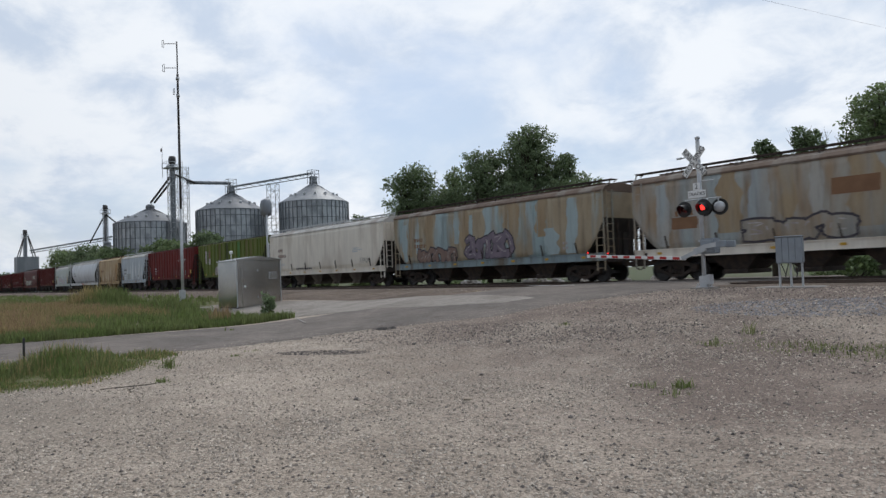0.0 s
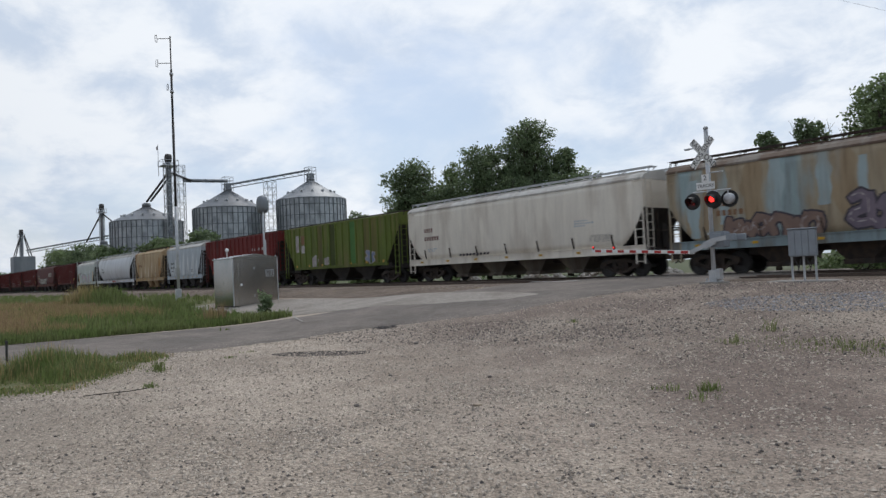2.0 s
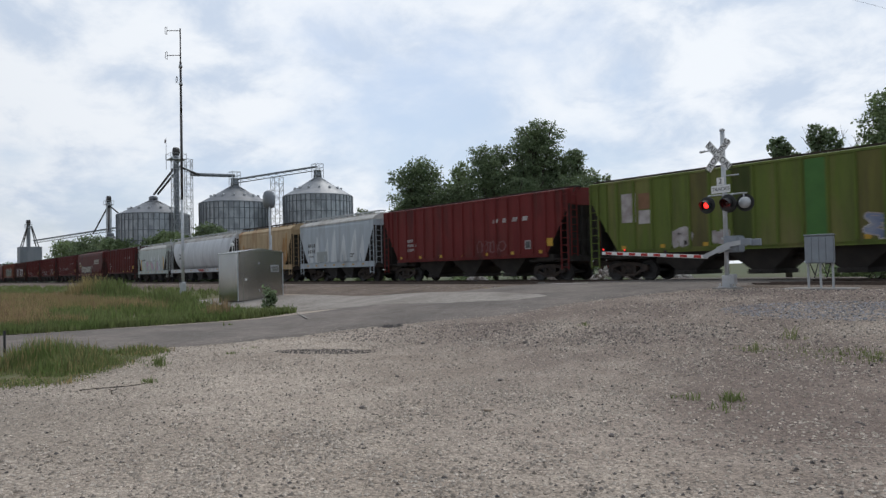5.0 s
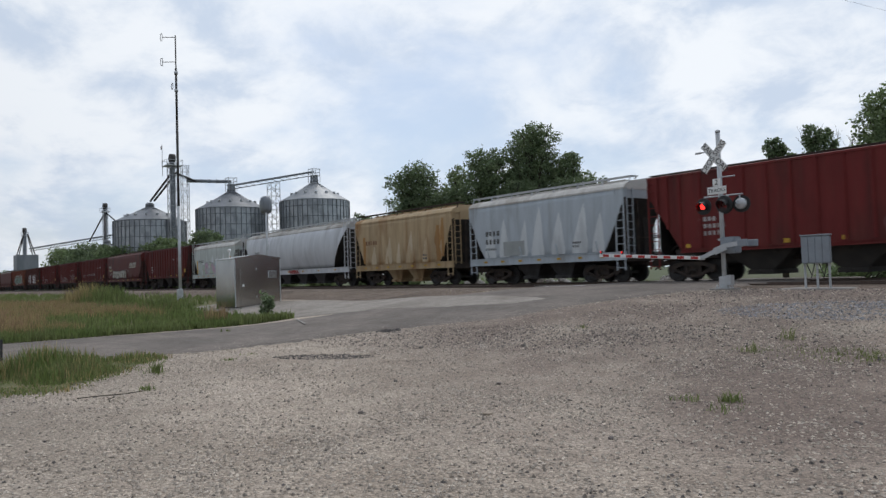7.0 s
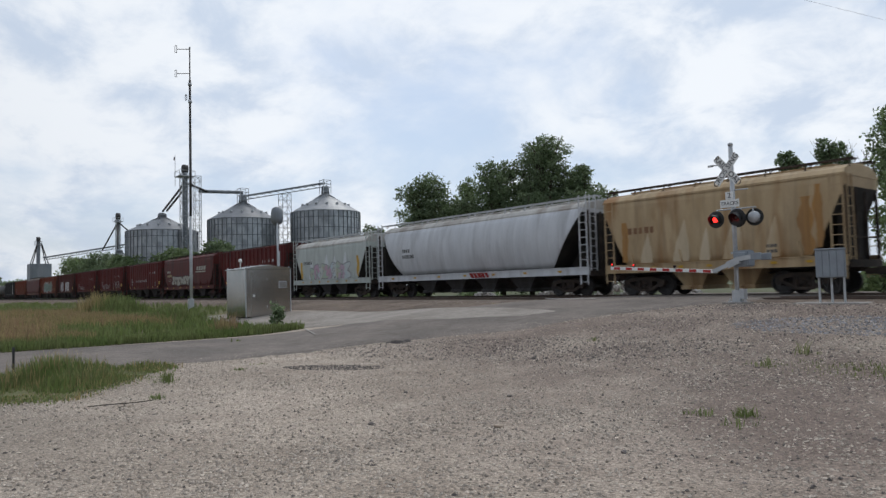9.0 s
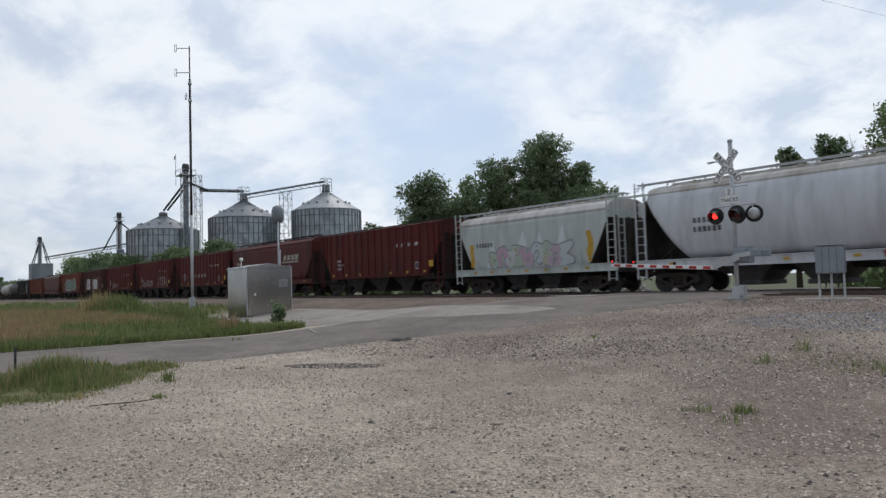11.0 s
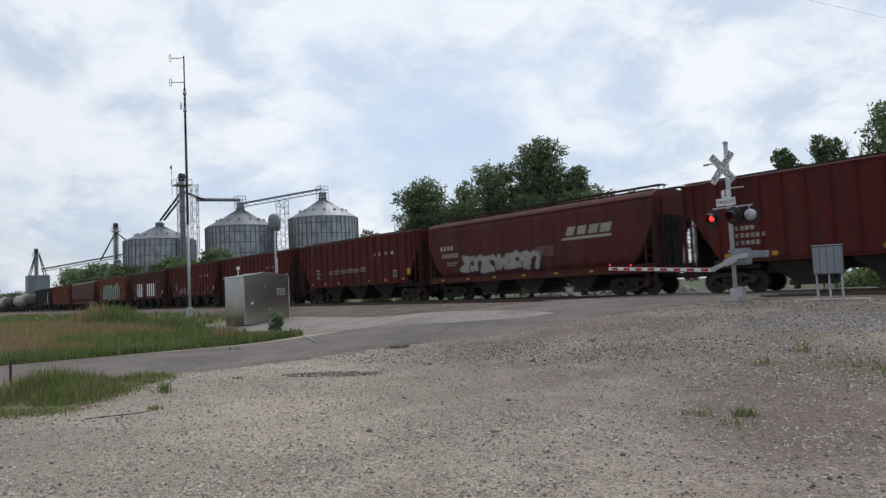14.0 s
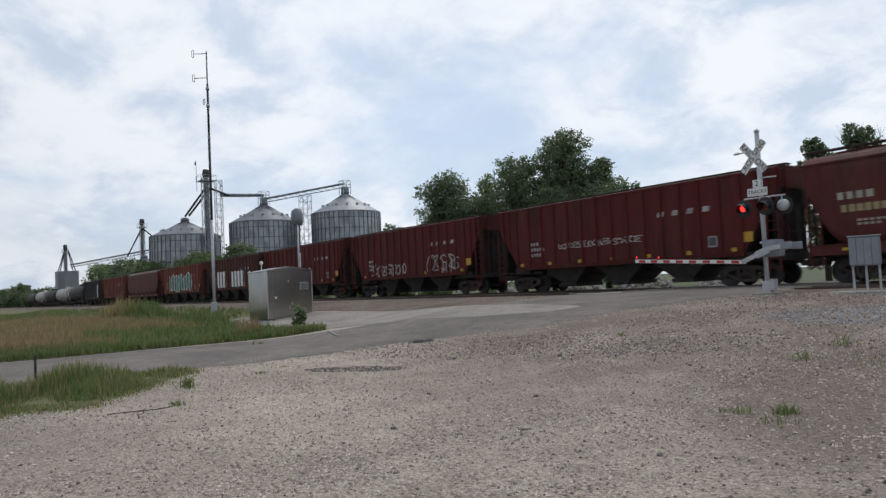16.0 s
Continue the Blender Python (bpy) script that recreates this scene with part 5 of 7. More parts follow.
    for x, lit in ((-4.28, True), (-3.42, True), (-1.9, False)):
        bm = bmesh.new()
        tube(bm, (x, -0.25, 1.02), (x, -0.25, 1.055), 0.03, 8)
        box(bm, x - 0.035, x + 0.035, -0.28, -0.22, 1.055, 1.12)
        part("gate_lamp", bm, M_BLACK, arm)
        bm = bmesh.new()
        spin(bm, [(0.028, 0), (0.025, -0.012), (0.012, -0.02)], 12, 'y', (x, -0.281, 1.09))
        part("gate_lamp_lens", bm, M_REDSMALL if lit else M_REDDARK, arm, "small red gate lamp")
    bm = bmesh.new()
    tube(bm, (0.06, -0.09, 0.35), (0.09, -0.10, 1.05), 0.018, 8)
    part("conduit", bm, M_STEEL, th)
    return th


def backplate_bm():
    bm = bmesh.new()
    spin(bm, [(0.255, 0.0), (0.255, -0.012), (0.245, -0.016), (0.15, -0.016)], 28, 'y')
    return bm


def housing_bm():
    bm = bmesh.new()
    spin(bm, [(0.17, 0.0), (0.165, 0.07), (0.12, 0.13), (0.04, 0.15)], 22, 'y')
    return bm


def hood_bm():
    """An open visor round the upper half of the lens."""
    bm = bmesh.new()
    rows = []
    for k in range(17):
        a = math.radians(-40 + 260 * k / 16)
        reach = 0.30 * max(0.25, 0.55 + 0.45 * math.sin(a))
        ring = []
        for r in (0.150, 0.157):
            for y in (-0.016, -0.016 - reach):
                ring.append(bm.verts.new((r * math.cos(a), y, r * math.sin(a) - (0.0 if y > -0.02 else 0.05))))
        rows.append(ring)
    for A, B in zip(rows, rows[1:]):
        for i, j in ((0, 1), (1, 3), (3, 2), (2, 0)):
            bm.faces.new((A[i], A[j], B[j], B[i]))
    bmesh.ops.recalc_face_normals(bm, faces=bm.faces)
    return bm


def lens_bm():
    bm = bmesh.new()
    spin(bm, [(0.02, -0.03), (0.05, -0.025), (0.075, -0.012), (0.09, -0.0005), (0.09, 0.0005), (0.075, 0.012), (0.05, 0.025), (0.02, 0.03)], 24, 'y')
    return bm


crossing_signal()


def relay_case():
    th = empty("relay_case", pose(-8.22, 20.15, 0.84, 0, 0, 16), "grey steel relay case standing on three thin legs", "relay case")
    body = part("body", bevelled_box(-0.35, 0.35, -0.20, 0.20, 0.70, 1.46, 0.02, 2), M_GREYPAINT, th)
    for k in range(4):
        part("door_panel", bevelled_box(-0.345 + 0.173 * k, -0.345 + 0.166 + 0.173 * k, -0.225, -0.201, 0.72, 1.44, 0.008), M_GREYPAINT, body)
    part("top", bevelled_box(-0.37, 0.37, -0.24, 0.22, 1.46, 1.495, 0.01), M_GREYPAINT, th)
    for x in (-0.30, 0.0, 0.30):
        part("leg", bevelled_box(x - 0.027, x + 0.027, -0.04, 0.04, -0.05, 0.72, 0.006), M_STEEL, th)
    bm = bmesh.new()
    for x in (-0.15, 0.15):
        bar(bm, (x - 0.10, -0.02, 0.70), (x + 0.02, -0.02, 0.36), 0.025, 0.025)
        bar(bm, (x + 0.10, -0.02, 0.70), (x, -0.02, 0.30), 0.025, 0.025)
    part("cable", bm, M_DARKSTEEL, th)


relay_case()


def concrete_pad(x, y, z, w, d):
    bm = bmesh.new()
    box(bm, x - w / 2, x + w / 2, y - d / 2, y + d / 2, z - 0.15, z + 0.03)
    bmesh.ops.bevel(bm, geom=list(bm.edges), offset=0.02, segments=1, affect='EDGES')
    tagged(part("concrete_pad", bm, M_CONCRETE), "weathered concrete pad in the gravel", "pad")


concrete_pad(-8.2, 20.1, 0.84, 1.7, 1.0)


def signal_cabinet():
    th = empty("signal_cabinet", pose(-33.55, 14.15, 0.20), "brushed aluminium signal cabinet with a low gabled roof", "equipment cabinet")
    W, D, H = 2.5, 2.45, 2.48
    part("body", bevelled_box(-W, 0, 0, D, 0.06, H, 0.02), M_ALU, th)
    part("plinth", bevelled_box(-W + 0.06, -0.06, 0.06, D - 0.06, -0.1, 0.08, 0.01), M_DARKSTEEL, th)
    bm = bmesh.new()
    v = [bm.verts.new(p) for p in ((-W - 0.05, -0.05, H), (0.05, -0.05, H), (0.05, D + 0.05, H), (-W - 0.05, D + 0.05, H),
                                   (-W - 0.05, -0.05, H + 0.05), (0.05, -0.05, H + 0.05), (0.05, D + 0.05, H + 0.05), (-W - 0.05, D + 0.05, H + 0.05),
                                   (-W - 0.05, D / 2, H + 0.24), (0.05, D / 2, H + 0.24))]
    for f in ((0, 3, 2, 1), (0, 1, 5, 4), (2, 3, 7, 6), (4, 5, 9, 8), (6, 7, 8, 9), (1, 2, 6, 9, 5), (3, 0, 4, 8, 7)):
        bm.faces.new([v[i] for i in f])
    part("roof", bm, M_ALU, th)
    door = part("door", bevelled_box(0.001, 0.028, 0.28, 1.12, 0.18, 2.28, 0.008), M_ALU, th)
    part("handle", bevelled_box(0.03, 0.06, 0.36, 0.47, 1.08, 1.20, 0.008), M_WHITE, door, "pale latch plate")
    bm = bmesh.new()
    for z in (0.5, 1.9):
        tube(bm, (0.03, 1.13, z), (0.03, 1.13, z + 0.12), 0.015, 8)
    part("hinge", bm, M_STEEL, door)
    vent = part("vent_frame", bevelled_box(0.001, 0.022, 1.78, 2.24, 1.50, 1.86, 0.006), M_STEEL, th)
    for k in range(6):
        part("louvre", bevelled_box(0.02, 0.032, 1.80, 2.22, 1.53 + 0.052 * k, 1.565 + 0.052 * k, 0.003), M_ALU, vent)
    for y in (0.0, D):
        part("corner_trim", bevelled_box(-0.03, 0.012, y - 0.012, y + 0.03, 0.06, H, 0.004), M_STEEL, th)
    for k in range(3):
        part("wall_seam", bevelled_box(-W * (k + 1) / 4 - 0.012, -W * (k + 1) / 4 + 0.012, -0.003, 0.002, 0.08, H - 0.02, 0.004), M_ALU, th)
    bm = bmesh.new()
    tube(bm, (-1.5, 0.35, H + 0.08), (-1.5, 0.35, H + 0.42), 0.025, 8)
    spin(bm, [(0.02, 0.40), (0.085, 0.44), (0.10, 0.50), (0.085, 0.56), (0.02, 0.60)], 14, 'z', (-1.5, 0.35, H))
    part("antenna_dome", bm, M_WHITE, th, "white dome antenna on the roof")
    bm = bmesh.new()
    for x in (-W + 0.05, -0.05):
        for y in (0.05, D - 0.05):
            tube(bm, (x, y, H + 0.03), (x, y, H + 0.14), 0.025, 8)
    part("lifting_lug", bm, M_STEEL, th)
    return th


signal_cabinet()


def antenna_mast():
    x, y = -47.4, 16.15
    z = terrain(x, y)
    th = empty("antenna_mast", pose(x, y, z + 0.15, 0, 0, 0), "tall slim grey antenna mast with two side dipoles", "antenna mast")
    bm = bmesh.new()
    tube(bm, (0, 0, -0.5), (0, 0, 6.2), 0.10, 14)
    part("pole", bm, M_STEEL, th)
    # from here up dark steel paints in the backlit look against the sky
    bm = bmesh.new()
    tube(bm, (0, 0, 6.2), (0, 0, 12.0), 0.085, 12)
    tube(bm, (0, 0, 12.0), (0, 0, 15.6), 0.075, 12)
    part("backlit_upper_pole", bm, M_DARKSTEEL, th)
    bm = bmesh.new()
    tube(bm, (0, 0, 15.6), (0, 0, 17.9), 0.045, 10)
    part("pole_tip", bm, M_DARKSTEEL, th)
    part("foot_box", bevelled_box(-0.15, 0.15, -0.2, 0.15, -0.3, 0.6, 0.02), M_STEEL, th)
    for z0 in (16.05, 17.75):
        bm = bmesh.new()
        tube(bm, (0, 0, z0), (-0.5, -0.72, z0), 0.025, 8)
        part("dipole_arm", bm, M_DARKSTEEL, th)
        bm = bmesh.new()
        ring = [(-0.5, -0.72, z0 + 0.26), (-0.56, -0.82, z0 + 0.22), (-0.56, -0.82, z0 - 0.22), (-0.5, -0.72, z0 - 0.26)]
        for a, b in zip(ring, ring[1:] + ring[:1]):
            tube(bm, a, b, 0.018, 6)
        part("dipole_loop", bm, M_DARKSTEEL, th)
    bm = bmesh.new()
    for k in range(12):
        a, b = 2 * math.pi * k / 12, 2 * math.pi * (k + 1) / 12
        tube(bm, (-0.2 + 0.16 * math.cos(a), -0.2, 14.4 + 0.22 * math.sin(a)), (-0.2 + 0.16 * math.cos(b), -0.2, 14.4 + 0.22 * math.sin(b)), 0.02, 6)
    part("cable_loop", bm, M_DARKSTEEL, th)
    for z0 in (14.0, 15.2):
        bm = bmesh.new()
        spin(bm, [(0.12, z0), (0.12, z0 + 0.18)], 10)
        part("clamp", bm, M_STEEL, th)
    return th


antenna_mast()


def yard_lamp():
    x, y = -42.8, 20.3
    th = empty("yard_lamp", pose(x, y, terrain(x, y), 0, 0, -20), "grey steel lamp pole with a rounded lamp head", "lamp pole")
    bm = bmesh.new()
    tube(bm, (0, 0, -0.2), (0, 0, 5.6), 0.06, 12)
    part("pole", bm, M_STEEL, th)
    bm = bmesh.new()
    spin(bm, [(0.12, -0.62), (0.34, -0.5), (0.40, -0.2), (0.40, 0.2), (0.32, 0.48), (0.12, 0.6)], 16, 'z', (-0.25, 0, 5.75))
    part("lamp_head", bm, M_BINSTEEL, th)
    bm = bmesh.new()
    for dx in (0.14, 0.5):
        tube(bm, (-0.9 - dx, 0.2, 0.0), (-0.9 - dx, 0.2, 3.4), 0.03, 8)
    for k in range(9):
        tube(bm, (-1.04, 0.2, 0.4 + 0.36 * k), (-1.4, 0.2, 0.4 + 0.36 * k), 0.02, 6)
    bar(bm, (-1.4, 0.2, 3.4), (-0.05, 0.0, 3.4), 0.05, 0.05)
    part("ladder", bm, M_STEEL, th)


yard_lamp()


# ---- the grain elevator in the distance ----
def grain_bin(x, y, r, eave, apex, z0=0.0, stiff=44, roof=None):
    roof = roof or M_BINROOF
    th = empty("grain_bin", pose(x, y, z0), "round corrugated steel grain bin with a conical roof", "grain bin", "bins of the elevator")
    bm = bmesh.new()
    prof = []
    n = int(eave / 0.45)
    for k in range(n):
        prof += [(r, eave * k / n), (r + 0.05, eave * (k + 0.5) / n)]
    prof += [(r, eave), (r - 0.3, eave)]
    spin(bm, prof, 48)
    part("wall", bm, M_BINWALL, th)
    bm = bmesh.new()
    spin(bm, [(r + 0.15, eave - 0.05), (r + 0.12, eave + 0.1), (1.0, apex - 0.25), (0.9, apex), (0.1, apex + 0.1)], 48, smooth=False)
    part("roof", bm, roof, th)
    post = shared(f"stiffener{eave:.1f}", lambda: bevelled_box(-0.07, 0.07, -0.06, 0.1, 0, eave, 0.02))
    for k in range(stiff):
        a = 2 * math.pi * k / stiff
        mesh_part("stiffener", post, M_STIFF, th, m=pose((r + 0.08) * math.sin(a), -(r + 0.08) * math.cos(a), 0, 0, 0, math.degrees(a)))
    for k in range(1, int(eave / 2.2) + 1):
        z = eave - 2.2 * k + 0.9
        bm = bmesh.new()
        spin(bm, [(r + 0.02, z - 0.05), (r + 0.13, z - 0.05), (r + 0.13, z + 0.05), (r + 0.02, z + 0.05)], 48)
        part("wind_ring", bm, M_STIFF, th)
    slope = math.atan2(apex - eave, r - 1.0)
    rib = shared(f"roofrib{r:.1f}{apex:.1f}", lambda: bevelled_box(1.0, (r) / 1.0, -0.05, 0.05, 0.0, 0.10, 0.02))
    for k in range(24):
        a = 2 * math.pi * (k + 0.5) / 24
        ob = mesh_part("roof_rib", rib, roof, th)
        ob.matrix_basis = Matrix.Translation((0, 0, apex - 0.22 + math.tan(slope) * 1.0)) @ pose(0, 0, 0, 0, 0, math.degrees(a)) @ pose(0, 0, 0, 0, math.degrees(slope), 0)
    vent = shared("roofvent", lambda: bevelled_box(-0.25, 0.25, -0.22, 0.22, 0, 0.42, 0.05))
    for k in range(14):
        a = 2 * math.pi * k / 14
        rr = r * 0.68
        mesh_part("roof_vent", vent, M_STEEL, th, m=pose(rr * math.cos(a), rr * math.sin(a), eave + (apex - eave) * 0.36, 0, 0, math.degrees(a)))
    bm = bmesh.new()
    spin(bm, [(0.9, apex), (0.9, apex + 0.6), (0.6, apex + 0.9)], 14)
    part("filler_cap", bm, M_BINROOF, th)
    return th


def lattice(bm, x, y, z0, z1, w, step=1.6, r=0.06):
    """A square lattice tower."""
    c = [(x - w / 2, y - w / 2), (x + w / 2, y - w / 2), (x + w / 2, y + w / 2), (x - w / 2, y + w / 2)]
    for p in c:
        bar(bm, (*p, z0), (*p, z1), r * 2, r * 2)
    z, k = z0, 0
    while z < z1 - 0.1:
        t = min(z + step, z1)
        for i in range(4):
            a, b = c[i], c[(i + 1) % 4]
            if k % 2:
                a, b = b, a
            bar(bm, (*a, z), (*b, t), r * 1.3, r * 1.3)
            bar(bm, (*c[i], t), (*c[(i + 1) % 4], t), r * 1.3, r * 1.3)
        z, k = t, k + 1


def conveyor(a, b, w=0.9, name="conveyor", trussed=True):
    """An enclosed conveyor from a to b, with a slim truss below it or as a plain round tube."""
    th = empty(name, pose(0, 0, 0), "grey enclosed conveyor bridge between the elevator and the bins", "conveyor")
    a, b = Vector(a), Vector(b)
    up = Vector((0, 0, 1.0))
    n = max(3, int((b - a).length / 1.5))
    bm = bmesh.new()
    if trussed:
        bar(bm, a + up * 0.25, b + up * 0.25, w * 0.6, 0.36)
    else:
        tube(bm, a, b, 0.36, 12)
        for k in range(1, n):
            p, d = a.lerp(b, k / n), (b - a).normalized() * 0.05
            tube(bm, p - d, p + d, 0.43, 12)
    part("casing", bm, M_BINSTEEL, th)
    if trussed:
        bm = bmesh.new()
        for k in range(n):
            p, q = a.lerp(b, k / n), a.lerp(b, (k + 1) / n)
            bar(bm, p + up * 0.1, q - up * 0.55, 0.07, 0.07)
        bar(bm, a - up * 0.55, b - up * 0.55, 0.16, 0.16)
        part("truss", bm, M_STIFF, th)
    return th


B3, B2, B1 = (-132.6, 74.2), (-144.1, 60.4), (-155.4, 46.8)
grain_bin(*B3, 7.35, 17.9, 22.1, roof=M_PALEROOF)
grain_bin(*B2, 7.35, 16.8, 20.8)
grain_bin(*B1, 7.3, 14.8, 18.1)
grain_bin(-204.6, 50.2, 5.2, 9.6, 13.0, stiff=28)


def leg_tower(x, y, top, w, label):
    """A bucket elevator leg in a lattice tower, with a head and platform."""
    th = empty("elevator_tower", pose(x, y, 0), label, "elevator tower")
    bm = bmesh.new()
    lattice(bm, 0, 0, 0, top - 1.0, w)
    part("lattice", bm, M_STEEL, th)
    bm = bmesh.new()
    box(bm, -0.55, -0.18, -0.28, 0.28, 0, top)
    box(bm, 0.18, 0.55, -0.28, 0.28, 0, top)
    part("leg_casing", bm, M_BINSTEEL, th)
    bm = bmesh.new()
    spin(bm, [(0.9, -0.5), (0.95, 0), (0.9, 0.5)], 18, 'y', (0, 0, top))
    part("head", bm, M_DARKSTEEL, th)
    bm = bmesh.new()
    box(bm, -w, w, -w, w, top - 1.7, top - 1.55)
    for i, j in ((-1, -1), (1, -1), (1, 1), (-1, 1)):
        bar(bm, (i * w, j * w, top - 1.6), (i * w, j * w, top - 0.5), 0.08, 0.08)
    for a, b in (((-1, -1), (1, -1)), ((1, -1), (1, 1)), ((1, 1), (-1, 1)), ((-1, 1), (-1, -1))):
        bar(bm, (a[0] * w, a[1] * w, top - 0.5), (b[0] * w, b[1] * w, top - 0.5), 0.07, 0.07)
    part("platform", bm, M_STEEL, th)
    return th


TX, TY = -147.2, 49.0
leg_tower(TX, TY, 27.6, 1.6, "tall steel elevator leg with a lattice tower")
th = empty("ladder_tower", pose(-145.6, 51.0, 0), "slim lattice tower beside the elevator leg", "lattice tower")
bm = bmesh.new()
lattice(bm, 0, 0, 0, 26.0, 1.3, 1.3, 0.05)
part("lattice", bm, M_STEEL, th)
th = empty("spout", pose(0, 0, 0), "two sloping steel spouts down to the bin roof", "spout")
for d in (0.0, 0.9):
    bm = bmesh.new()
    tube(bm, (TX - 0.3, TY + d - 0.3, 24.2), (B1[0] + 0.4 + d, B1[1] + d * 0.6, 19.3), 0.22, 8)
    part("pipe", bm, M_DARKSTEEL, th)
bm = bmesh.new()
tube(bm, (TX + 0.4, TY + 0.5, 24.5), (-143.9, 52.6, 22.6), 0.22, 8)
part("pipe", bm, M_DARKSTEEL, th)
conveyor((-146.0, 51.5, 22.9), (B2[0], B2[1], 23.0), 0.8, trussed=False)
conveyor((B2[0] + 0.5, B2[1] + 0.6, 22.0), (B3[0], B3[1], 24.3), 0.8)
for x, y, z in ((B2[0], B2[1], 20.8), (B3[0], B3[1], 22.1)):
    th = empty("roof_platform", pose(x, y, z), "small railed steel platform on the bin top", "platform")
    bm = bmesh.new()
    for i, j in ((-1, -1), (1, -1), (1, 1), (-1, 1)):
        bar(bm, (i * 0.9, j * 0.9, 0.0), (i * 0.9, j * 0.9, 3.0), 0.1, 0.1)
    for a, b in (((-1, -1), (1, -1)), ((1, -1), (1, 1)), ((1, 1), (-1, 1)), ((-1, 1), (-1, -1))):
        for zz in (1.5, 2.2, 3.0):
            bar(bm, (a[0] * 0.9, a[1] * 0.9, zz), (b[0] * 0.9, b[1] * 0.9, zz), 0.08, 0.08)
    part("frame", bm, M_STEEL, th)
    bm = bmesh.new()
    box(bm, -0.6, 0.6, -0.6, 0.6, 0.5, 1.7)
    part("drive_box", bm, M_BINSTEEL, th)
th = empty("support_tower", pose(-138.0, 67.3, 0), "square lattice support tower under the conveyor", "lattice tower")
bm = bmesh.new()
lattice(bm, 0, 0, 0, 22.4, 2.0, 1.5, 0.05)
part("lattice", bm, M_STEEL, th)
th = empty("flagpole", pose(-148.5, 47.4, 26.0), "thin pole with a small flag on the tower", "flagpole")
bm = bmesh.new()
tube(bm, (0, 0, -2.0), (0, 0, 4.6), 0.06, 6)
part("pole", bm, M_STEEL, th)
bm = bmesh.new()
box(bm, -0.9, 0.0, -0.03, 0.03, 3.6, 4.3)
part("flag", bm, P_DARKRED, th)
# the older elevator further off
leg_tower(-215.2, 52.4, 24.2, 1.1, "slim steel elevator leg of the older elevator")
leg_tower(-253.5, 38.0, 19.6, 0.9, "slim steel elevator leg above a square hopper")
conveyor((-213.5, 53.6, 15.6), (-252.0, 39.2, 13.6), 0.8)
th = empty("spout", pose(0, 0, 0), "sloping steel spouts from the older elevator leg", "spout")
for end in ((-221.0, 49.5, 14.5), (-206.0, 50.0, 13.5), (-209.5, 55.0, 18.5)):
    bm = bmesh.new()
    tube(bm, (-215.2, 52.4, 22.5), end, 0.2, 8)
    part("pipe", bm, M_DARKSTEEL, th)
th = empty("overhead_hopper", pose(-253.4, 38.3, 0), "square grey steel hopper house on posts", "hopper")
part("bin", bevelled_box(-3.1, 3.1, -3.0, 3.0, 5.5, 11.9, 0.1), M_BINSTEEL, th)
for i, j in ((-1, -1), (1, -1), (1, 1), (-1, 1)):
    part("post", bevelled_box(i * 2.8 - 0.2, i * 2.8 + 0.2, j * 2.7 - 0.2, j * 2.7 + 0.2, -0.5, 5.5, 0.03), M_STEEL, th)
bm = bmesh.new()
for i, j in ((-1, -1), (1, -1), (1, 1), (-1, 1)):
    bar(bm, (i * 2.2, j * 2.2, 11.9), (i * 0.5, j * 0.5, 18.6), 0.22, 0.22)
part("brace", bm, M_DARKSTEEL, th)


# ---- trees, weeds and grass ----
def leaf_mesh(name, pts, size, rng, mat, parent, label="", flat=0.4):
    """Many small leaf blades at the given places, each a folded quad."""
    n = len(pts)
    d = rng.normal(size=(n, 3))
    d[:, 2] = d[:, 2] * 0.7 + 0.1
    d /= np.linalg.norm(d, axis=1)[:, None]
    e = np.cross(d, rng.normal(size=(n, 3)))
    e /= np.linalg.norm(e, axis=1)[:, None]
    s = size * rng.uniform(0.6, 1.3, (n, 1))
    v = np.empty((n, 4, 3))
    v[:, 0] = pts - d * s * 0.6
    v[:, 1] = pts + e * s * flat
    v[:, 2] = pts + d * s * 0.6
    v[:, 3] = pts - e * s * flat
    me = bpy.data.meshes.new(name)
    me.from_pydata(v.reshape(-1, 3).tolist(), [], np.arange(4 * n).reshape(n, 4).tolist())
    me.update()
    return mesh_part(name, me, mat, parent, label)


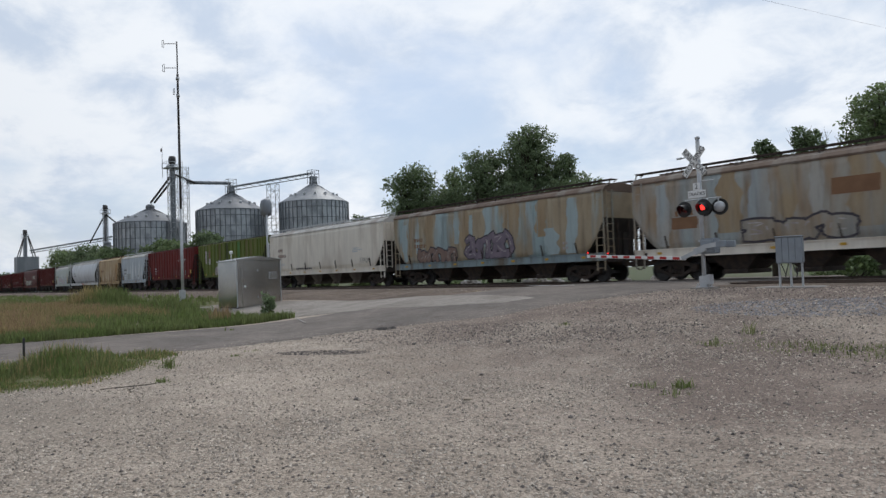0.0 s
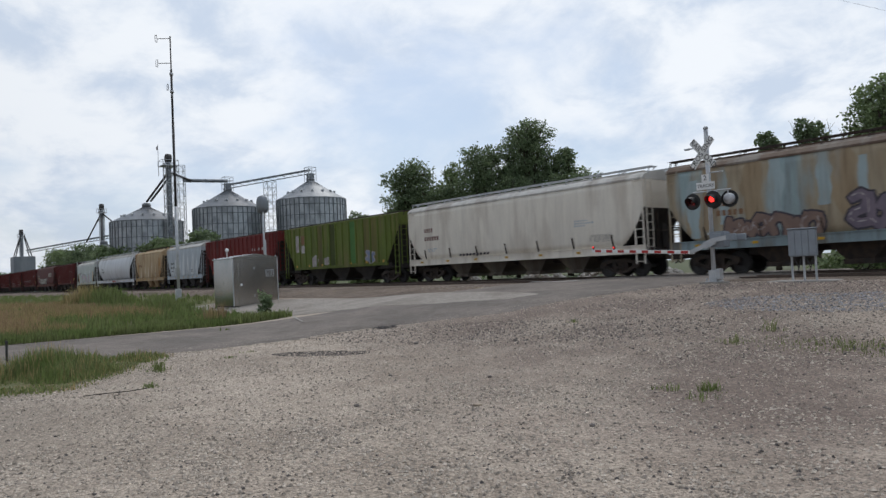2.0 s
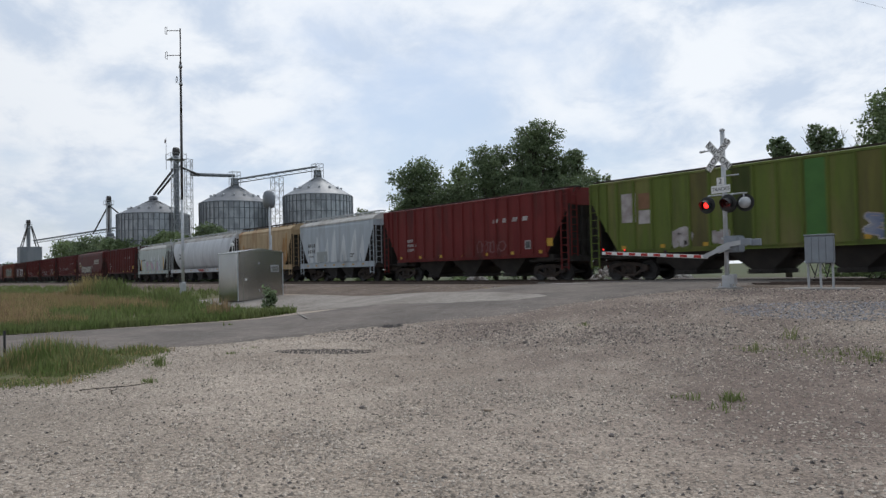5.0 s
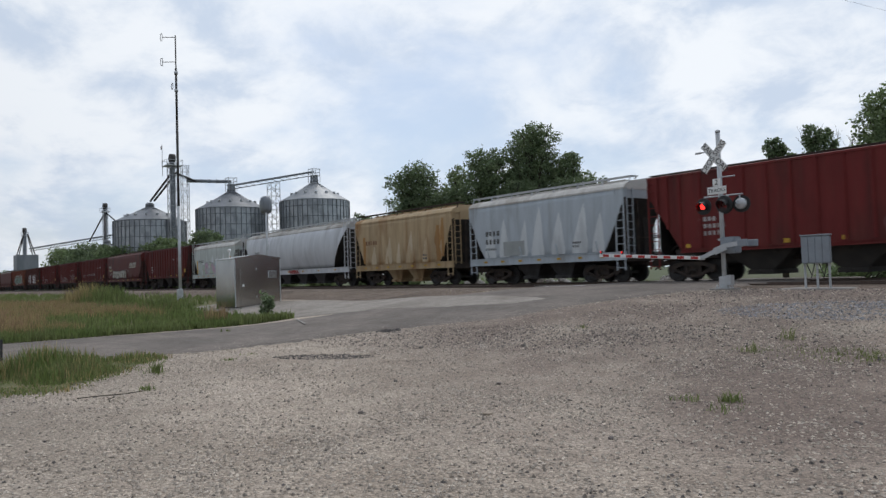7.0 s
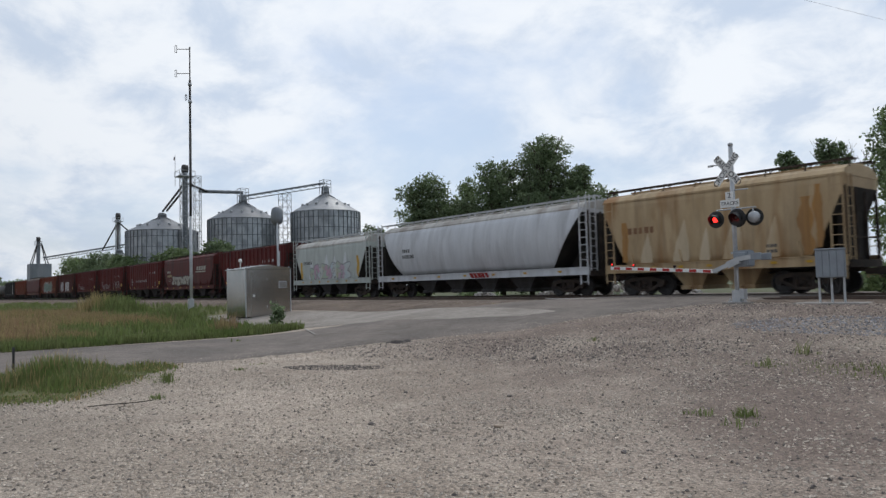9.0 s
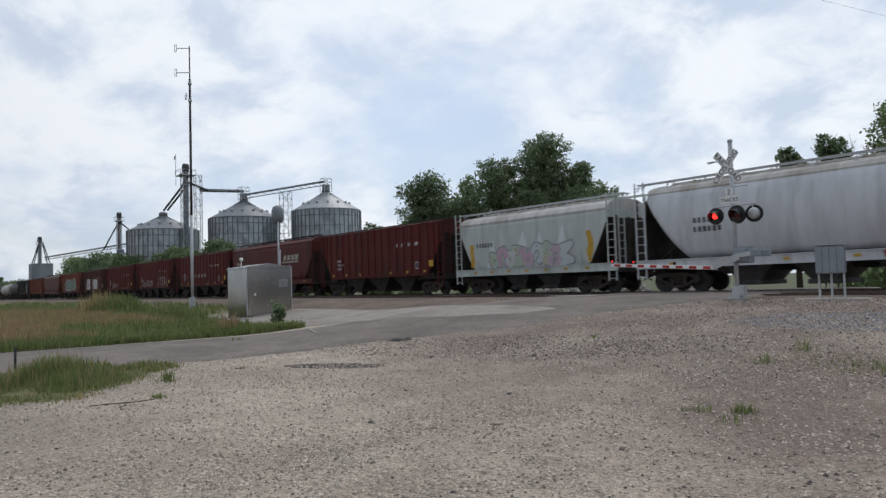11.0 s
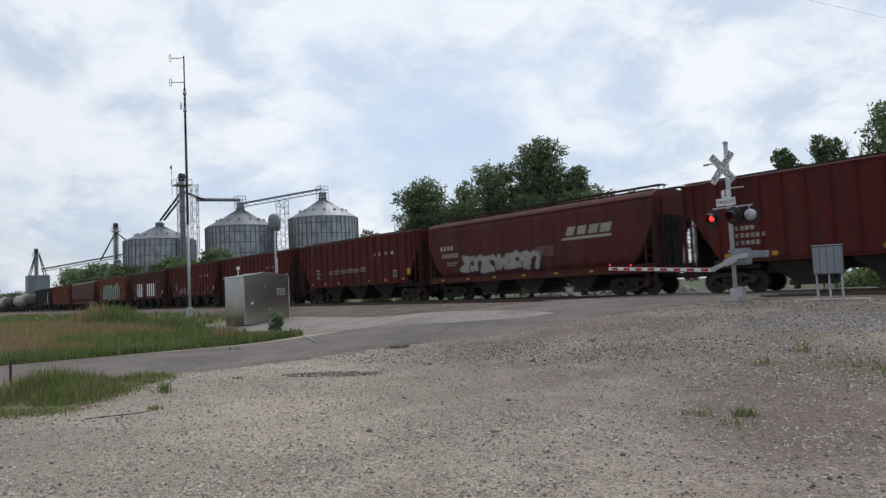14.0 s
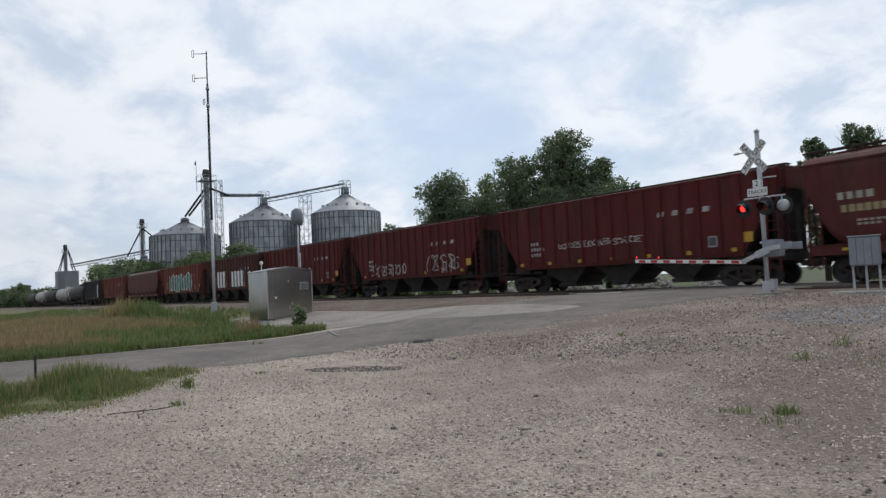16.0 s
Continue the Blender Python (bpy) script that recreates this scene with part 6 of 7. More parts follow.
def tree(x, y, z, height, width, seed, mat=None, label="broad leafy green tree behind the railway", leaves=24000, size=0.19, base=0.16, lobes=38, gaps=0.6, category="tree"):
    rng = np.random.default_rng(seed)
    th = empty("tree", pose(x, y, z), label, category, "trees behind the railway")
    lob = []
    for k in range(lobes):
        hh = base + (0.93 - base) * ((k + 0.5) / lobes) ** 0.85
        spread = max(0.12, 1 - ((hh - 0.48) / 0.56) ** 2) ** 0.6
        a = 2.4 * k + rng.uniform(-0.5, 0.5)
        r = width / 2 * spread * rng.uniform(0.15, 0.85)
        rad = width * rng.uniform(0.10, 0.20) * (0.65 + 0.35 * spread)
        lob.append((np.array([r * math.cos(a), r * math.sin(a), hh * height]), rad))
    bm = bmesh.new()
    tube(bm, (0, 0, -0.3), (0, 0, height * 0.45), 0.022 * height, 10, 0.012 * height)
    tube(bm, (0, 0, height * 0.45), (rng.uniform(-0.3, 0.3), rng.uniform(-0.3, 0.3), height * 0.88), 0.012 * height, 8, 0.003 * height)
    for c, rad in lob:
        foot = min(c[2] * 0.75, height * 0.7) * rng.uniform(0.55, 0.95)
        tube(bm, (0, 0, foot), tuple(c), 0.008 * height, 6, 0.003 * height)
        for _ in range(3):
            q = c + rng.normal(size=3) * rad * 0.6
            tube(bm, tuple(c), tuple(q), 0.003 * height, 5, 0.001 * height)
    part("trunk", bm, M_BARK, th)
    pts = []
    weights = np.array([r ** 2 for _, r in lob])
    counts = (leaves * weights / weights.sum()).astype(int)
    for (c, rad), cnt in zip(lob, counts):
        u = rng.normal(size=(cnt, 3))
        u /= np.linalg.norm(u, axis=1)[:, None]
        # twig clusters give the crown its uneven outline
        tw = rng.normal(size=(26, 3))
        tw /= np.linalg.norm(tw, axis=1)[:, None]
        pick = tw[rng.integers(0, 26, cnt)]
        mixv = np.where(rng.uniform(size=(cnt, 1)) < gaps, pick * rng.uniform(0.7, 1.25, (cnt, 1)) + rng.normal(size=(cnt, 3)) * 0.14, u * rng.uniform(0.25, 1.0, (cnt, 1)) ** 0.5)
        pts.append(c + mixv * rad * np.array([1.15, 1.15, 0.9]))
    leaf_mesh("crown", np.concatenate(pts), size, rng, mat or M_LEAF, th)
    return th


def bush(x, y, z, w, h, seed, mat=None, label="dense green bush", leaves=1400, size=0.3):
    rng = np.random.default_rng(seed)
    th = empty("bush", pose(x, y, z), label, "bush")
    bm = bmesh.new()
    for _ in range(7):
        tube(bm, (rng.uniform(-0.1, 0.1) * w, rng.uniform(-0.1, 0.1) * w, -0.1), (rng.uniform(-0.35, 0.35) * w, rng.uniform(-0.35, 0.35) * w, h * rng.uniform(0.5, 0.85)), 0.012 * h + 0.01, 5, 0.004)
    part("stem", bm, M_BARK, th)
    cl = np.stack([rng.uniform(-0.4, 0.4, 14) * w, rng.uniform(-0.4, 0.4, 14) * w, rng.uniform(0.2, 0.85, 14) * h], 1)
    cl[:, 2] *= 1 - 0.5 * (np.hypot(cl[:, 0], cl[:, 1]) / w * 2) ** 2
    p = cl[rng.integers(0, 14, leaves)] + rng.normal(size=(leaves, 3)) * np.array([w * 0.11, w * 0.11, h * 0.12])
    p[:, 2] = np.abs(p[:, 2])
    leaf_mesh("foliage", p, size, rng, mat or M_LEAF2, th)
    return th


def far_z(y):
    return terrain(-50, y)


for x, y, top, w, seed, mat, kw in (
        (-58.4, 44.4, 13.5, 7.6, 1, M_LEAF, dict(leaves=34000, base=0.08)),
        (-57.9, 50.4, 13.8, 4.8, 2, M_LEAF2, dict(leaves=10000, lobes=22)),
        (-53.2, 50.7, 14.8, 8.0, 3, M_LEAF, dict(base=0.1, leaves=34000)),
        (-50.5, 54.1, 17.7, 7.2, 4, M_LEAF, dict(gaps=0.75, lobes=54, leaves=36000)),
        (-47.8, 57.4, 14.6, 5.8, 5, M_LEAF, dict(gaps=0.7)),
        (-46.2, 59.6, 12.5, 4.8, 6, M_LEAF2, dict(leaves=7000, lobes=18)),
        (-56.2, 47.8, 10.8, 6.8, 7, M_LEAF, dict(base=0.05, leaves=20000)),
        (-50.4, 52.2, 12.0, 8.5, 8, M_LEAF, dict(base=0.05, leaves=26000)),
        (-45.6, 55.0, 11.0, 7.0, 18, M_LEAF, dict(base=0.05, leaves=18000)),
        (-71.5, 47.6, 9.3, 3.6, 9, M_LEAF2, dict(leaves=6000, lobes=16, base=0.08)),
        (-63.2, 41.6, 8.6, 4.4, 10, M_LEAF, dict(leaves=9000, lobes=18, base=0.05)),
        (-22.7, 50.4, 10.8, 3.2, 11, M_LEAF, dict(gaps=0.8, size=0.2, leaves=9000, lobes=26)),
        (-21.6, 54.4, 12.4, 3.6, 12, M_LEAF, dict(gaps=0.8, size=0.2, leaves=10000, lobes=26)),
        (-16.0, 52.8, 13.8, 6.4, 13, M_LEAF2, dict(size=0.2, leaves=20000, gaps=0.75)),
        (-9.0, 54.0, 15.5, 8.0, 14, M_LEAF2, dict(size=0.2, leaves=20000))):
    z = far_z(y)
    tree(x, y, z, top - z, w, seed, mat, **kw)


def bare_tree(x, y, z, h, seed):
    rng = random.Random(seed)
    th = empty("bare_tree", pose(x, y, z), "leafless grey tree with thin twigs", "tree")
    bm = bmesh.new()

    def grow(p, d, length, r, level):
        q = p + d * length
        tube(bm, p, q, r, 6, r * 0.6, caps=False)
        if level:
            for _ in range(3):
                nd = (d + Vector((rng.uniform(-0.6, 0.6), rng.uniform(-0.6, 0.6), rng.uniform(-0.1, 0.5)))).normalized()
                grow(q, nd, length * rng.uniform(0.55, 0.8), r * 0.6, level - 1)
    grow(Vector((0, 0, -0.2)), Vector((0, 0, 1)), h * 0.36, 0.09, 4)
    part("trunk", bm, M_BARK, th)


bare_tree(-20.9, 55.6, far_z(55), 12.0, 3)

SHRUB = "low green shrub before the grain bins"
for x, y, top, w, seed in ((-198, 38.4, 11.2, 8, 21), (-178, 39.6, 11.4, 9, 22), (-153, 39.4, 9.3, 8, 23), (-134, 37.9, 7.4, 6, 24), (-128, 41.0, 9.6, 7, 25),
                           (-118.0, 45.4, 10.2, 6.5, 26), (-121, 42.5, 8.6, 5, 27), (-112, 46.5, 8.0, 6, 28), (-104, 46, 7.2, 6, 29), (-166, 39.5, 9.5, 8, 30), (-157, 39.1, 9.0, 7, 43), (-131, 39.5, 8.2, 7, 44), (-188, 38.5, 10.4, 8, 45)):
    tree(x, y, 0.1, top, w * 1.25, seed, M_LEAF2 if seed % 2 else M_LEAF, SHRUB, leaves=8000, size=0.42, base=0.02, lobes=34, gaps=0.45)
for k in range(16):
    tree(-372 - 16 * k + random.uniform(-4, 4), 62 - k + random.uniform(-3, 3), -0.2, random.uniform(8, 10.5) + (5.0 if k > 7 else 0.0), random.uniform(12, 17), 60 + k, M_LEAF,
         "dark distant tree on the horizon", leaves=4200, size=0.8, base=0.02, lobes=18)

for x, y, w, h, seed in ((-51.2, 33.6, 2.4, 1.1, 31), (-45.9, 33.6, 2.4, 1.2, 32), (-60, 34, 3, 1.2, 33), (-68, 34, 3, 1.3, 34), (-78, 34, 3.5, 1.4, 36), (-16, 47, 5, 2.2, 35), (-8, 44, 5, 2.0, 37), (-40.5, 36, 2.5, 1.0, 38)):
    bush(x, y, terrain(x, y), w, h, seed, M_LEAF2, "rounded green bush behind the tracks")
bush(-28.3, 13.35, terrain(-28.3, 13.35), 0.58, 1.0, 41, M_LEAF, "small dark green sapling by the cabinet", 500, 0.13)


def rock_pile(x, y, w, h, seed):
    """A heap of broken pale stone; each stone of its own."""
    rng = random.Random(seed)
    z = terrain(x, y)
    bm = bmesh.new()
    for k in range(150):
        a, q = rng.uniform(0, 2 * math.pi), math.sqrt(rng.random())
        px, py = q * w / 2 * math.cos(a), q * w / 2 * math.sin(a)
        pz = max(0.0, h * (1 - q) + rng.uniform(-0.1, 0.05))
        s = rng.uniform(0.08, 0.2)
        m = Matrix.Translation((px, py, pz)) @ Euler((rng.uniform(0, 6), rng.uniform(0, 6), rng.uniform(0, 6))).to_matrix().to_4x4() @ Matrix.Diagonal((s, s * rng.uniform(0.6, 1), s * rng.uniform(0.5, 0.9), 1))
        bmesh.ops.create_icosphere(bm, subdivisions=1, radius=1.0, matrix=m)
    for v in bm.verts:
        v.co += Vector((rng.uniform(-1, 1), rng.uniform(-1, 1), rng.uniform(-1, 1))) * 0.015
    ob = tagged(part("rock_pile", bm, M_PALESTONE), "heap of pale broken stone behind the tracks", "rock pile", "rock piles", "stuff")
    ob.location = (x, y, z - 0.05)


M_PALESTONE = material("pale_stone", (0.42, 0.40, 0.37), (0.30, 0.28, 0.26), rough=0.9, scale=2, fine=20, island=0.35)
for k, (x, y, w, h) in enumerate(((-30.2, 33.6, 3.4, 1.0), (-25.2, 33.6, 3.8, 1.15), (-37.4, 33.8, 2.0, 0.7), (-21.6, 34.5, 2.6, 0.8))):
    rock_pile(x, y, w, h, 70 + k)


def blades(name, area, count, h0, h1, mat, seed, label, width=0.012, clump=6, spread=0.07, lean=0.35):
    """Grass: bent tapering blades in clumps. area(rng) gives a place and a height factor, or None."""
    rng = random.Random(seed)
    v, f = [], []
    made = 0
    while made < count:
        spot = area(rng)
        made += 1
        if spot is None:
            continue
        cx, cy, hf = spot
        for _ in range(clump):
            x, y = cx + rng.gauss(0, spread), cy + rng.gauss(0, spread)
            z = terrain(x, y) - 0.02
            h = rng.uniform(h0, h1) * hf
            a = rng.uniform(0, 2 * math.pi)
            dx, dy = math.cos(a), math.sin(a)
            b = rng.uniform(0, 2 * math.pi)
            lx, ly = math.cos(b) * h * lean * rng.random(), math.sin(b) * h * lean * rng.random()
            w = width * rng.uniform(0.7, 1.4)
            n = len(v)
            v += [(x - dx * w, y - dy * w, z), (x + dx * w, y + dy * w, z), (x + lx * 0.35 + dx * w * 0.8, y + ly * 0.35 + dy * w * 0.8, z + h * 0.6),
                  (x + lx * 0.35 - dx * w * 0.8, y + ly * 0.35 - dy * w * 0.8, z + h * 0.6), (x + lx, y + ly, z + h)]
            f += [(n, n + 1, n + 2, n + 3), (n + 3, n + 2, n + 4)]
    me = bpy.data.meshes.new(name)
    me.from_pydata(v, [], f)
    me.update()
    ob = mesh_part(name, me, mat)
    return tagged(ob, label, "grass", kind="stuff")


def field_edge(y):
    """Where the field ends at the road."""
    return -23.72 + 0.012 * y if y < 12.2 else -39.0


def verge_edge(y):
    return -12.2 + 0.06 * y if y < 2.4 else -12.0 - 1.35 * (y - 2.4)


# soil under the grass
sheet("field_soil", spaced(-400, -23.4, -60, -23.4, 0.4), list(np.arange(-9, 19.01, 0.7)), lambda x, y: 0.02, M_SOIL, "mossy brown soil under the meadow grass",
      keep=lambda x, y: x < field_edge(y) + 0.1)
sheet("verge_soil", list(np.arange(-16.0, -11.6, 0.1)), list(np.arange(-8, 5.1, 0.1)), lambda x, y: 0.012, M_SOIL, "mossy soil of the roadside verge",
      keep=lambda x, y: -15.85 < x < verge_edge(y) - 0.25 + 0.5 * noise.noise(Vector((x * 2.5, y * 2.5, 0))))


def in_field(lo, hi, y0=-4.0, y1=17.5):
    def spot(rng):
        x = -24.0 - (hi - lo) * rng.random() ** 1.6 - lo
        y = rng.uniform(y0, y1)
        if x > field_edge(y):
            return None
        return x, y, 0.75 + 0.6 * noise.noise(Vector((x * 0.25, y * 0.25, 2))) + 0.25
    return spot


def dry_spot(rng):
    x, y = -24.5 - 42 * rng.random() ** 1.4, rng.uniform(-3, 13)
    if x > field_edge(y) - 1.4 or (y > 10.3 and x > -37.0) or noise.noise(Vector((x * 0.12, y * 0.2, 5))) < -0.12:
        return None
    return x, y, 0.9 + 0.4 * noise.noise(Vector((x * 0.3, y * 0.3, 8)))


def edge_spot(rng):
    y = rng.uniform(-5, 12.4)
    x = field_edge(y) - abs(rng.gauss(0, 0.75))
    return x, y, 1.0 + 0.5 * noise.noise(Vector((x * 0.5, y * 0.5, 3)))


def edge_spot_far(rng):
    x = rng.uniform(-39, -25.5)
    return x, 12.0 + rng.gauss(0, 0.28), 0.8 + 0.4 * noise.noise(Vector((x, 1, 3)))


def verge_spot(rng):
    x, y = rng.uniform(-16.0, -11.6), rng.uniform(-5, 5.0)
    if x > verge_edge(y) + rng.gauss(0, 0.25):
        return None
    near = min(1.0, max(0.25, (verge_edge(y) - x) / 1.6))
    return x, y, near * (0.85 + 1.1 * noise.noise(Vector((x * 0.9, y * 0.9, 6))))


def clump_spot(cx, cy, sx, sy):
    def spot(rng):
        x, y = rng.gauss(cx, sx), rng.gauss(cy, sy)
        d = ((x - cx) / sx) ** 2 + ((y - cy) / sy) ** 2
        return x, y, max(0.35, 1.2 - 0.2 * d)
    return spot


blades("meadow_grass", in_field(0, 110), 8000, 0.18, 0.42, M_GRASS, 1, "green meadow grass left to grow", width=0.02)
blades("dry_meadow_grass", dry_spot, 15000, 0.30, 0.62, M_DRYGRASS, 2, "dry straw-coloured grass in the meadow", width=0.016)
blades("seeding_grass", dry_spot, 5000, 0.45, 0.85, M_SEEDGRASS, 22, "reddish seeding grass standing over the meadow", width=0.011, clump=5, spread=0.12, lean=0.5)
blades("roadside_grass", edge_spot, 3000, 0.06, 0.32, M_GRASS, 3, "bright green grass along the road", width=0.018)
blades("cabinet_grass", edge_spot_far, 1600, 0.04, 0.2, M_GRASS, 4, "green grass edge before the cabinet", width=0.018)
blades("verge_grass", verge_spot, 7000, 0.06, 0.40, M_GRASS, 5, "uneven green grass on the near verge", width=0.010)
blades("verge_dry_grass", verge_spot, 1500, 0.10, 0.5, M_DRYGRASS, 6, "dry stalks among the verge grass", width=0.007)
blades("tall_weeds", clump_spot(-52.2, 12.6, 1.7, 1.0), 300, 0.5, 1.5, M_GRASS, 7, "clump of tall green weeds in the meadow", width=0.035, spread=0.16)
blades("tall_dry_weeds", clump_spot(-54.2, 12.0, 1.5, 1.0), 200, 0.6, 1.75, M_DRYGRASS, 8, "tall dry stalks beside the weeds", width=0.03, spread=0.16)
blades("mast_weeds", clump_spot(-37.5, 11.8, 2.0, 0.6), 300, 0.3, 0.9, M_GRASS, 9, "green weeds near the antenna mast", width=0.03, spread=0.14)
blades("weed_row", clump_spot(-42.0, 11.0, 6.0, 1.4), 420, 0.25, 0.6, M_GRASS, 10, "ragged green weeds in the meadow", width=0.03, spread=0.16)
for k, (x, y, n, h) in enumerate(((-4.15, 7.66, 14, 0.16), (-4.6, 7.45, 6, 0.14), (-3.95, 7.2, 5, 0.16), (-11.0, 3.25, 12, 0.11), (-12.9, 3.95, 16, 0.28), (-5.5, 10.9, 8, 0.22), (-13.6, 5.6, 14, 0.08), (-14.3, 6.3, 10, 0.08), (-5.4, 11.9, 6, 0.3), (-9.8, 12.0, 6, 0.12))):
    blades("weed_tuft", clump_spot(x, y, 0.09, 0.07), n, h * 0.5, h, M_GRASS, 90 + k, "small green weed tuft in the gravel", width=0.006, spread=0.05, lean=0.7)
blades("gravel_grass", clump_spot(-3.3, 11.0, 1.3, 0.35), 260, 0.03, 0.10, M_GRASS, 120, "thin green grass patch in the gravel", width=0.006, spread=0.12)
blades("track_weeds", lambda r: (r.uniform(-45, -19), 18.6 + r.gauss(0, 0.5), 1.0), 160, 0.03, 0.10, M_DRYGRASS, 121, "sparse dry weeds along the ballast", width=0.006, spread=0.1)


# ---- loose stones, wires, small litter ----
def scatter(name, count, area, s0, s1, mat, seed, label):
    """Loose stones: squashed uneven octahedra half sunk into the ground."""
    rng = np.random.default_rng(seed)
    x, y = area(rng, count)
    s = s0 + (s1 - s0) * rng.random(count) ** 2.5
    base = np.array([(1, 0, 0), (0, 1, 0), (-1, 0, 0), (0, -1, 0), (0, 0, 1), (0, 0, -0.6)], float)
    v = base[None] * rng.uniform(0.6, 1.15, (count, 6, 1)) + rng.normal(size=(count, 6, 3)) * 0.12
    a = rng.uniform(0, 6.28, count)
    c, sn = np.cos(a), np.sin(a)
    vx = v[:, :, 0] * c[:, None] - v[:, :, 1] * sn[:, None]
    vy = v[:, :, 0] * sn[:, None] + v[:, :, 1] * c[:, None]
    z = np.array([terrain(p, q) for p, q in zip(x, y)])
    P = np.stack([vx * s[:, None] + x[:, None], vy * s[:, None] + y[:, None], v[:, :, 2] * s[:, None] * 0.7 + z[:, None] + s[:, None] * 0.15], 2).reshape(-1, 3)
    tri = np.array([(0, 1, 4), (1, 2, 4), (2, 3, 4), (3, 0, 4), (1, 0, 5), (2, 1, 5), (3, 2, 5), (0, 3, 5)])
    F = (tri[None] + 6 * np.arange(count)[:, None, None]).reshape(-1, 3)
    me = bpy.data.meshes.new(name)
    me.from_pydata(P.tolist(), [], F.tolist())
    me.update()
    return tagged(mesh_part(name, me, mat), label, "stones", kind="stuff")


def lot(rng, n):
    """Places over the lot in front of the camera, denser near it."""
    ang = np.radians(rng.uniform(100, 178, n))
    d = 3.2 + 15 * rng.random(n) ** 1.3
    x, y = d * np.cos(ang), d * np.sin(ang)
    bad = (x < verge_edge_v(y)) | (x < -15.7)
    x[bad] = -rng.uniform(2, 9, bad.sum())
    y[bad] = rng.uniform(4, 14, bad.sum())
    # drawn together into loose drifts of uneven size
    for k in range(7):
        a, w = rng.uniform(0, 6.28), 0.9 * 1.5 ** k
        push = 0.24 / w * np.sin(w * (x * math.cos(a) + y * math.sin(a)) + rng.uniform(0, 6.28))
        x, y = x + push * math.cos(a), y + push * math.sin(a)
    return x, y


def verge_edge_v(y):
    return np.where(y < 2.4, -12.2 + 0.06 * y, -12.0 - 1.35 * (y - 2.4))


def bank(rng, n):
    return rng.uniform(-11.2, 3, n), rng.uniform(9.5, 21.5, n)


def bed(rng, n):
    x, y = rng.uniform(-60, -19.5, n), rng.uniform(18.6, 22.3, n)
    return x, y


scatter("loose_gravel", 66000, lot, 0.006, 0.027, M_STONE, 1, "loose grey-brown gravel stones on the lot")
scatter("dark_gravel", 3600, lot, 0.005, 0.026, M_DARKSTONE, 2, "scattered dark stones on the lot")
scatter("bank_stones", 11000, bank, 0.010, 0.034, M_STONE, 3, "crushed stone on the bank by the signal")
scatter("bank_dark_stones", 5500, bank, 0.010, 0.036, M_DARKSTONE, 4, "dark crushed stone on the bank")
scatter("ballast_stones", 7000, bed, 0.02, 0.055, M_STONE, 5, "ballast stones along the tracks")
scatter("ballast_dark_stones", 4000, bed, 0.02, 0.06, M_DARKSTONE, 6, "dark ballast stones along the tracks")


def road_edge(rng, n):
    y = rng.uniform(2.0, 19.0, n)
    east = np.interp(y, (0, 9, 14, 18, 21), (-16.0, -15.9, -12.8, -11.5, -11.3))
    return east + rng.normal(size=n) * 0.45 - 0.1, y


scatter("edge_gravel", 7000, road_edge, 0.008, 0.03, M_STONE, 11, "gravel spilled over the road edge")


def patch(cx, cy, a, b, turn):
    def spots(rng, n):
        r, t = np.sqrt(rng.random(n)), rng.uniform(0, 6.28, n)
        p, q = a * r * np.cos(t), b * r * np.sin(t)
        c, s = math.cos(turn), math.sin(turn)
        return cx + p * c - q * s, cy + p * s + q * c
    return spots


scatter("blue_gravel", 3500, patch(-5.0, 15.2, 3.2, 1.3, 0.15), 0.012, 0.04, M_BLUESTONE, 12, "patch of pale blue-grey crushed stone")
scatter("brown_drift", 2600, patch(-11.2, 10.6, 5.2, 1.5, 0.35), 0.010, 0.034, M_DARKSTONE, 13, "drift of dark stones across the upper lot")
scatter("brown_drift_pale", 2600, patch(-10.8, 10.4, 5.6, 1.8, 0.35), 0.010, 0.034, M_STONE, 14, "pale stones among the dark drift")
scatter("dark_chippings", 900, patch(-12.45, 7.05, 1.1, 0.42, 0.58), 0.010, 0.030, M_DARKSTONE, 7, "patch of dark asphalt chippings in the gravel")
scatter("dark_chippings_small", 120, patch(-14.9, 10.4, 0.35, 0.2, 0.4), 0.03, 0.08, M_DARKSTONE, 8, "small heap of dark asphalt lumps")


def lump(x, y, s, label, seed):
    bm = bmesh.new()
    rng = random.Random(seed)
    bmesh.ops.create_icosphere(bm, subdivisions=2, radius=s)
    for v in bm.verts:
        v.co *= rng.uniform(0.75, 1.15)
        v.co.z *= 0.7
    ob = tagged(part("stone", bm, M_DARKSTONE), label, "stone", "single stones")
    ob.location = (x, y, terrain(x, y) + s * 0.3)


for k, (x, y, s) in enumerate(((-6.95, 4.42, 0.035), (-4.1, 5.35, 0.03), (-8.6, 6.1, 0.03), (-11.6, 8.9, 0.05), (-7.2, 6.9, 0.035), (-9.6, 9.9, 0.05))):
    lump(x, y, s, "single dark stone lying on the gravel", k)


def stick(x, y, length, turn, seed):
    rng = random.Random(seed)
    bm = bmesh.new()
    p = Vector((0, 0, 0.02))
    for k in range(4):
        q = p + Vector((length / 4, rng.uniform(-0.1, 0.1) * length, rng.uniform(-0.005, 0.03)))
        tube(bm, p, q, 0.008, 6, 0.006)
        p = q
    ob = tagged(part("stick", bm, M_BARK), "dry brown stick on the gravel", "stick")
    ob.matrix_basis = pose(x, y, terrain(x, y), 0, 0, turn)


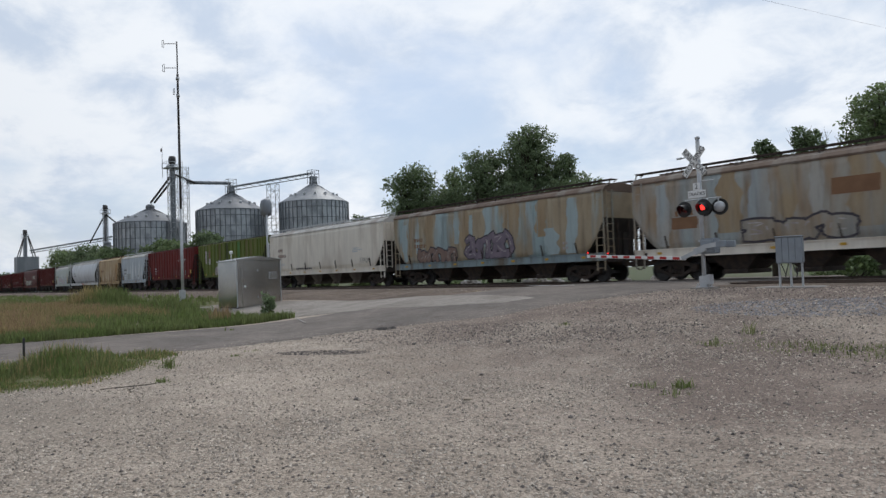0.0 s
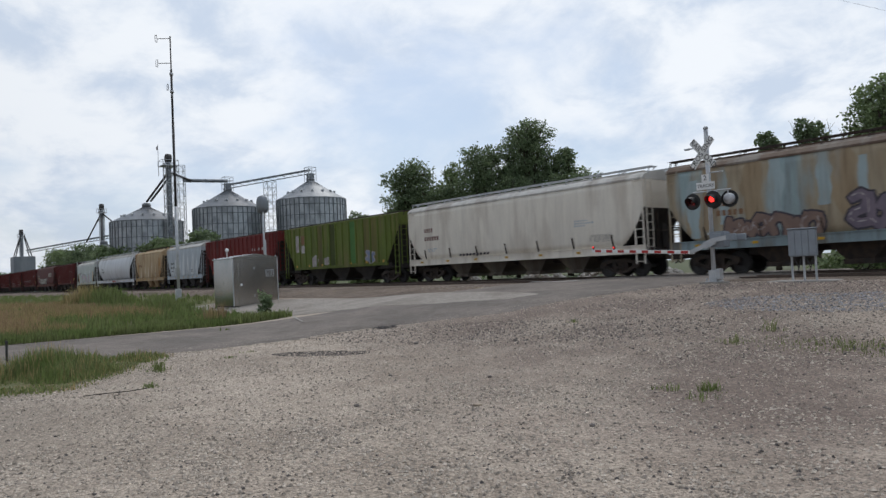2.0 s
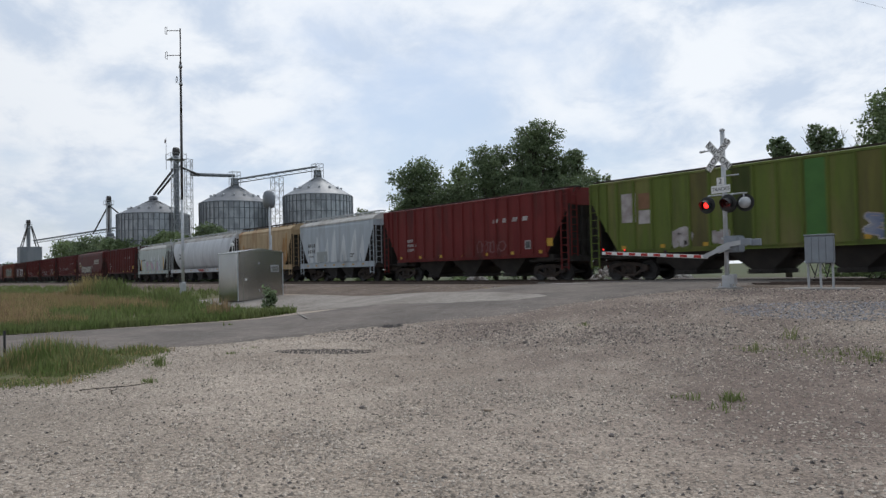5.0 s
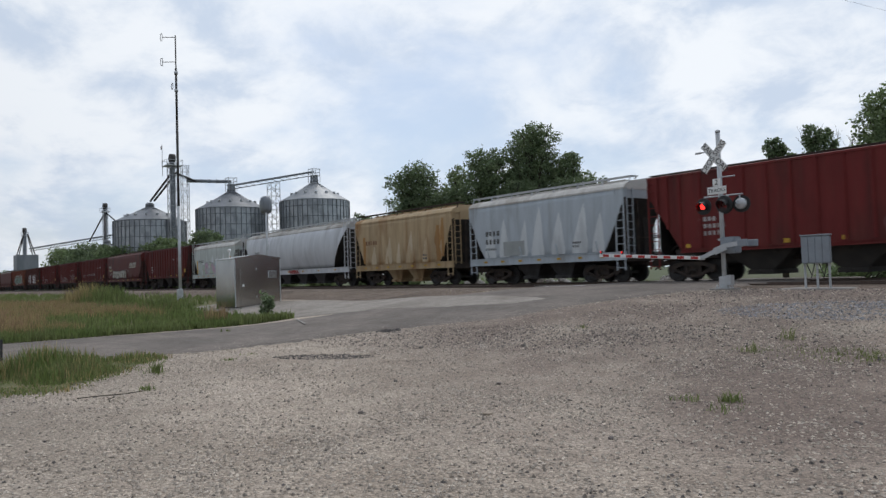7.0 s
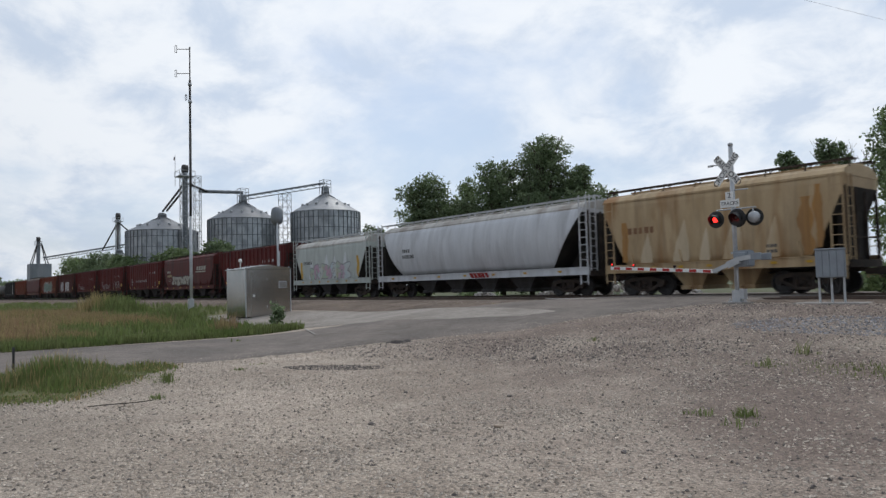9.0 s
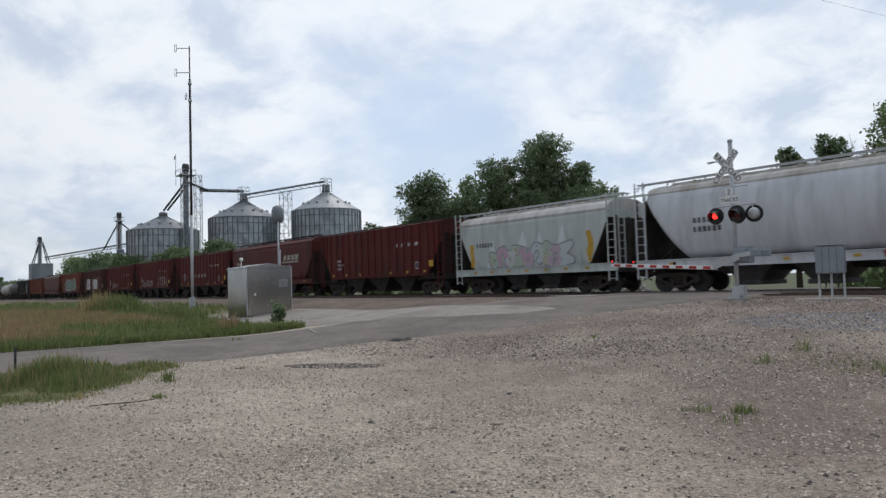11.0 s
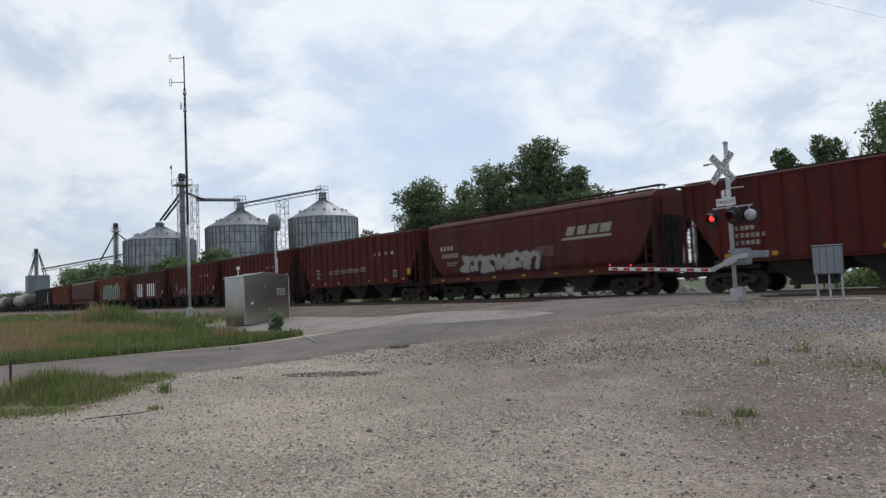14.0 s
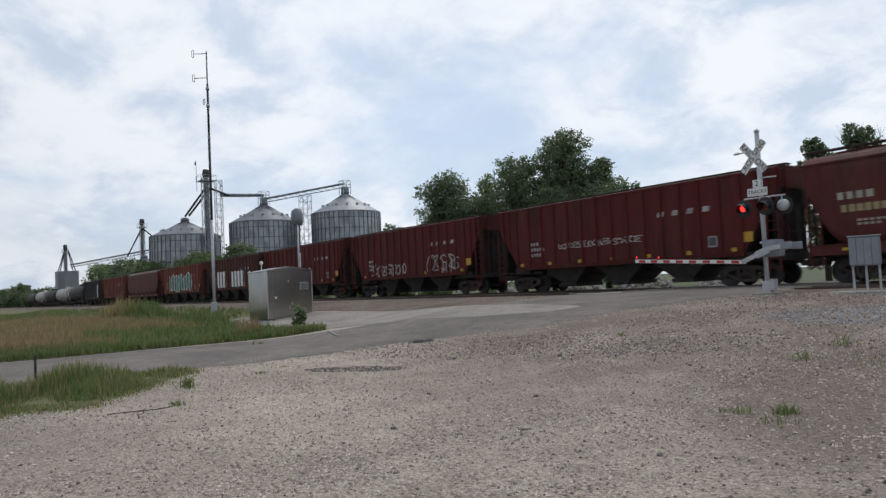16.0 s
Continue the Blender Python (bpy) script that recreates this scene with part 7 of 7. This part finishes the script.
stick(-10.9, 2.25, 0.9, 55, 1)
stick(-10.2, 2.5, 0.4, 150, 2)
bm = bmesh.new()
spin(bm, [(0.05, 0), (0.06, 0.01), (0.045, 0.025)], 10)
ob = tagged(part("leaf_litter", bm, material("pale_litter", (0.42, 0.34, 0.26), rough=0.8)), "pale scrap of litter on the gravel", "litter")
ob.location = (-5.78, 5.35, 0.005)
# marker post in the verge
bm = bevelled_box(-0.035, 0.035, -0.02, 0.02, -0.2, 0.62, 0.006)
ob = tagged(part("marker_post", bm, M_DARKSTEEL), "short dark marker post in the verge grass", "post")
ob.location = (-15.75, 1.95, terrain(-15.75, 1.95))
# painted line and cracks on the crossing road
bm = bmesh.new()
box(bm, -1.7, 1.7, -0.03, 0.03, 0, 0.004)
ob = tagged(part("road_marking", bm, M_CONCRETE), "thin worn white line on the asphalt", "road marking", kind="structure")
ob.matrix_basis = pose(-20.99, 11.05, terrain(-20.99, 11.05) + 0.03, 0, 0, -22)
bm = bmesh.new()
box(bm, -1.2, 1.2, -0.08, 0.08, 0, 0.004)
ob = tagged(part("road_marking", bm, M_WHITE), "worn white stop line on the asphalt", "road marking", kind="structure")
ob.matrix_basis = pose(-18.2, 20.9, terrain(-18.2, 20.9) + 0.13, 0, 0, 4)


def wire(a, b, sag):
    bm = bmesh.new()
    a, b = Vector(a), Vector(b)
    pts = [a.lerp(b, k / 24) - Vector((0, 0, sag * 4 * (k / 24) * (1 - k / 24))) for k in range(25)]
    for p, q in zip(pts, pts[1:]):
        tube(bm, p, q, 0.003, 5, caps=False)
    tagged(part("overhead_wire", bm, M_DARKSTEEL), "thin dark overhead wire", "wire", "overhead wires", "structure")


wire((-13.4, -3.5, 9.6), (-1.1, 55.6, 9.6), 0.25)
wire((-11.4, -3.5, 9.8), (0.2, 55.6, 9.8), 0.25)


# ---- all motion ----
V0, ACC = 10.034, 0.0207


def advance(t):
    return V0 * t + ACC * t * t


def motions():
    for car, x0 in TRAIN:
        walk(car, [(t / 2, pose(x0 + advance(t / 2), TRACK_Y, RAIL)) for t in range(33)])
    turns = [(2 * k / FPS, math.degrees(advance(2 * k / FPS) / 0.457)) for k in range(241)]
    for wheel, dx in WHEELS:
        walk(wheel, [(t, pose(dx, 0, 0.457, 0, a % 360, 0)) for t, a in turns])
    # the two front lamps flash in turn: the lamp unit swings round behind its hood in a tenth of a second
    for lens, which in FLASH:
        a = 180 if which == 1 else 0
        rows = [(0.0, a)]
        for k in range(31):
            mid = 30 * (0.465 + 0.511 * k)
            f = round(mid - 1.5)
            near = 15 * round(mid / 15)
            if f < near < f + 3:
                f = near - 3 if mid < near else near
            rows += [((f + q) / FPS, a + 60 * q) for q in range(4)]
            a += 180
        rows.append((16.0, a))
        walk(lens, [(t, pose(0, -0.05, 0, 0, 0, a % 360)) for t, a in rows])


motions()
